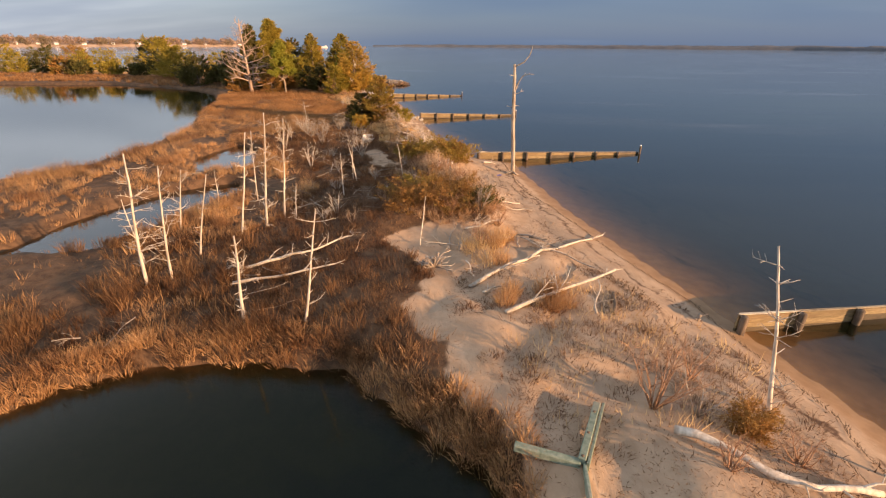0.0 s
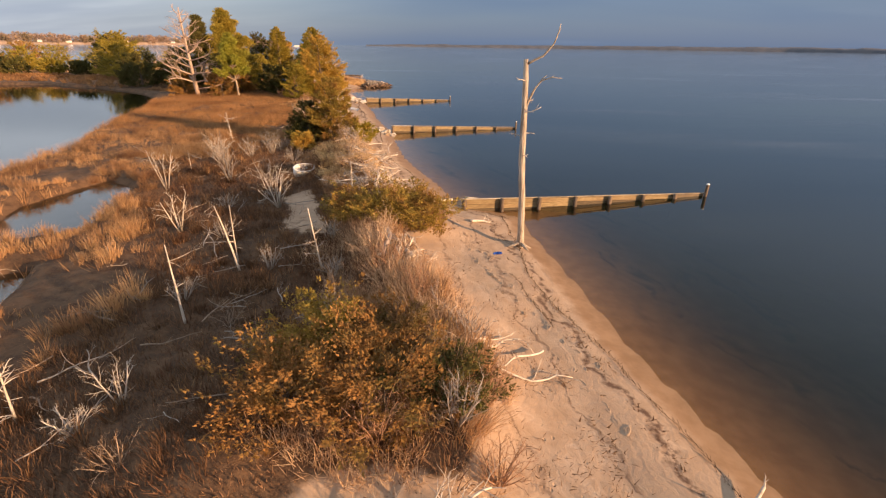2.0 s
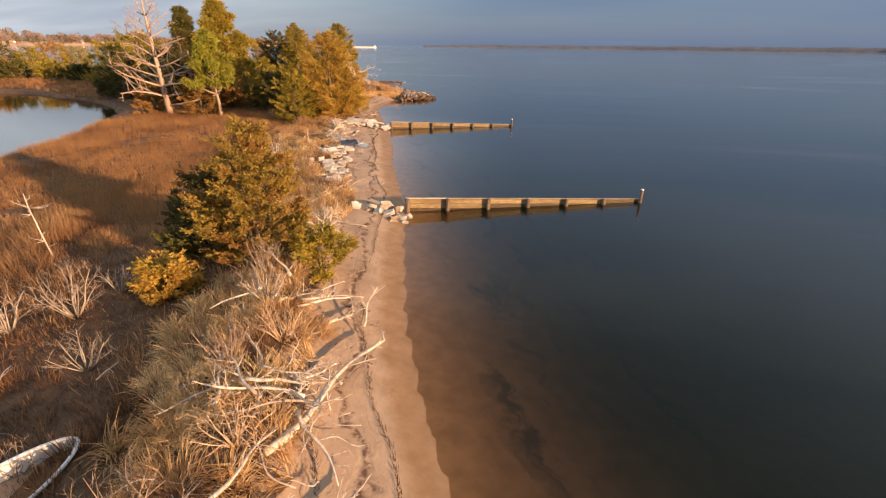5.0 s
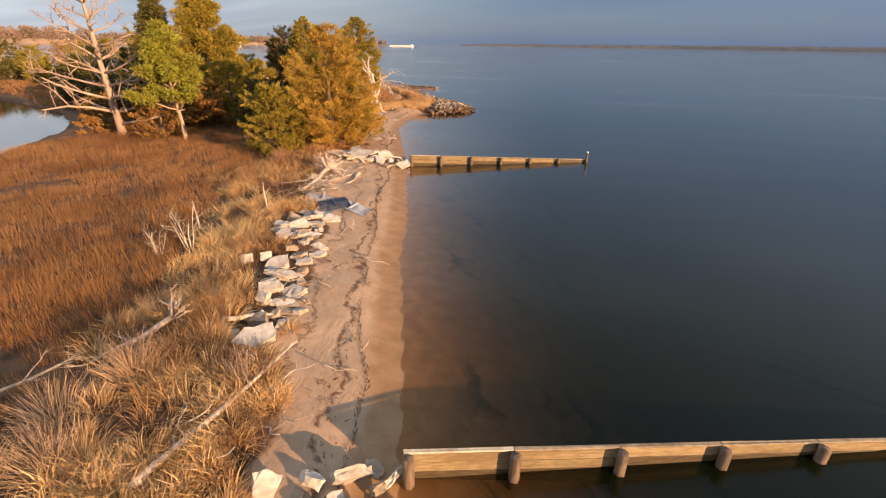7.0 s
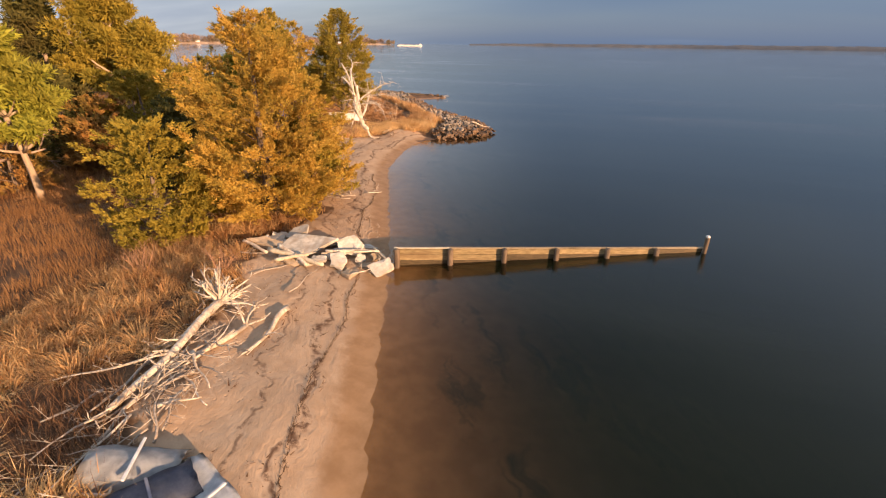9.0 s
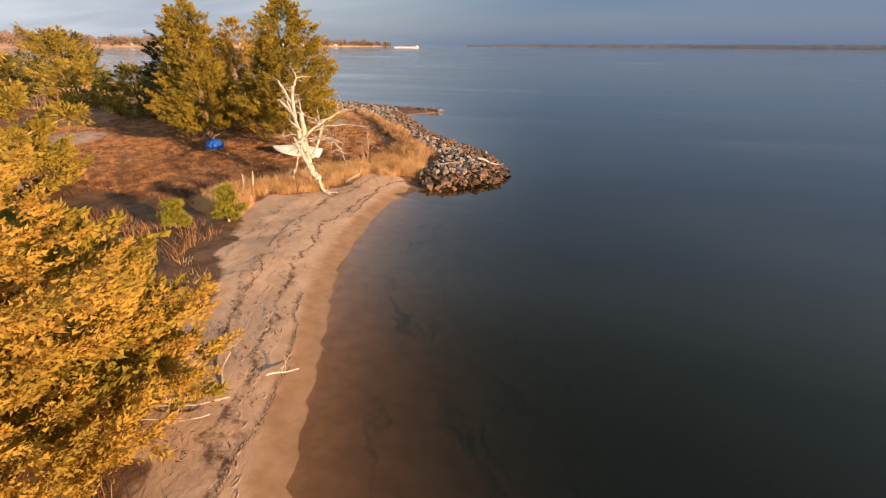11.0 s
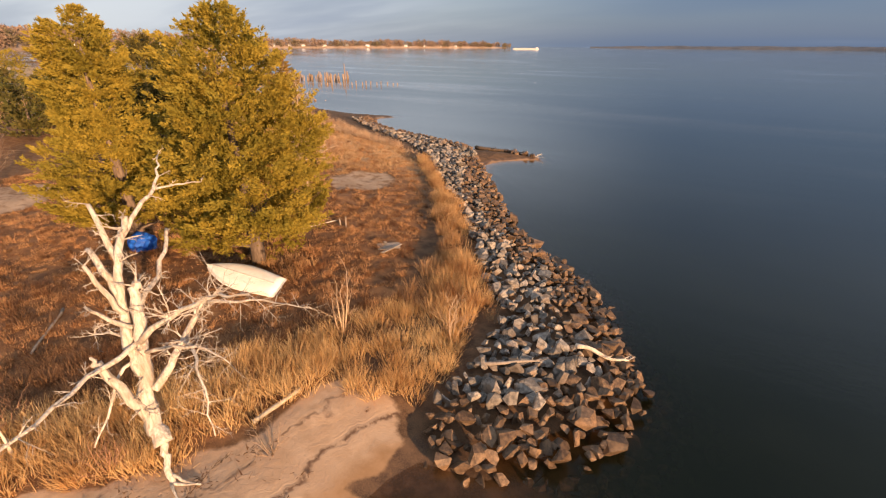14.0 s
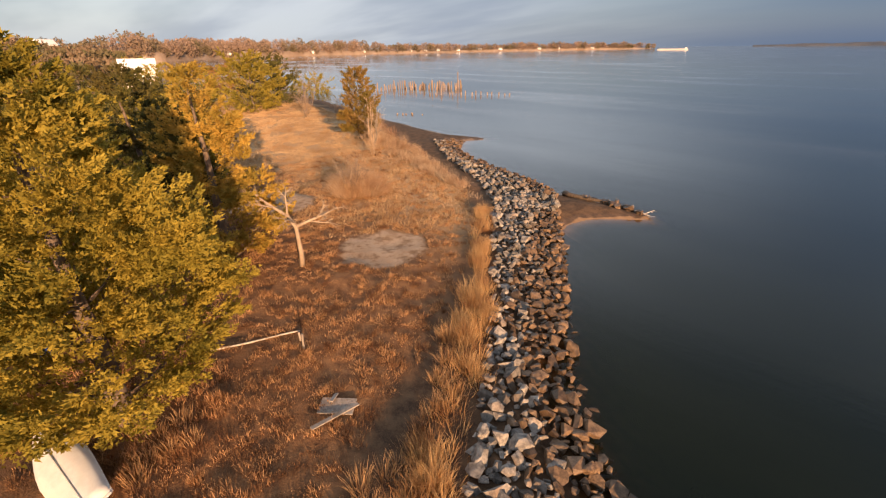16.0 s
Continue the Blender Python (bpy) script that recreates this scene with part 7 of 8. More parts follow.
for i in range(1500):
    x, y = far_rng.uniform(-620, -175), far_rng.uniform(95, 300)
    if signed(SHORE, np.array([x]), np.array([y]))[0] < 10 or signed(LAGOON, np.array([x]), np.array([y]))[0] > -25 or y > 250:
        continue
    if fbm(np.array([x]), np.array([y]), 0.02, 33)[0] < 0.47 or math.hypot(x + 185, y - 164) < 16:
        continue
    if x > -230 and fbm(np.array([x]), np.array([y]), 0.03, 35)[0] < 0.52:
        continue
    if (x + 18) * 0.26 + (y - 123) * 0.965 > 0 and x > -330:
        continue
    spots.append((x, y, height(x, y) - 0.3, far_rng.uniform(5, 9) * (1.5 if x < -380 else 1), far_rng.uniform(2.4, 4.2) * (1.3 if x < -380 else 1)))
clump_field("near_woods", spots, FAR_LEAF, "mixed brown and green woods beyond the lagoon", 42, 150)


def cottage(x, y, z, w, d, h, turn, label, group="", s=1.0):
    t = thing("house", x, y, z, label, "house", group, turn)
    bm_part("wall", beam(w, d, h, None, 0.03), WALLPAINT, t, "", pose(0, 0, h / 2))
    bm = bmesh.new()
    a = [bm.verts.new(v) for v in ((-w / 2 - 0.4, -d / 2 - 0.4, h), (w / 2 + 0.4, -d / 2 - 0.4, h), (w / 2 + 0.4, d / 2 + 0.4, h), (-w / 2 - 0.4, d / 2 + 0.4, h), (-w / 2 - 0.4, 0, h + d * 0.42), (w / 2 + 0.4, 0, h + d * 0.42))]
    for q in ((0, 1, 5, 4), (2, 3, 4, 5), (1, 2, 5), (3, 0, 4), (3, 2, 1, 0)):
        bm.faces.new([a[k] for k in q])
    roof = bm_part("roof", bm, WALLPAINT if s > 1 else SHINGLE, t)
    bm_part("chimney", beam(0.8, 0.8, 2.0, None, 0.03), SHINGLE, roof, "", pose(w * 0.25, 0, h + d * 0.36))
    for side in (-1, 1):
        n = max(int(w / 2.6), 2)
        for i in range(n):
            for lev in range(max(int(h / 2.7), 1)):
                f = bm_part("window", beam(1.1, 0.10, 1.4, None, 0.02), WALLPAINT, t, "white window frame", pose((i + 0.5) / n * w - w / 2, side * (d / 2 + 0.03), 1.6 + lev * 2.7))
                bm_part("pane", beam(0.85, 0.06, 1.15, None, 0.0), PANE, f, "dark glass", pose(0, side * 0.05, 0))
    return t


cottage(-194, 167, height(-194, 167) + 0.6, 9.5, 8, 5.0, 72, "white house with a pale roof beyond the trees", s=2)
cottage(-690, 212, 12, 20, 12, 8, -60, "white house on the wooded rise", s=2)
for i in range(26):
    f = i / 25
    k = min(int(f * 7.2), 7) + 3
    g = f * 7.2 - k + 3
    x, y = BAY[k][0] + (BAY[k + 1][0] - BAY[k][0]) * g, BAY[k][1] + (BAY[k + 1][1] - BAY[k][1]) * g
    if f < 0.14 or 0.20 < f < 0.62 and i % 3:
        continue
    u = Vector((x + 15, y - 60, 0)).normalized()
    cottage(x + u.x * 9, y + u.y * 9, 4.0, far_rng.uniform(8, 13), 7, far_rng.uniform(3, 4.5), math.degrees(math.atan2(u.y, u.x)) + 90 + far_rng.uniform(-20, 20), "white house on the shore across the bay", "houses across the bay")


def barge():
    t = thing("barge", -500, 1530, 0, "long pale barge lying far out on the water", "barge", turn=8)
    bm_part("hull", beam(76, 14, 4, None, 0.8), BARGE_PAINT, t, "", pose(0, 0, 0.6))
    for i in range(4):
        bm_part("hatch", beam(14, 10, 1.2, None, 0.3), BARGE_PAINT, t, "", pose(-27 + 16 * i, 0, 3.0))
    bm_part("wheelhouse", beam(5, 8, 4, None, 0.4), WHITE_HULL, t, "white wheelhouse", pose(33, 0, 4.4))


barge()
pile_rng = random.Random(12)
PILE_SPANS = [((-133, 212), (-136, 224), 16, 1.9), ((-136, 224), (-119, 237.5), 44, 2.3), ((-129, 222), (-117, 232), 26, 2.0), ((-112, 214), (-92.5, 227.5), 15, 1.1), ((-88.5, 181.5), (-84, 185), 6, 0.3)]
k = 0
for (ax, ay), (bx, by), n, h in PILE_SPANS:
    for i in range(n):
        f = (i + pile_rng.random() * 0.7) / n
        x, y = ax + (bx - ax) * f + pile_rng.gauss(0, 0.4), ay + (by - ay) * f + pile_rng.gauss(0, 0.4)
        w = Wood()
        up = h * pile_rng.uniform(0.35, 1.15) * (1.9 if (k % 17 == 3) else 1)
        w.tube([Vector((0, 0, -2)), Vector((pile_rng.gauss(0, 0.04), 0, up - 0.1)), Vector((pile_rng.gauss(0, 0.06), 0, up))], [0.16, 0.14, 0.08], 7)
        ob = new("pier_piling", w.mesh("pier_piling", TWIG))
        ob.matrix_basis = pose(x, y, 0)
        tagged(ob, "weathered leftover pier piling standing in the water", "piling", "pilings of a lost pier")
        k += 1

# ---- grasses, past counting ----
grass_rng = np.random.default_rng(5)


def clear(x, y):
    """False where rubble lies."""
    ok = np.ones(len(x), bool)
    for a, b, r in CLEARED:
        ok &= (x - a) ** 2 + (y - b) ** 2 > (r + 0.12) ** 2
    return ok


def scatter(x0, x1, y0, y1, per):
    n = int((x1 - x0) * (y1 - y0) * per)
    return grass_rng.uniform(x0, x1, n), grass_rng.uniform(y0, y1, n)


def tufted(name, x, y, z, tall, per, width, lean, mat, label, reach=0.16):
    """Tufts of blades at the given spots."""
    n = len(x)
    ox, oy = grass_rng.normal(0, reach, n * per), grass_rng.normal(0, reach, n * per)
    X, Y = np.repeat(x, per) + ox, np.repeat(y, per) + oy
    g = np.arctan2(oy, ox) + grass_rng.normal(0, 0.8, n * per)
    P = np.stack([X, Y, np.repeat(z, per) - 0.03], 1)
    H = np.repeat(tall, per) * grass_rng.uniform(0.55, 1.15, n * per)
    return tagged(new(name, tri_mesh(name, blades(P, H, width, lean, grass_rng, g), mat)), label, "grass", kind="stuff")


def clumps(name, x, y, tall, radius, per, width, lean, bend, mat, label, sweep=0.0):
    """Clumps of arching blades: upright in the middle, spilling outward at the rim."""
    n = len(x)
    z = terrain(x, y)[0]
    r, a = np.sqrt(grass_rng.uniform(0, 1, n * per)), grass_rng.uniform(0, 2 * np.pi, n * per)
    R = np.repeat(radius * np.ones(n), per) * r
    P = np.stack([np.repeat(x, per) + R * np.cos(a), np.repeat(y, per) + R * np.sin(a), np.repeat(z, per) - 0.03], 1)
    H = np.repeat(tall * np.ones(n), per) * grass_rng.uniform(0.6, 1.1, n * per) * (1.1 - 0.35 * r)
    g = a + grass_rng.normal(0, 0.6, n * per)
    way = np.repeat(grass_rng.uniform(0, 2 * np.pi, n), per)
    g = np.arctan2(np.sin(g) + sweep * np.sin(way), np.cos(g) + sweep * np.cos(way))
    l = lean * (0.15 + 0.85 * r) * grass_rng.uniform(0.5, 1.3, n * per)
    b = bend * grass_rng.uniform(0.4, 1.5, n * per)
    return tagged(new(name, blade_mesh(name, arched(P, H, width, l, b, grass_rng, g), mat)), label, "grass", kind="stuff")


def within(poly, per, seed, cut=0.0, edge=1.6):
    """Spots strewn over an outline with a frayed edge and gaps."""
    xs, ys = [p[0] for p in poly], [p[1] for p in poly]
    x, y = scatter(min(xs), max(xs), min(ys), max(ys), per)
    k = (signed(poly, x, y) + (fbm(x, y, 0.8, seed) - 0.5) * edge > 0) & (fbm(x, y, 0.5, seed + 2) > cut) & clear(x, y)
    x, y = x[k], y[k]
    k = terrain(x, y)[0] > 0.12
    return x[k], y[k]


x, y = scatter(-46, 4, -1, 100, 18)
z, sand, turf, s = terrain(x, y)
dist = np.hypot(x - 0, np.maximum(0, np.abs(y - 30) - 30))
meadow = smooth(signed([(-60, 62), (-17, 56), (-15.5, 64), (-20, 74), (-24, 84), (-30, 94), (-44, 97), (-60, 97)], x, y), -1.5, 1.5)
bare = fbm(x, y, 0.30, 41)
brush = smooth(signed([(-9, 17), (-3, 8.5), (1.2, 7), (-0.5, 10), (-1, 14), (-3, 17.5), (0, 18.5), (1, 26), (-2, 30), (-4, 31), (-6.5, 36), (-7.6, 42), (-9, 46), (-11, 50), (-15, 51), (-19.5, 45), (-17, 38), (-12, 32), (-8, 26)], x, y), -2, 1)
keep = (z > 0.02) & (sand < 0.35) & (grass_rng.uniform(0, 1, len(x)) < np.where(dist > 24, 0.42, 0.85) * (1 - 0.75 * brush)) & (bare > 0.30) & clear(x, y)
edge = smooth(signed(POND, x, y), -2.2, -0.4)
west = [(a - 3.6, b - 0.6) for a, b in VEG[21:31]]
RIDGE_A = VEG[21:31] + west[::-1]
VEG_EDGE = [(-13.0, 70.5), (-14.6, 74.6), (-15.8, 77), (-17.7, 80), (-18.4, 84), (-22.6, 84), (-21.4, 79.6), (-18.8, 77), (-17.0, 74), (-15.2, 70.5)]
RIDGE_B = [(-8.6, 54), (-9.6, 62), (-12.2, 67), (-14.8, 74), (-19, 79), (-22, 78), (-18, 70), (-15, 62), (-12.5, 55)]
keep &= (signed(RIDGE_A, x, y) < -0.2) & (signed(RIDGE_B, x, y) < -0.2) | (grass_rng.uniform(0, 1, len(x)) < 0.12)
near = (y < 46) & (x > -27)
# Dune shade is put into the tussock colour here; southern patches are darker grass.
dark = (brush > 0.4) | (y < 17) & (fbm(x, y, 0.45, 49) > 0.40)
for k, mat, lab in ((~dark, TUSSOCK, "rust-gold marsh grass in soft tussocks"), (dark, SHADED_DARK_TUSSOCK, "dark reddish-brown marsh grass in soft tussocks, shade mixed into its colour")):
    m = k & keep & (meadow < 0.5) & near & (bare > 0.40) & (grass_rng.uniform(0, 1, len(x)) < (0.26 + 0.25 * edge) * (1 + 0.9 * brush) * np.where(x < -17, 0.7, 1))
    clumps("tussock_grass", x[m], y[m], (0.34 + 0.55 * smooth(fbm(x[m], y[m], 0.5, 43), 0.3, 0.7)) * (1 - 0.25 * brush[m]), 0.15 + 0.25 * fbm(x[m], y[m], 1.3, 44), 46, 0.018, 0.34, 0.18, mat, lab)

m = keep & (meadow < 0.5) & (~near | (grass_rng.uniform(0, 1, len(x)) < 0.08))
tufted("marsh_grass", x[m], y[m], z[m], (0.30 + 0.50 * bare[m] + 0.18 * edge[m]) * (0.25 + 1.45 * smooth(fbm(x[m], y[m], 0.62, 43), 0.28, 0.75)) * (1 - 0.35 * brush[m]), 14, 0.026, 0.82, MARSH, "rust-brown marsh grass in tussocks")
q = grass_rng.uniform(0, 14, 330)
P2 = np.array(POND)
i0 = np.minimum(q.astype(int), 10)
f = q % 1
ex, ey = P2[i0, 0] * (1 - f) + P2[i0 + 1, 0] * f, P2[i0, 1] * (1 - f) + P2[i0 + 1, 1] * f
ex, ey = ex + grass_rng.normal(0, 0.45, 330), ey + grass_rng.uniform(-0.1, 0.9, 330)
k = terrain(ex, ey)[0] > -0.12
clumps("pond_edge_grass", ex[k], ey[k], 0.40 + 0.35 * fbm(ex[k], ey[k], 0.7, 48), 0.28, 60, 0.017, 0.45, 0.3, TUSSOCK, "rust-gold marsh grass hanging over the pond's edge")
# Grass thinned to bare dark mud, which also stands in for a cast shadow.
SHADED_MUD = [(-21.4, 61.8), (-18.5, 62.9), (-15.9, 63.1), (-13.8, 61.0), (-14.4, 60.0), (-15.0, 58.1), (-15.6, 57.7)]
keep &= (signed(SHADED_MUD, x, y) + (fbm(x, y, 0.6, 50) - 0.5) * 2 < 0) | (grass_rng.uniform(0, 1, len(x)) < 0.08)
m = keep & (meadow >= 0.5)
tufted("meadow_grass", x[m], y[m], z[m], 0.42 + 0.30 * bare[m], 16, 0.018, 0.5, MEADOW, "even rust-gold cordgrass meadow", 0.2)
k = (brush > 0.25) & (z > 0.03) & (sand < 0.35) & clear(x, y)
tufted("dead_brush", x[k], y[k], z[k], 0.16 + 0.34 * smooth(fbm(x[k], y[k], 0.8, 47), 0.35, 0.7), 9, 0.024, 0.9, BRUSH, "dense dark dead brush in the marsh", 0.2)
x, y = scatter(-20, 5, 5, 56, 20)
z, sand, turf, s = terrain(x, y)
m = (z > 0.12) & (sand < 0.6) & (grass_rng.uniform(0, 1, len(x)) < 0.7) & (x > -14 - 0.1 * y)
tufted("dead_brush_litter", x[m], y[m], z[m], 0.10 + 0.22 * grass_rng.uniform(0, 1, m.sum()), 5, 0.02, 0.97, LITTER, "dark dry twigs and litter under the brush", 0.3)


def ridge_grass(poly, per, tall, blades_per, name, label, mat=None, noise_cut=0.36, width=0.018, lean=0.72, seed=51):
    xs, ys = [p[0] for p in poly], [p[1] for p in poly]
    x, y = scatter(min(xs), max(xs), min(ys), max(ys), per)
    inside = signed(poly, x, y) + (fbm(x, y, 0.8, seed) - 0.5) * 1.6 > 0
    x, y = x[inside], y[inside]
    z, sand, turf, s = terrain(x, y)
    f = fbm(x, y, 0.55, seed + 2)
    k = (z > 0.2) & (f > noise_cut) & clear(x, y)
    return tufted(name, x[k], y[k], z[k], tall * (0.45 + 1.0 * f[k]), blades_per, width, lean, mat or STRAW, label)


SCRUB = leafy("tan_scrub", (0.50, 0.33, 0.195), (0.72, 0.52, 0.33), (0.42, 0.25, 0.135), 0.5, 0.45)
scrub = [(a - 3.8, b) for a, b in VEG[12:22]]
ridge_grass([(a + 0.3, b) for a, b in VEG[12:22]] + scrub[::-1], 18, 0.55, 24, "dune_scrub", "tan dry scrub on the dune", SCRUB, 0.38, 0.018, 0.9, 56)
ridge_grass([(a - 0.3, b) for a, b in VEG[12:30]] + [(a - 3.4, b) for a, b in VEG[12:30]][::-1], 8, 0.8, 18, "dune_stems", "dark reddish dead stems under the dune scrub", BRUSH, 0.40, 0.018, 0.8, 58)
east = VEG[21:29] + west[:8][::-1]
x, y = within(east, 4.0, 51, 0.32)
clumps("dune_grass", x, y, 0.55 + 0.5 * fbm(x, y, 0.6, 52), 0.18 + 0.32 * fbm(x, y, 0.9, 53), 84, 0.024, 0.82, 0.5, STRAW, "long straw-gold dune grass lying in swept clumps", 1.1)
x, y = within(VEG[21:31] + west[::-1], 1.6, 57, 0.42)
clumps("red_dune_stems", x, y, 0.35 + 0.4 * fbm(x, y, 0.6, 52), 0.3, 30, 0.014, 0.8, 0.2, BRUSH, "dark reddish dead stems among the dune grass", 0.4)
ridge_grass(VEG_EDGE, 9, 0.22, 10, "ridge_litter", "dark dead stems and litter beside the slabs", LITTER, 0.40, 0.018, 0.95, 64)
ridge_grass(RIDGE_B, 0.6, 0.8, 20, "dune_grass", "stray straw-gold stems on the ridge", seed=61)
x, y = within(RIDGE_B, 3.2, 61, 0.40)
k = signed(VEG_EDGE, x, y) < 0
x, y = x[k], y[k]
clumps("dune_grass", x, y, 0.6 + 0.5 * fbm(x, y, 0.6, 62), 0.2 + 0.35 * fbm(x, y, 0.9, 63), 84, 0.024, 0.75, 0.45, STRAW, "long straw-gold dune grass lying in swept clumps", 1.0)
x, y = np.array([-13.0, -13.6, -14.4, -12.4, -15.2, -14.0]), np.array([60.4, 63.2, 61.6, 58.6, 66.0, 57.4])
clumps("tan_bush_twigs", x, y, 1.15, 0.55, 380, 0.013, 0.62, 0.1, SCRUB, "round tan bushes of fine dry twigs on the ridge")
ridge_grass([(-18.2, 84), (-20.2, 88), (-22, 96), (-24.5, 103), (-27, 103), (-25, 90), (-24, 82)], 2, 0.5, 12, "dune_grass", "short straw-gold grass under the cedars", seed=66)
x, y = within([(-17.8, 81), (-18.9, 85), (-20.2, 88), (-21.4, 93), (-23.5, 92), (-25, 88), (-24.5, 80), (-21, 78)], 4.2, 67, 0.28)
clumps("dune_grass", x, y, 0.6 + 0.4 * fbm(x, y, 0.6, 68), 0.25 + 0.3 * fbm(x, y, 0.9, 69), 84, 0.022, 0.95, 0.6, STRIP_STRAW, "long straw-gold grass lying flat beside the rubble", 1.2)
ridge_grass([(-28.2, 108.5), (-28.4, 111.4), (-26.1, 113.6), (-25.0, 116.6), (-24.4, 118.6), (-22.0, 118.6), (-21.6, 121), (-22.2, 124), (-25.0, 123.4), (-27.2, 119), (-29, 115.5), (-31.5, 112), (-30.5, 108)], 11, 0.75, 16,
            "dune_grass", "straw-gold grass along the top of the beach", noise_cut=0.38, seed=71)
x, y = within([(-28.2, 108.5), (-28.4, 111.4), (-26.1, 113.6), (-25.0, 116.6), (-24.4, 118.6), (-22.0, 118.6), (-21.6, 121), (-22.2, 124), (-25.0, 123.4), (-27.2, 119), (-29, 115.5), (-31.5, 112), (-30.5, 108)], 4.6, 72, 0.27)
clumps("dune_grass", x, y, 0.5 + 0.5 * fbm(x, y, 0.6, 73), 0.18 + 0.25 * fbm(x, y, 0.9, 74), 70, 0.017, 0.42, 0.25, STRAW, "straw-gold grass in clumps along the top of the beach", 0.5)
x, y = within([(-28.6, 108.5), (-28.4, 111.4), (-26.4, 114.2), (-25.6, 118.6), (-24.6, 122), (-27.4, 122), (-29, 118), (-33, 115), (-33.5, 109)], 2.4, 75, 0.40)
clumps("red_brush", x, y, 0.45 + 0.5 * fbm(x, y, 0.6, 73), 0.3, 56, 0.013, 0.5, 0.2, BRUSH, "dark reddish dead stems among the straw grass", 0.4)
# Reddish brush; its dark colour also stands in for shade on this turf.
x, y = within([(-28.4, 108.6), (-29.0, 114), (-30.5, 118), (-35, 119), (-42, 116), (-42, 108.6)], 1.5, 175, 0.42)
clumps("red_brush", x, y, 0.3 + 0.4 * fbm(x, y, 0.6, 73), 0.35, 56, 0.014, 0.6, 0.2, BRUSH, "dark reddish dead stems on the dry turf, partly standing in for shade", 0.4)
STRIP = [(-21.4, 124.4), (-24.3, 129.1), (-26.1, 131.7), (-28.7, 135.7), (-33.4, 141.8), (-38.0, 147.6), (-38.3, 147.2), (-33.9, 141.0), (-30.6, 136.6), (-28.6, 133.4), (-26.9, 130.6), (-25.7, 128.0), (-24.9, 125.6), (-23.6, 123.4)]
STRIP_RED = [(-22.6, 124.0), (-25.2, 128.6), (-26.6, 131.2), (-29.2, 134.8), (-30.6, 136.6), (-28.9, 133.4), (-27.5, 130.8), (-26.6, 128.4), (-26.2, 126.0), (-24.6, 123.0)]
ridge_grass(STRIP,
            5, 0.8, 14, "bank_grass", "tall straw-gold stems behind the riprap", mat=STRIP_STRAW, noise_cut=0.22, seed=76)
x, y = within(STRIP, 4.0, 77, 0.33)
clumps("bank_grass", x, y, 0.75 + 0.5 * fbm(x, y, 0.6, 78), 0.16 + 0.25 * fbm(x, y, 0.9, 79), 80, 0.018, 0.32, 0.18, STRIP_STRAW, "tall straw-gold grass strip behind the riprap", 0.3)
x, y = within(STRIP_RED, 3.6, 87, 0.3)
clumps("bank_grass", x, y, 0.55 + 0.5 * fbm(x, y, 0.6, 78), 0.25, 60, 0.018, 0.36, 0.2, TUSSOCK, "reddish-brown grass in the strip behind the riprap", 0.3)
x, y = within([(1.5, 2.5), (10, 2), (12, 7), (7.5, 13), (3, 14), (2.2, 8)], 4.6, 84, 0.42)
clumps("sand_brush", x, y, 0.16 + 0.25 * fbm(x, y, 0.9, 85), 0.3, 26, 0.014, 0.7, 0.2, BRUSH, "low dark reddish stems strewn over the sand", 0.4)
x, y = np.array([2.8, 3.2, 3.5, 3.0, 3.3, 4.9, 4.6, 5.3, 3.0, 4.7, 5.1]), np.array([16.0, 16.6, 17.1, 10.9, 11.6, 11.6, 12.1, 11.3, 14.1, 11.0, 12.2])
clumps("sand_grass", x, y, 0.85, 0.32, 230, 0.013, 0.4, 0.2, TUSSOCK, "rusty orange grass clumps on the sand", 0.3)
x, y = np.array([1.2, 1.5, 2.2, 2.6, 6.5, 6.9, 3.8, 4.2, 1.9, 7.3, 7.9, 8.2, 8.3, 7.1, 1.6, 2.9]), np.array([12.5, 12.9, 11.0, 10.6, 14.5, 14.2, 11.0, 10.6, 13.5, 14.0, 13.5, 12.8, 12.2, 11.4, 10.2, 13.2])
clumps("sand_litter", x, y, 0.22, 0.55, 170, 0.017, 0.97, 0.2, LITTER, "dark dead stems and litter matted on the sand", 0.5)
x, y = np.array([-2.5, -1.9, -1.8, -1.3, -4.3, -4.5, -1.6, -1.2, -0.3, -0.7, -2.2]), np.array([40.5, 39.3, 38.7, 38.2, 44.1, 46.0, 37.6, 41.8, 40.5, 36.3, 39.6])
clumps("beach_litter", x, y, 0.16, 0.3, 60, 0.016, 0.97, 0.2, LITTER, "dark scraps of wrack and twigs on the beach", 0.5)
ridge_grass([(-40, 149), (-52, 156), (-64, 162), (-80, 170), (-80, 164), (-62, 156), (-50, 152)], 7, 0.9, 14, "bank_grass", "tall tan grass on the bank", SCRUB, 0.25, 0.035, seed=81)
ridge_grass([(-36, 90), (-28, 92), (-24, 96), (-27, 106), (-31, 107), (-40, 108), (-60, 108), (-60, 100), (-50, 95)], 3, 0.55, 14, "grove_grass", "brown grass under the grove", MARSH, 0.3, 0.03, seed=86)
ridge_grass([(-66, 103), (-90, 114), (-110, 110), (-145, 102), (-165, 110), (-160, 135), (-110, 128), (-80, 124), (-60, 112)], 0.8, 0.9, 16, "lagoon_reed", "rust-gold reeds along the far lagoon bank", MEADOW, 0.2, 0.09, seed=91)
ridge_grass([(3.2, 14), (3.6, 17), (2.2, 17.4), (1.5, 15.5), (2.4, 13.8)], 9, 0.9, 16, "sand_grass", "straw grass clumps on the sand", noise_cut=0.42, seed=96)
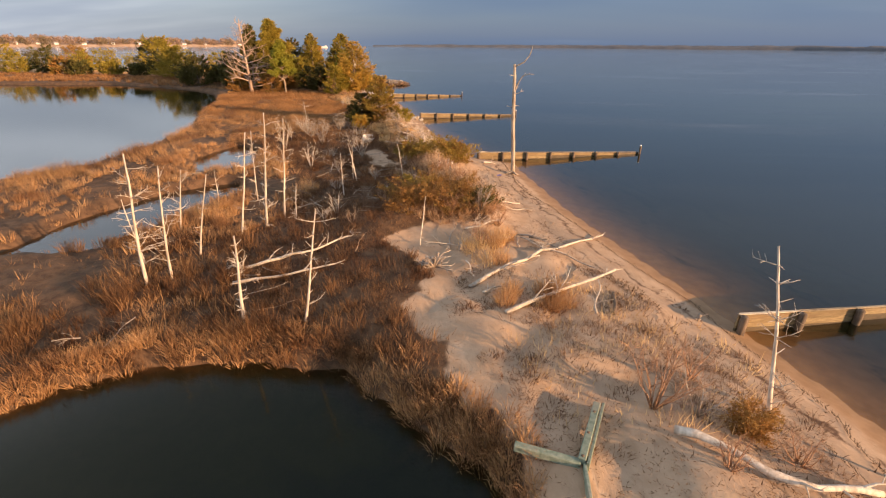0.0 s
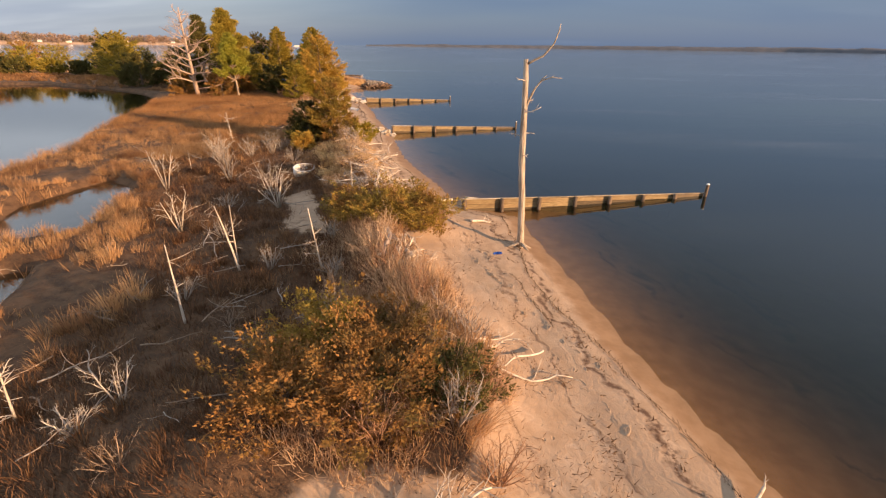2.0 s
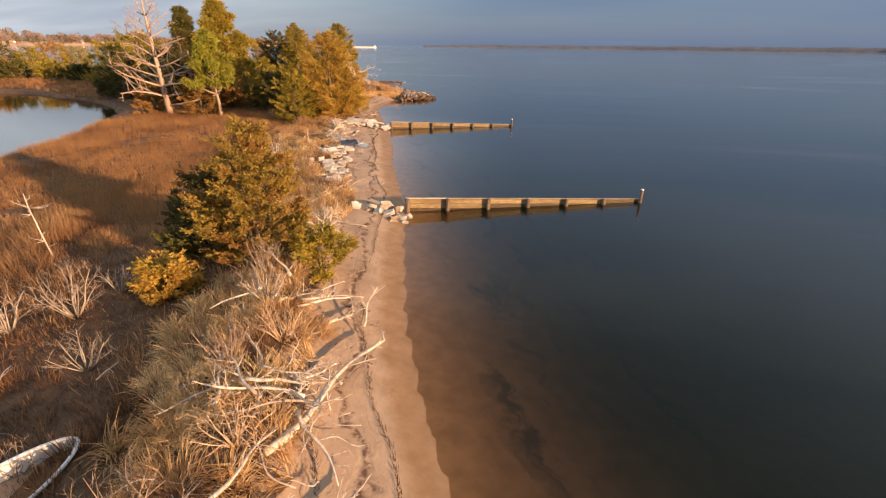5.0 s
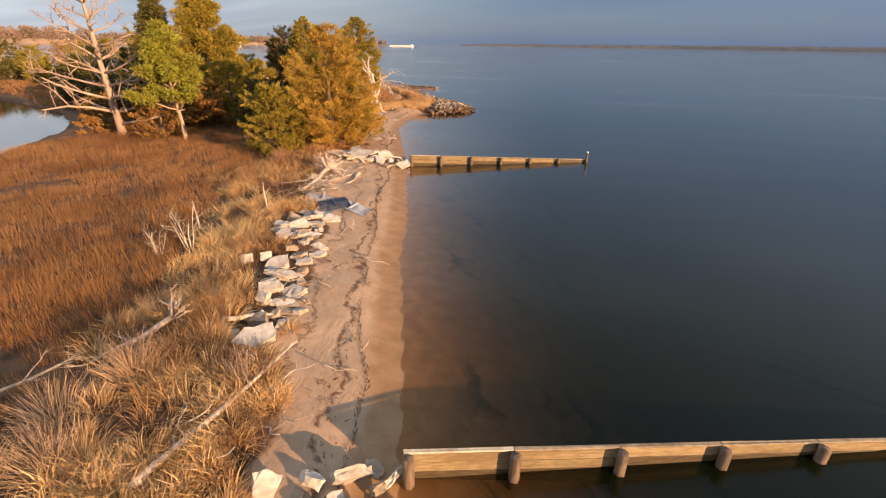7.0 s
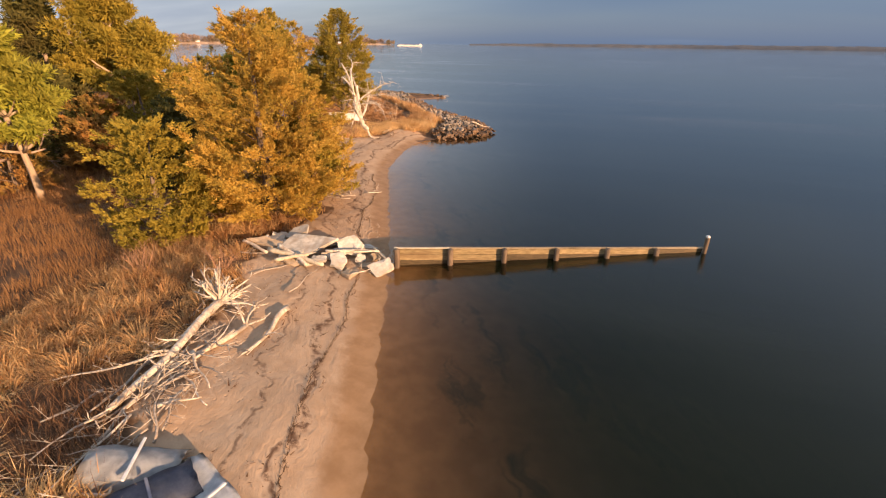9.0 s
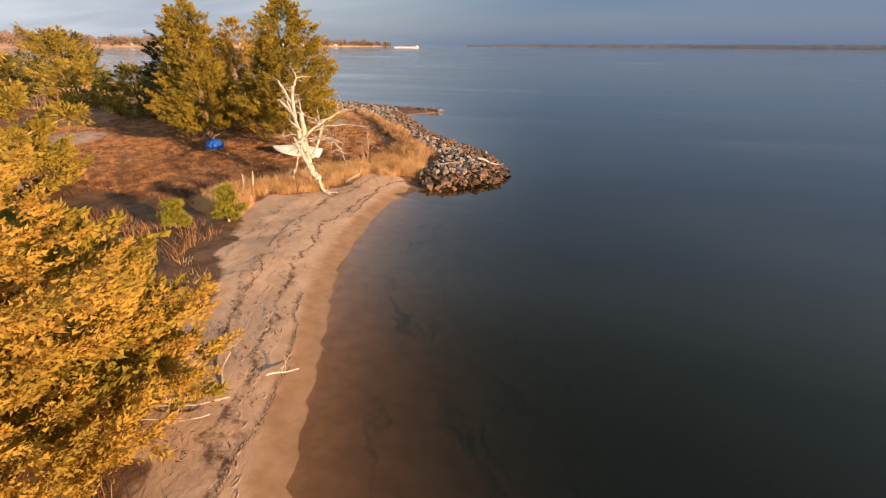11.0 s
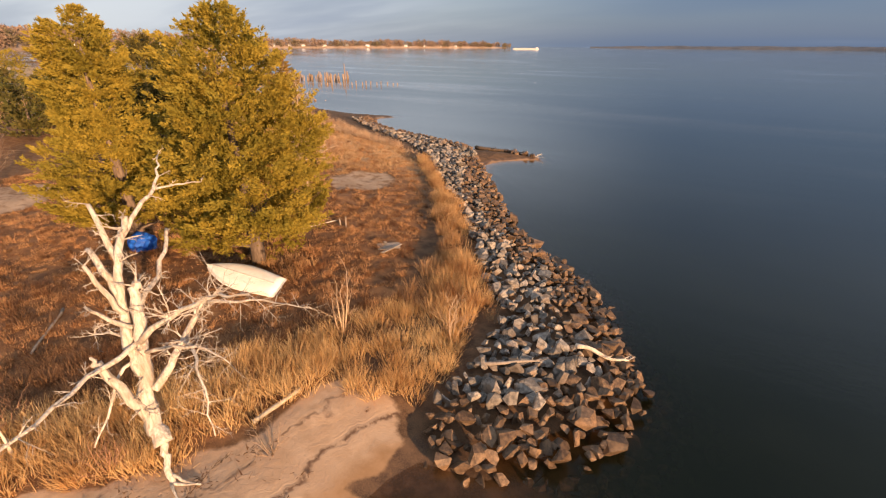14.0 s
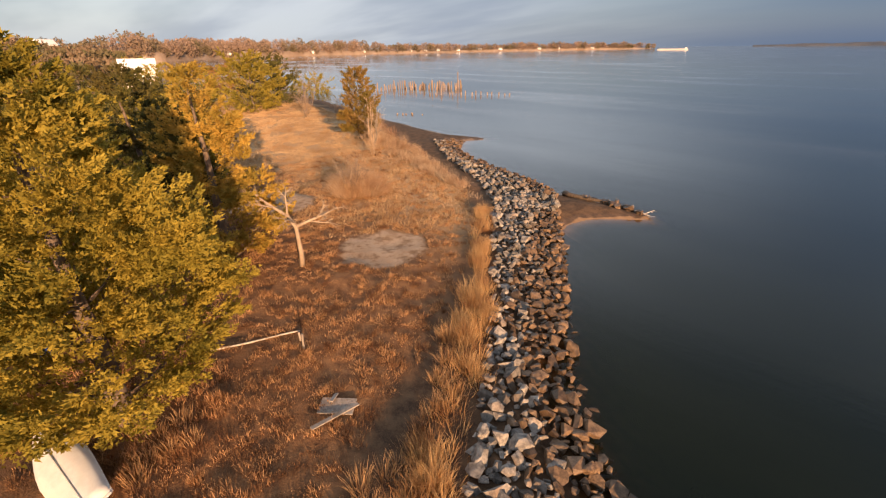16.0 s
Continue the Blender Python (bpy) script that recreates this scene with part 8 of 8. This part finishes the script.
ridge_grass([(4, 5), (9, 5), (11, 8), (9.5, 12), (5, 14), (3, 9)], 4, 0.42, 9, "sand_grass", "sparse straw grass on the sand", noise_cut=0.47, seed=98)
x, y = scatter(-62, -22, 108, 160, 62)
z, sand, turf, s = terrain(x, y)
m = (turf > 0.4) & (sand < 0.4) & (fbm(x, y, 2.6, 45, 2) > 0.46) & (grass_rng.uniform(0, 1, len(x)) < np.where(y > 136, 0.6, 0.9) * (signed(STRIP_RED, x, y) < -0.4))
tufted("dry_turf", x[m], y[m], z[m], 0.12 + 0.18 * smooth(fbm(x[m], y[m], 1.6, 46), 0.35, 0.7), 9, 0.026, 0.75, TURF, "short dry mown turf in small tufts", 0.06)
k = m & (fbm(x, y, 3.1, 47, 2) > 0.5) & (y < 140)
tufted("dark_turf", x[k] + 0.12, y[k] + 0.1, z[k], 0.08 + 0.08 * fbm(x[k], y[k], 1.6, 48), 6, 0.03, 0.85, LITTER, "short dark tufts between the turf tufts", 0.09)
x, y = scatter(-125, -38, 136, 182, 9)
z, sand, turf, s = terrain(x, y)
m = (turf > 0.4) & (sand < 0.4) & (s > 2) & (fbm(x, y, 0.9, 145, 3) > 0.38)
tufted("pale_turf", x[m], y[m], z[m], 0.16 + 0.16 * fbm(x[m], y[m], 0.5, 146), 12, 0.05, 0.75, STRAW_TURF, "pale straw-coloured turf in soft tufts", 0.22)
x, y = within([(-33.5, 122.5), (-30.5, 122.2), (-30, 124), (-33, 124.6)], 2, 83)
clumps("dune_brush_twigs", np.array([-0.8, 0.6, 1.7, -0.6, 0.3, -1.2, 2.1, -1.8, 0.9, -2.2, 2.4, 1.2]), np.array([24.5, 24.9, 22.9, 26.6, 26.2, 28.8, 21.4, 25.2, 23.6, 29.6, 19.8, 25.9]), 1.1, 0.55, 330, 0.013, 0.6, 0.12, SCRUB, "pale tan brush of fine dry twigs on the dune", 0.3)
clumps("beach_brush", np.array([-2.2, -1.4, -0.3, 0.2, -0.9, -1.9, -3.0, -0.1, -2.6, -3.6, -1.2, -1.4]), np.array([34.2, 33.9, 34.1, 34.5, 34.6, 34.9, 34.0, 35.2, 35.7, 35.3, 35.4, 30.6]), 0.8, 0.5, 300, 0.014, 0.65, 0.2, TUSSOCK, "rusty orange dry brush beside the beach", 0.5)
clumps("bush_twigs", np.array([-48.2, -47.4, -49.0]), np.array([142.6, 143.6, 143.4]), np.array([2.5, 2.1, 2.2]), 1.3, 1500, 0.026, 0.62, 0.12, SCRUB, "fine tan twigs of a round bush on dry turf")
clumps("rusty_lawn_grass", x, y, 0.6, 0.3, 60, 0.016, 0.35, 0.15, TUSSOCK, "rusty taller grass beside the boat")

x, y = scatter(-30, 16, -1, 118, 22)
z, sand, turf, s = terrain(x, y)
w = s + (fbm(x, y, 0.5, 101) - 0.5) * 2.2
line = np.exp(-((w - 1.6) / 0.18) ** 2) + 0.8 * np.exp(-((w - 3.1) / 0.14) ** 2) + 0.5 * np.exp(-((w - 4.9) / 0.25) ** 2) + 0.03
m = (sand > 0.6) & (s > 0.9) & (grass_rng.uniform(0, 1, len(x)) < line * smooth(fbm(x, y, 0.9, 103), 0.35, 0.6))
tufted("wrack_line", x[m], y[m], z[m] + 0.03, 0.10 + 0.16 * grass_rng.uniform(0, 1, m.sum()), 5, 0.035, 0.995, LITTER, "dark wrack and twigs stranded along the tide line", 0.14)

x, y = scatter(1, 12, 1, 26, 55)
z, sand, turf, s = terrain(x, y)
m = (sand > 0.5) & (s > 3) & (fbm(x, y, 0.7, 107) > 0.44) & (grass_rng.uniform(0, 1, len(x)) < 0.6)
tufted("sand_litter", x[m], y[m], z[m] + 0.03, 0.06 + 0.14 * grass_rng.uniform(0, 1, m.sum()), 4, 0.022, 0.98, LITTER, "dry twigs and leaf litter strewn on the sand", 0.2)

def follow(points, step):
    """Even steps along an outline: places and headings."""
    out = []
    for (ax, ay), (bx, by) in zip(points, points[1:]):
        n = max(int(math.hypot(bx - ax, by - ay) / step), 1)
        out += [(ax + (bx - ax) * i / n, ay + (by - ay) * i / n, math.atan2(by - ay, bx - ax)) for i in range(n)]
    return np.array(out).T


x, y, g = follow(SHORE[1:30], 0.05)
along = np.arange(len(x)) * 0.05
for k, (base, sway, cut, label) in enumerate([(1.25, 1.1, 0.47, "dark strand of wrack looping along the waterline"), (3.0, 1.8, 0.60, "broken strand of dark wrack higher on the sand")]):
    off = base + sway * (fbm(along, along * 0, 0.16, 111 + k, 5) - 0.5) * 2
    px_, py_ = x - np.sin(g) * off, y + np.cos(g) * off
    head = np.arctan2(np.gradient(py_), np.gradient(px_))
    m = (fbm(along, along * 0, 0.11, 115 + k, 4) > cut) & (terrain(px_, py_)[1] > 0.6)
    m = np.repeat(np.flatnonzero(m), 2)
    P = np.stack([px_[m] + grass_rng.normal(0, 0.028, len(m)), py_[m] + grass_rng.normal(0, 0.028, len(m)), terrain(px_[m], py_[m])[0] + 0.025], 1)
    V = blades(P, grass_rng.uniform(0.06, 0.20, len(m)), 0.022, 0.985, grass_rng, head[m] + grass_rng.normal(0, 0.5, len(m)))
    tagged(new("wrack_strand", tri_mesh("wrack_strand", V, WRACK)), label, "wrack", kind="stuff")


def footprints(trails, seed):
    """Trails of footprints: low crescents of sand pushed up round each heel and toe."""
    rng = random.Random(seed)
    V, F = [], []
    for pts, stride, spread in trails:
        px_, py_, g_ = follow(pts, stride)
        for a, b, h in zip(px_, py_, g_):
            a, b, h = a + rng.gauss(0, spread), b + rng.gauss(0, spread), h + rng.gauss(0, 0.35)
            z0, L, W = height(a, b), rng.uniform(0.10, 0.14), rng.uniform(0.04, 0.06)
            o, n = len(V), 10
            for i in range(n):
                w = 2 * math.pi * i / n
                lift = rng.uniform(0.004, 0.022)
                for r, dz in ((0.75, 0.0), (1.05, lift), (1.5, -0.01)):
                    u, v = math.cos(w) * L * r, math.sin(w) * W * r
                    V.append((a + u * math.cos(h) - v * math.sin(h), b + u * math.sin(h) + v * math.cos(h), z0 + dz))
            for i in range(n):
                p, q = o + i * 3, o + (i + 1) % n * 3
                F += [(p, q, q + 1, p + 1), (p + 1, q + 1, q + 2, p + 2)]
    tagged(new("footprints", raw_mesh("footprints", V, F, SANDLUMP, True)), "trails of footprints pressed into the dry sand", "footprints", kind="stuff")


footprints([([(1.2, 35.9), (2.1, 31.6), (3.6, 28.0), (4.8, 24.6), (6.4, 20.5)], 0.33, 0.09), ([(1.5, 35.6), (2.7, 31.4), (4.2, 27.6), (6.0, 22.8)], 0.4, 0.25), ([(7.5, 15.5), (8.6, 11.5), (9.6, 8.2)], 0.35, 0.4),
            ([(-16.6, 92.5), (-18.2, 95.2), (-20.0, 98.4), (-22.6, 103.0), (-24.6, 107.4)], 0.34, 0.16), ([(-16.6, 91.2), (-17.6, 93.4)], 0.05, 0.5), ([(-20.8, 99.0), (-23.4, 103.6), (-25.0, 107.0)], 0.3, 0.4)], 61)

# ---- riprap, the nearest stones one by one ----
stone_rng = random.Random(21)


def stone_data(seed):
    """One quarried stone: the hull of a few scattered corners."""
    rng = random.Random(seed)
    bm = bmesh.new()
    for i in range(13):
        v = Vector((rng.gauss(0, 1), rng.gauss(0, 1), rng.gauss(0, 1))).normalized()
        bm.verts.new((v.x * 0.5 * rng.uniform(0.8, 1.2), v.y * 0.40 * rng.uniform(0.8, 1.15), v.z * 0.33 * rng.uniform(0.8, 1.15)))
    r = bmesh.ops.convex_hull(bm, input=bm.verts[:])
    bmesh.ops.delete(bm, geom=[g for g in r["geom_interior"] if isinstance(g, bmesh.types.BMVert)], context="VERTS")
    bmesh.ops.recalc_face_normals(bm, faces=bm.faces[:])
    bmesh.ops.triangulate(bm, faces=bm.faces[:])
    V = [tuple(v.co) for v in bm.verts]
    idx = {v: i for i, v in enumerate(bm.verts)}
    F = [tuple(idx[v] for v in f.verts) for f in bm.faces]
    bm.free()
    return V, F


STONES = [stone_data(700 + i) for i in range(9)]
STONE_DRY = [raw_mesh("stone", V, F, ROCK) for V, F in STONES]
STONE_WET = [raw_mesh("stone", V, F, WETROCK) for V, F in STONES]
RIPRAP = ROCKS_IN + [(-60, 170), (-56, 164.5), (-49.5, 161), (-41.4, 158.6), (-37, 155.8), (-33.3, 150.6), (-31, 147), (-26.6, 140), (-23.9, 136), (-21.7, 133.5), (-19.9, 131.9), (-18.0, 129.7),
                     (-15.8, 125.5), (-14.6, 122.8), (-15.2, 120.5), (-16.6, 118.7), (-18.6, 117.4), (-20.6, 117.2)]
rip = tagged(new("riprap_bank"), "bank of grey and brown riprap stones at the water", "riprap", kind="structure")
near_box = [(-22.5, 116.5), (-13, 116.5), (-13, 127), (-19, 134), (-25, 131), (-22.5, 124)]
rx, ry = grass_rng.uniform(-62, -13, 60000), grass_rng.uniform(116, 172, 60000)
ri = signed(RIPRAP, rx, ry)
rn = signed(near_box, rx, ry)
rs = signed(SHORE, rx, ry)
ok = (ri > 0.30) | (rs < 0.2) & (ry < 150) & (rx > -19.6) & ((ri > -0.7) | (ri > -2.6) & (grass_rng.uniform(0, 1, len(ri)) < 0.10))
rx, ry, ri, rn = rx[ok], ry[ok], ri[ok], rn[ok]
chosen, cells = [], {}
for x, y, a, b in zip(rx, ry, ri, rn):
    size = stone_rng.choice((0.26, 0.34, 0.40, 0.47, 0.56, 0.70)) * stone_rng.uniform(0.85, 1.15) * (1.12 if y < 124 else 1.0)
    c = (int(x // 1.2), int(y // 1.2))
    if any((x - p) ** 2 + (y - q) ** 2 < (0.262 * (size + t)) ** 2 for i in (-1, 0, 1) for j in (-1, 0, 1) for p, q, t in cells.get((c[0] + i, c[1] + j), ())):
        continue
    cells.setdefault(c, []).append((x, y, size))
    chosen.append((x, y, size, a, b))
zz, _, _, ss = terrain(np.array([c[0] for c in chosen]), np.array([c[1] for c in chosen]))
dry_v, dry_f, wet_v, wet_f, made = [], [], [], [], 0
for (x, y, size, a, b), z, sea in zip(chosen, zz + bank_drop(np.array([c[1] for c in chosen]), ss), ss):
    wet = sea < 2.3 + stone_rng.uniform(-0.8, 0.8)
    k = stone_rng.randrange(len(STONES))
    if sea < 0.1:
        z = -0.17 - size * 0.14 + 0.42 * sea
    m = pose(x, y, z + size * 0.14 + (stone_rng.uniform(0, 0.22) if sea > 0.1 else 0), stone_rng.uniform(-35, 35), stone_rng.uniform(-35, 35), stone_rng.uniform(0, 360)) @ Matrix.Diagonal((size * 1.15, size * 1.1, size * 1.15, 1))
    if b > 0 and made < 300:
        ob = new("stone", (STONE_WET if wet else STONE_DRY)[k])
        ob.parent = rip
        ob.matrix_basis = m
        made += 1
    else:
        V, F = (wet_v, wet_f) if wet else (dry_v, dry_f)
        o = len(V)
        V += [tuple(m @ Vector(v)) for v in STONES[k][0]]
        F += [tuple(i + o for i in f) for f in STONES[k][1]]
tagged(part("riprap_rubble", raw_mesh("riprap_rubble", dry_v, dry_f, ROCK_STUFF), rip, "grey riprap stones"), kind="stuff")
tagged(part("wet_riprap_rubble", raw_mesh("wet_riprap_rubble", wet_v, wet_f, WETROCK_STUFF), rip, "dark wet riprap stones at the waterline"), kind="stuff")
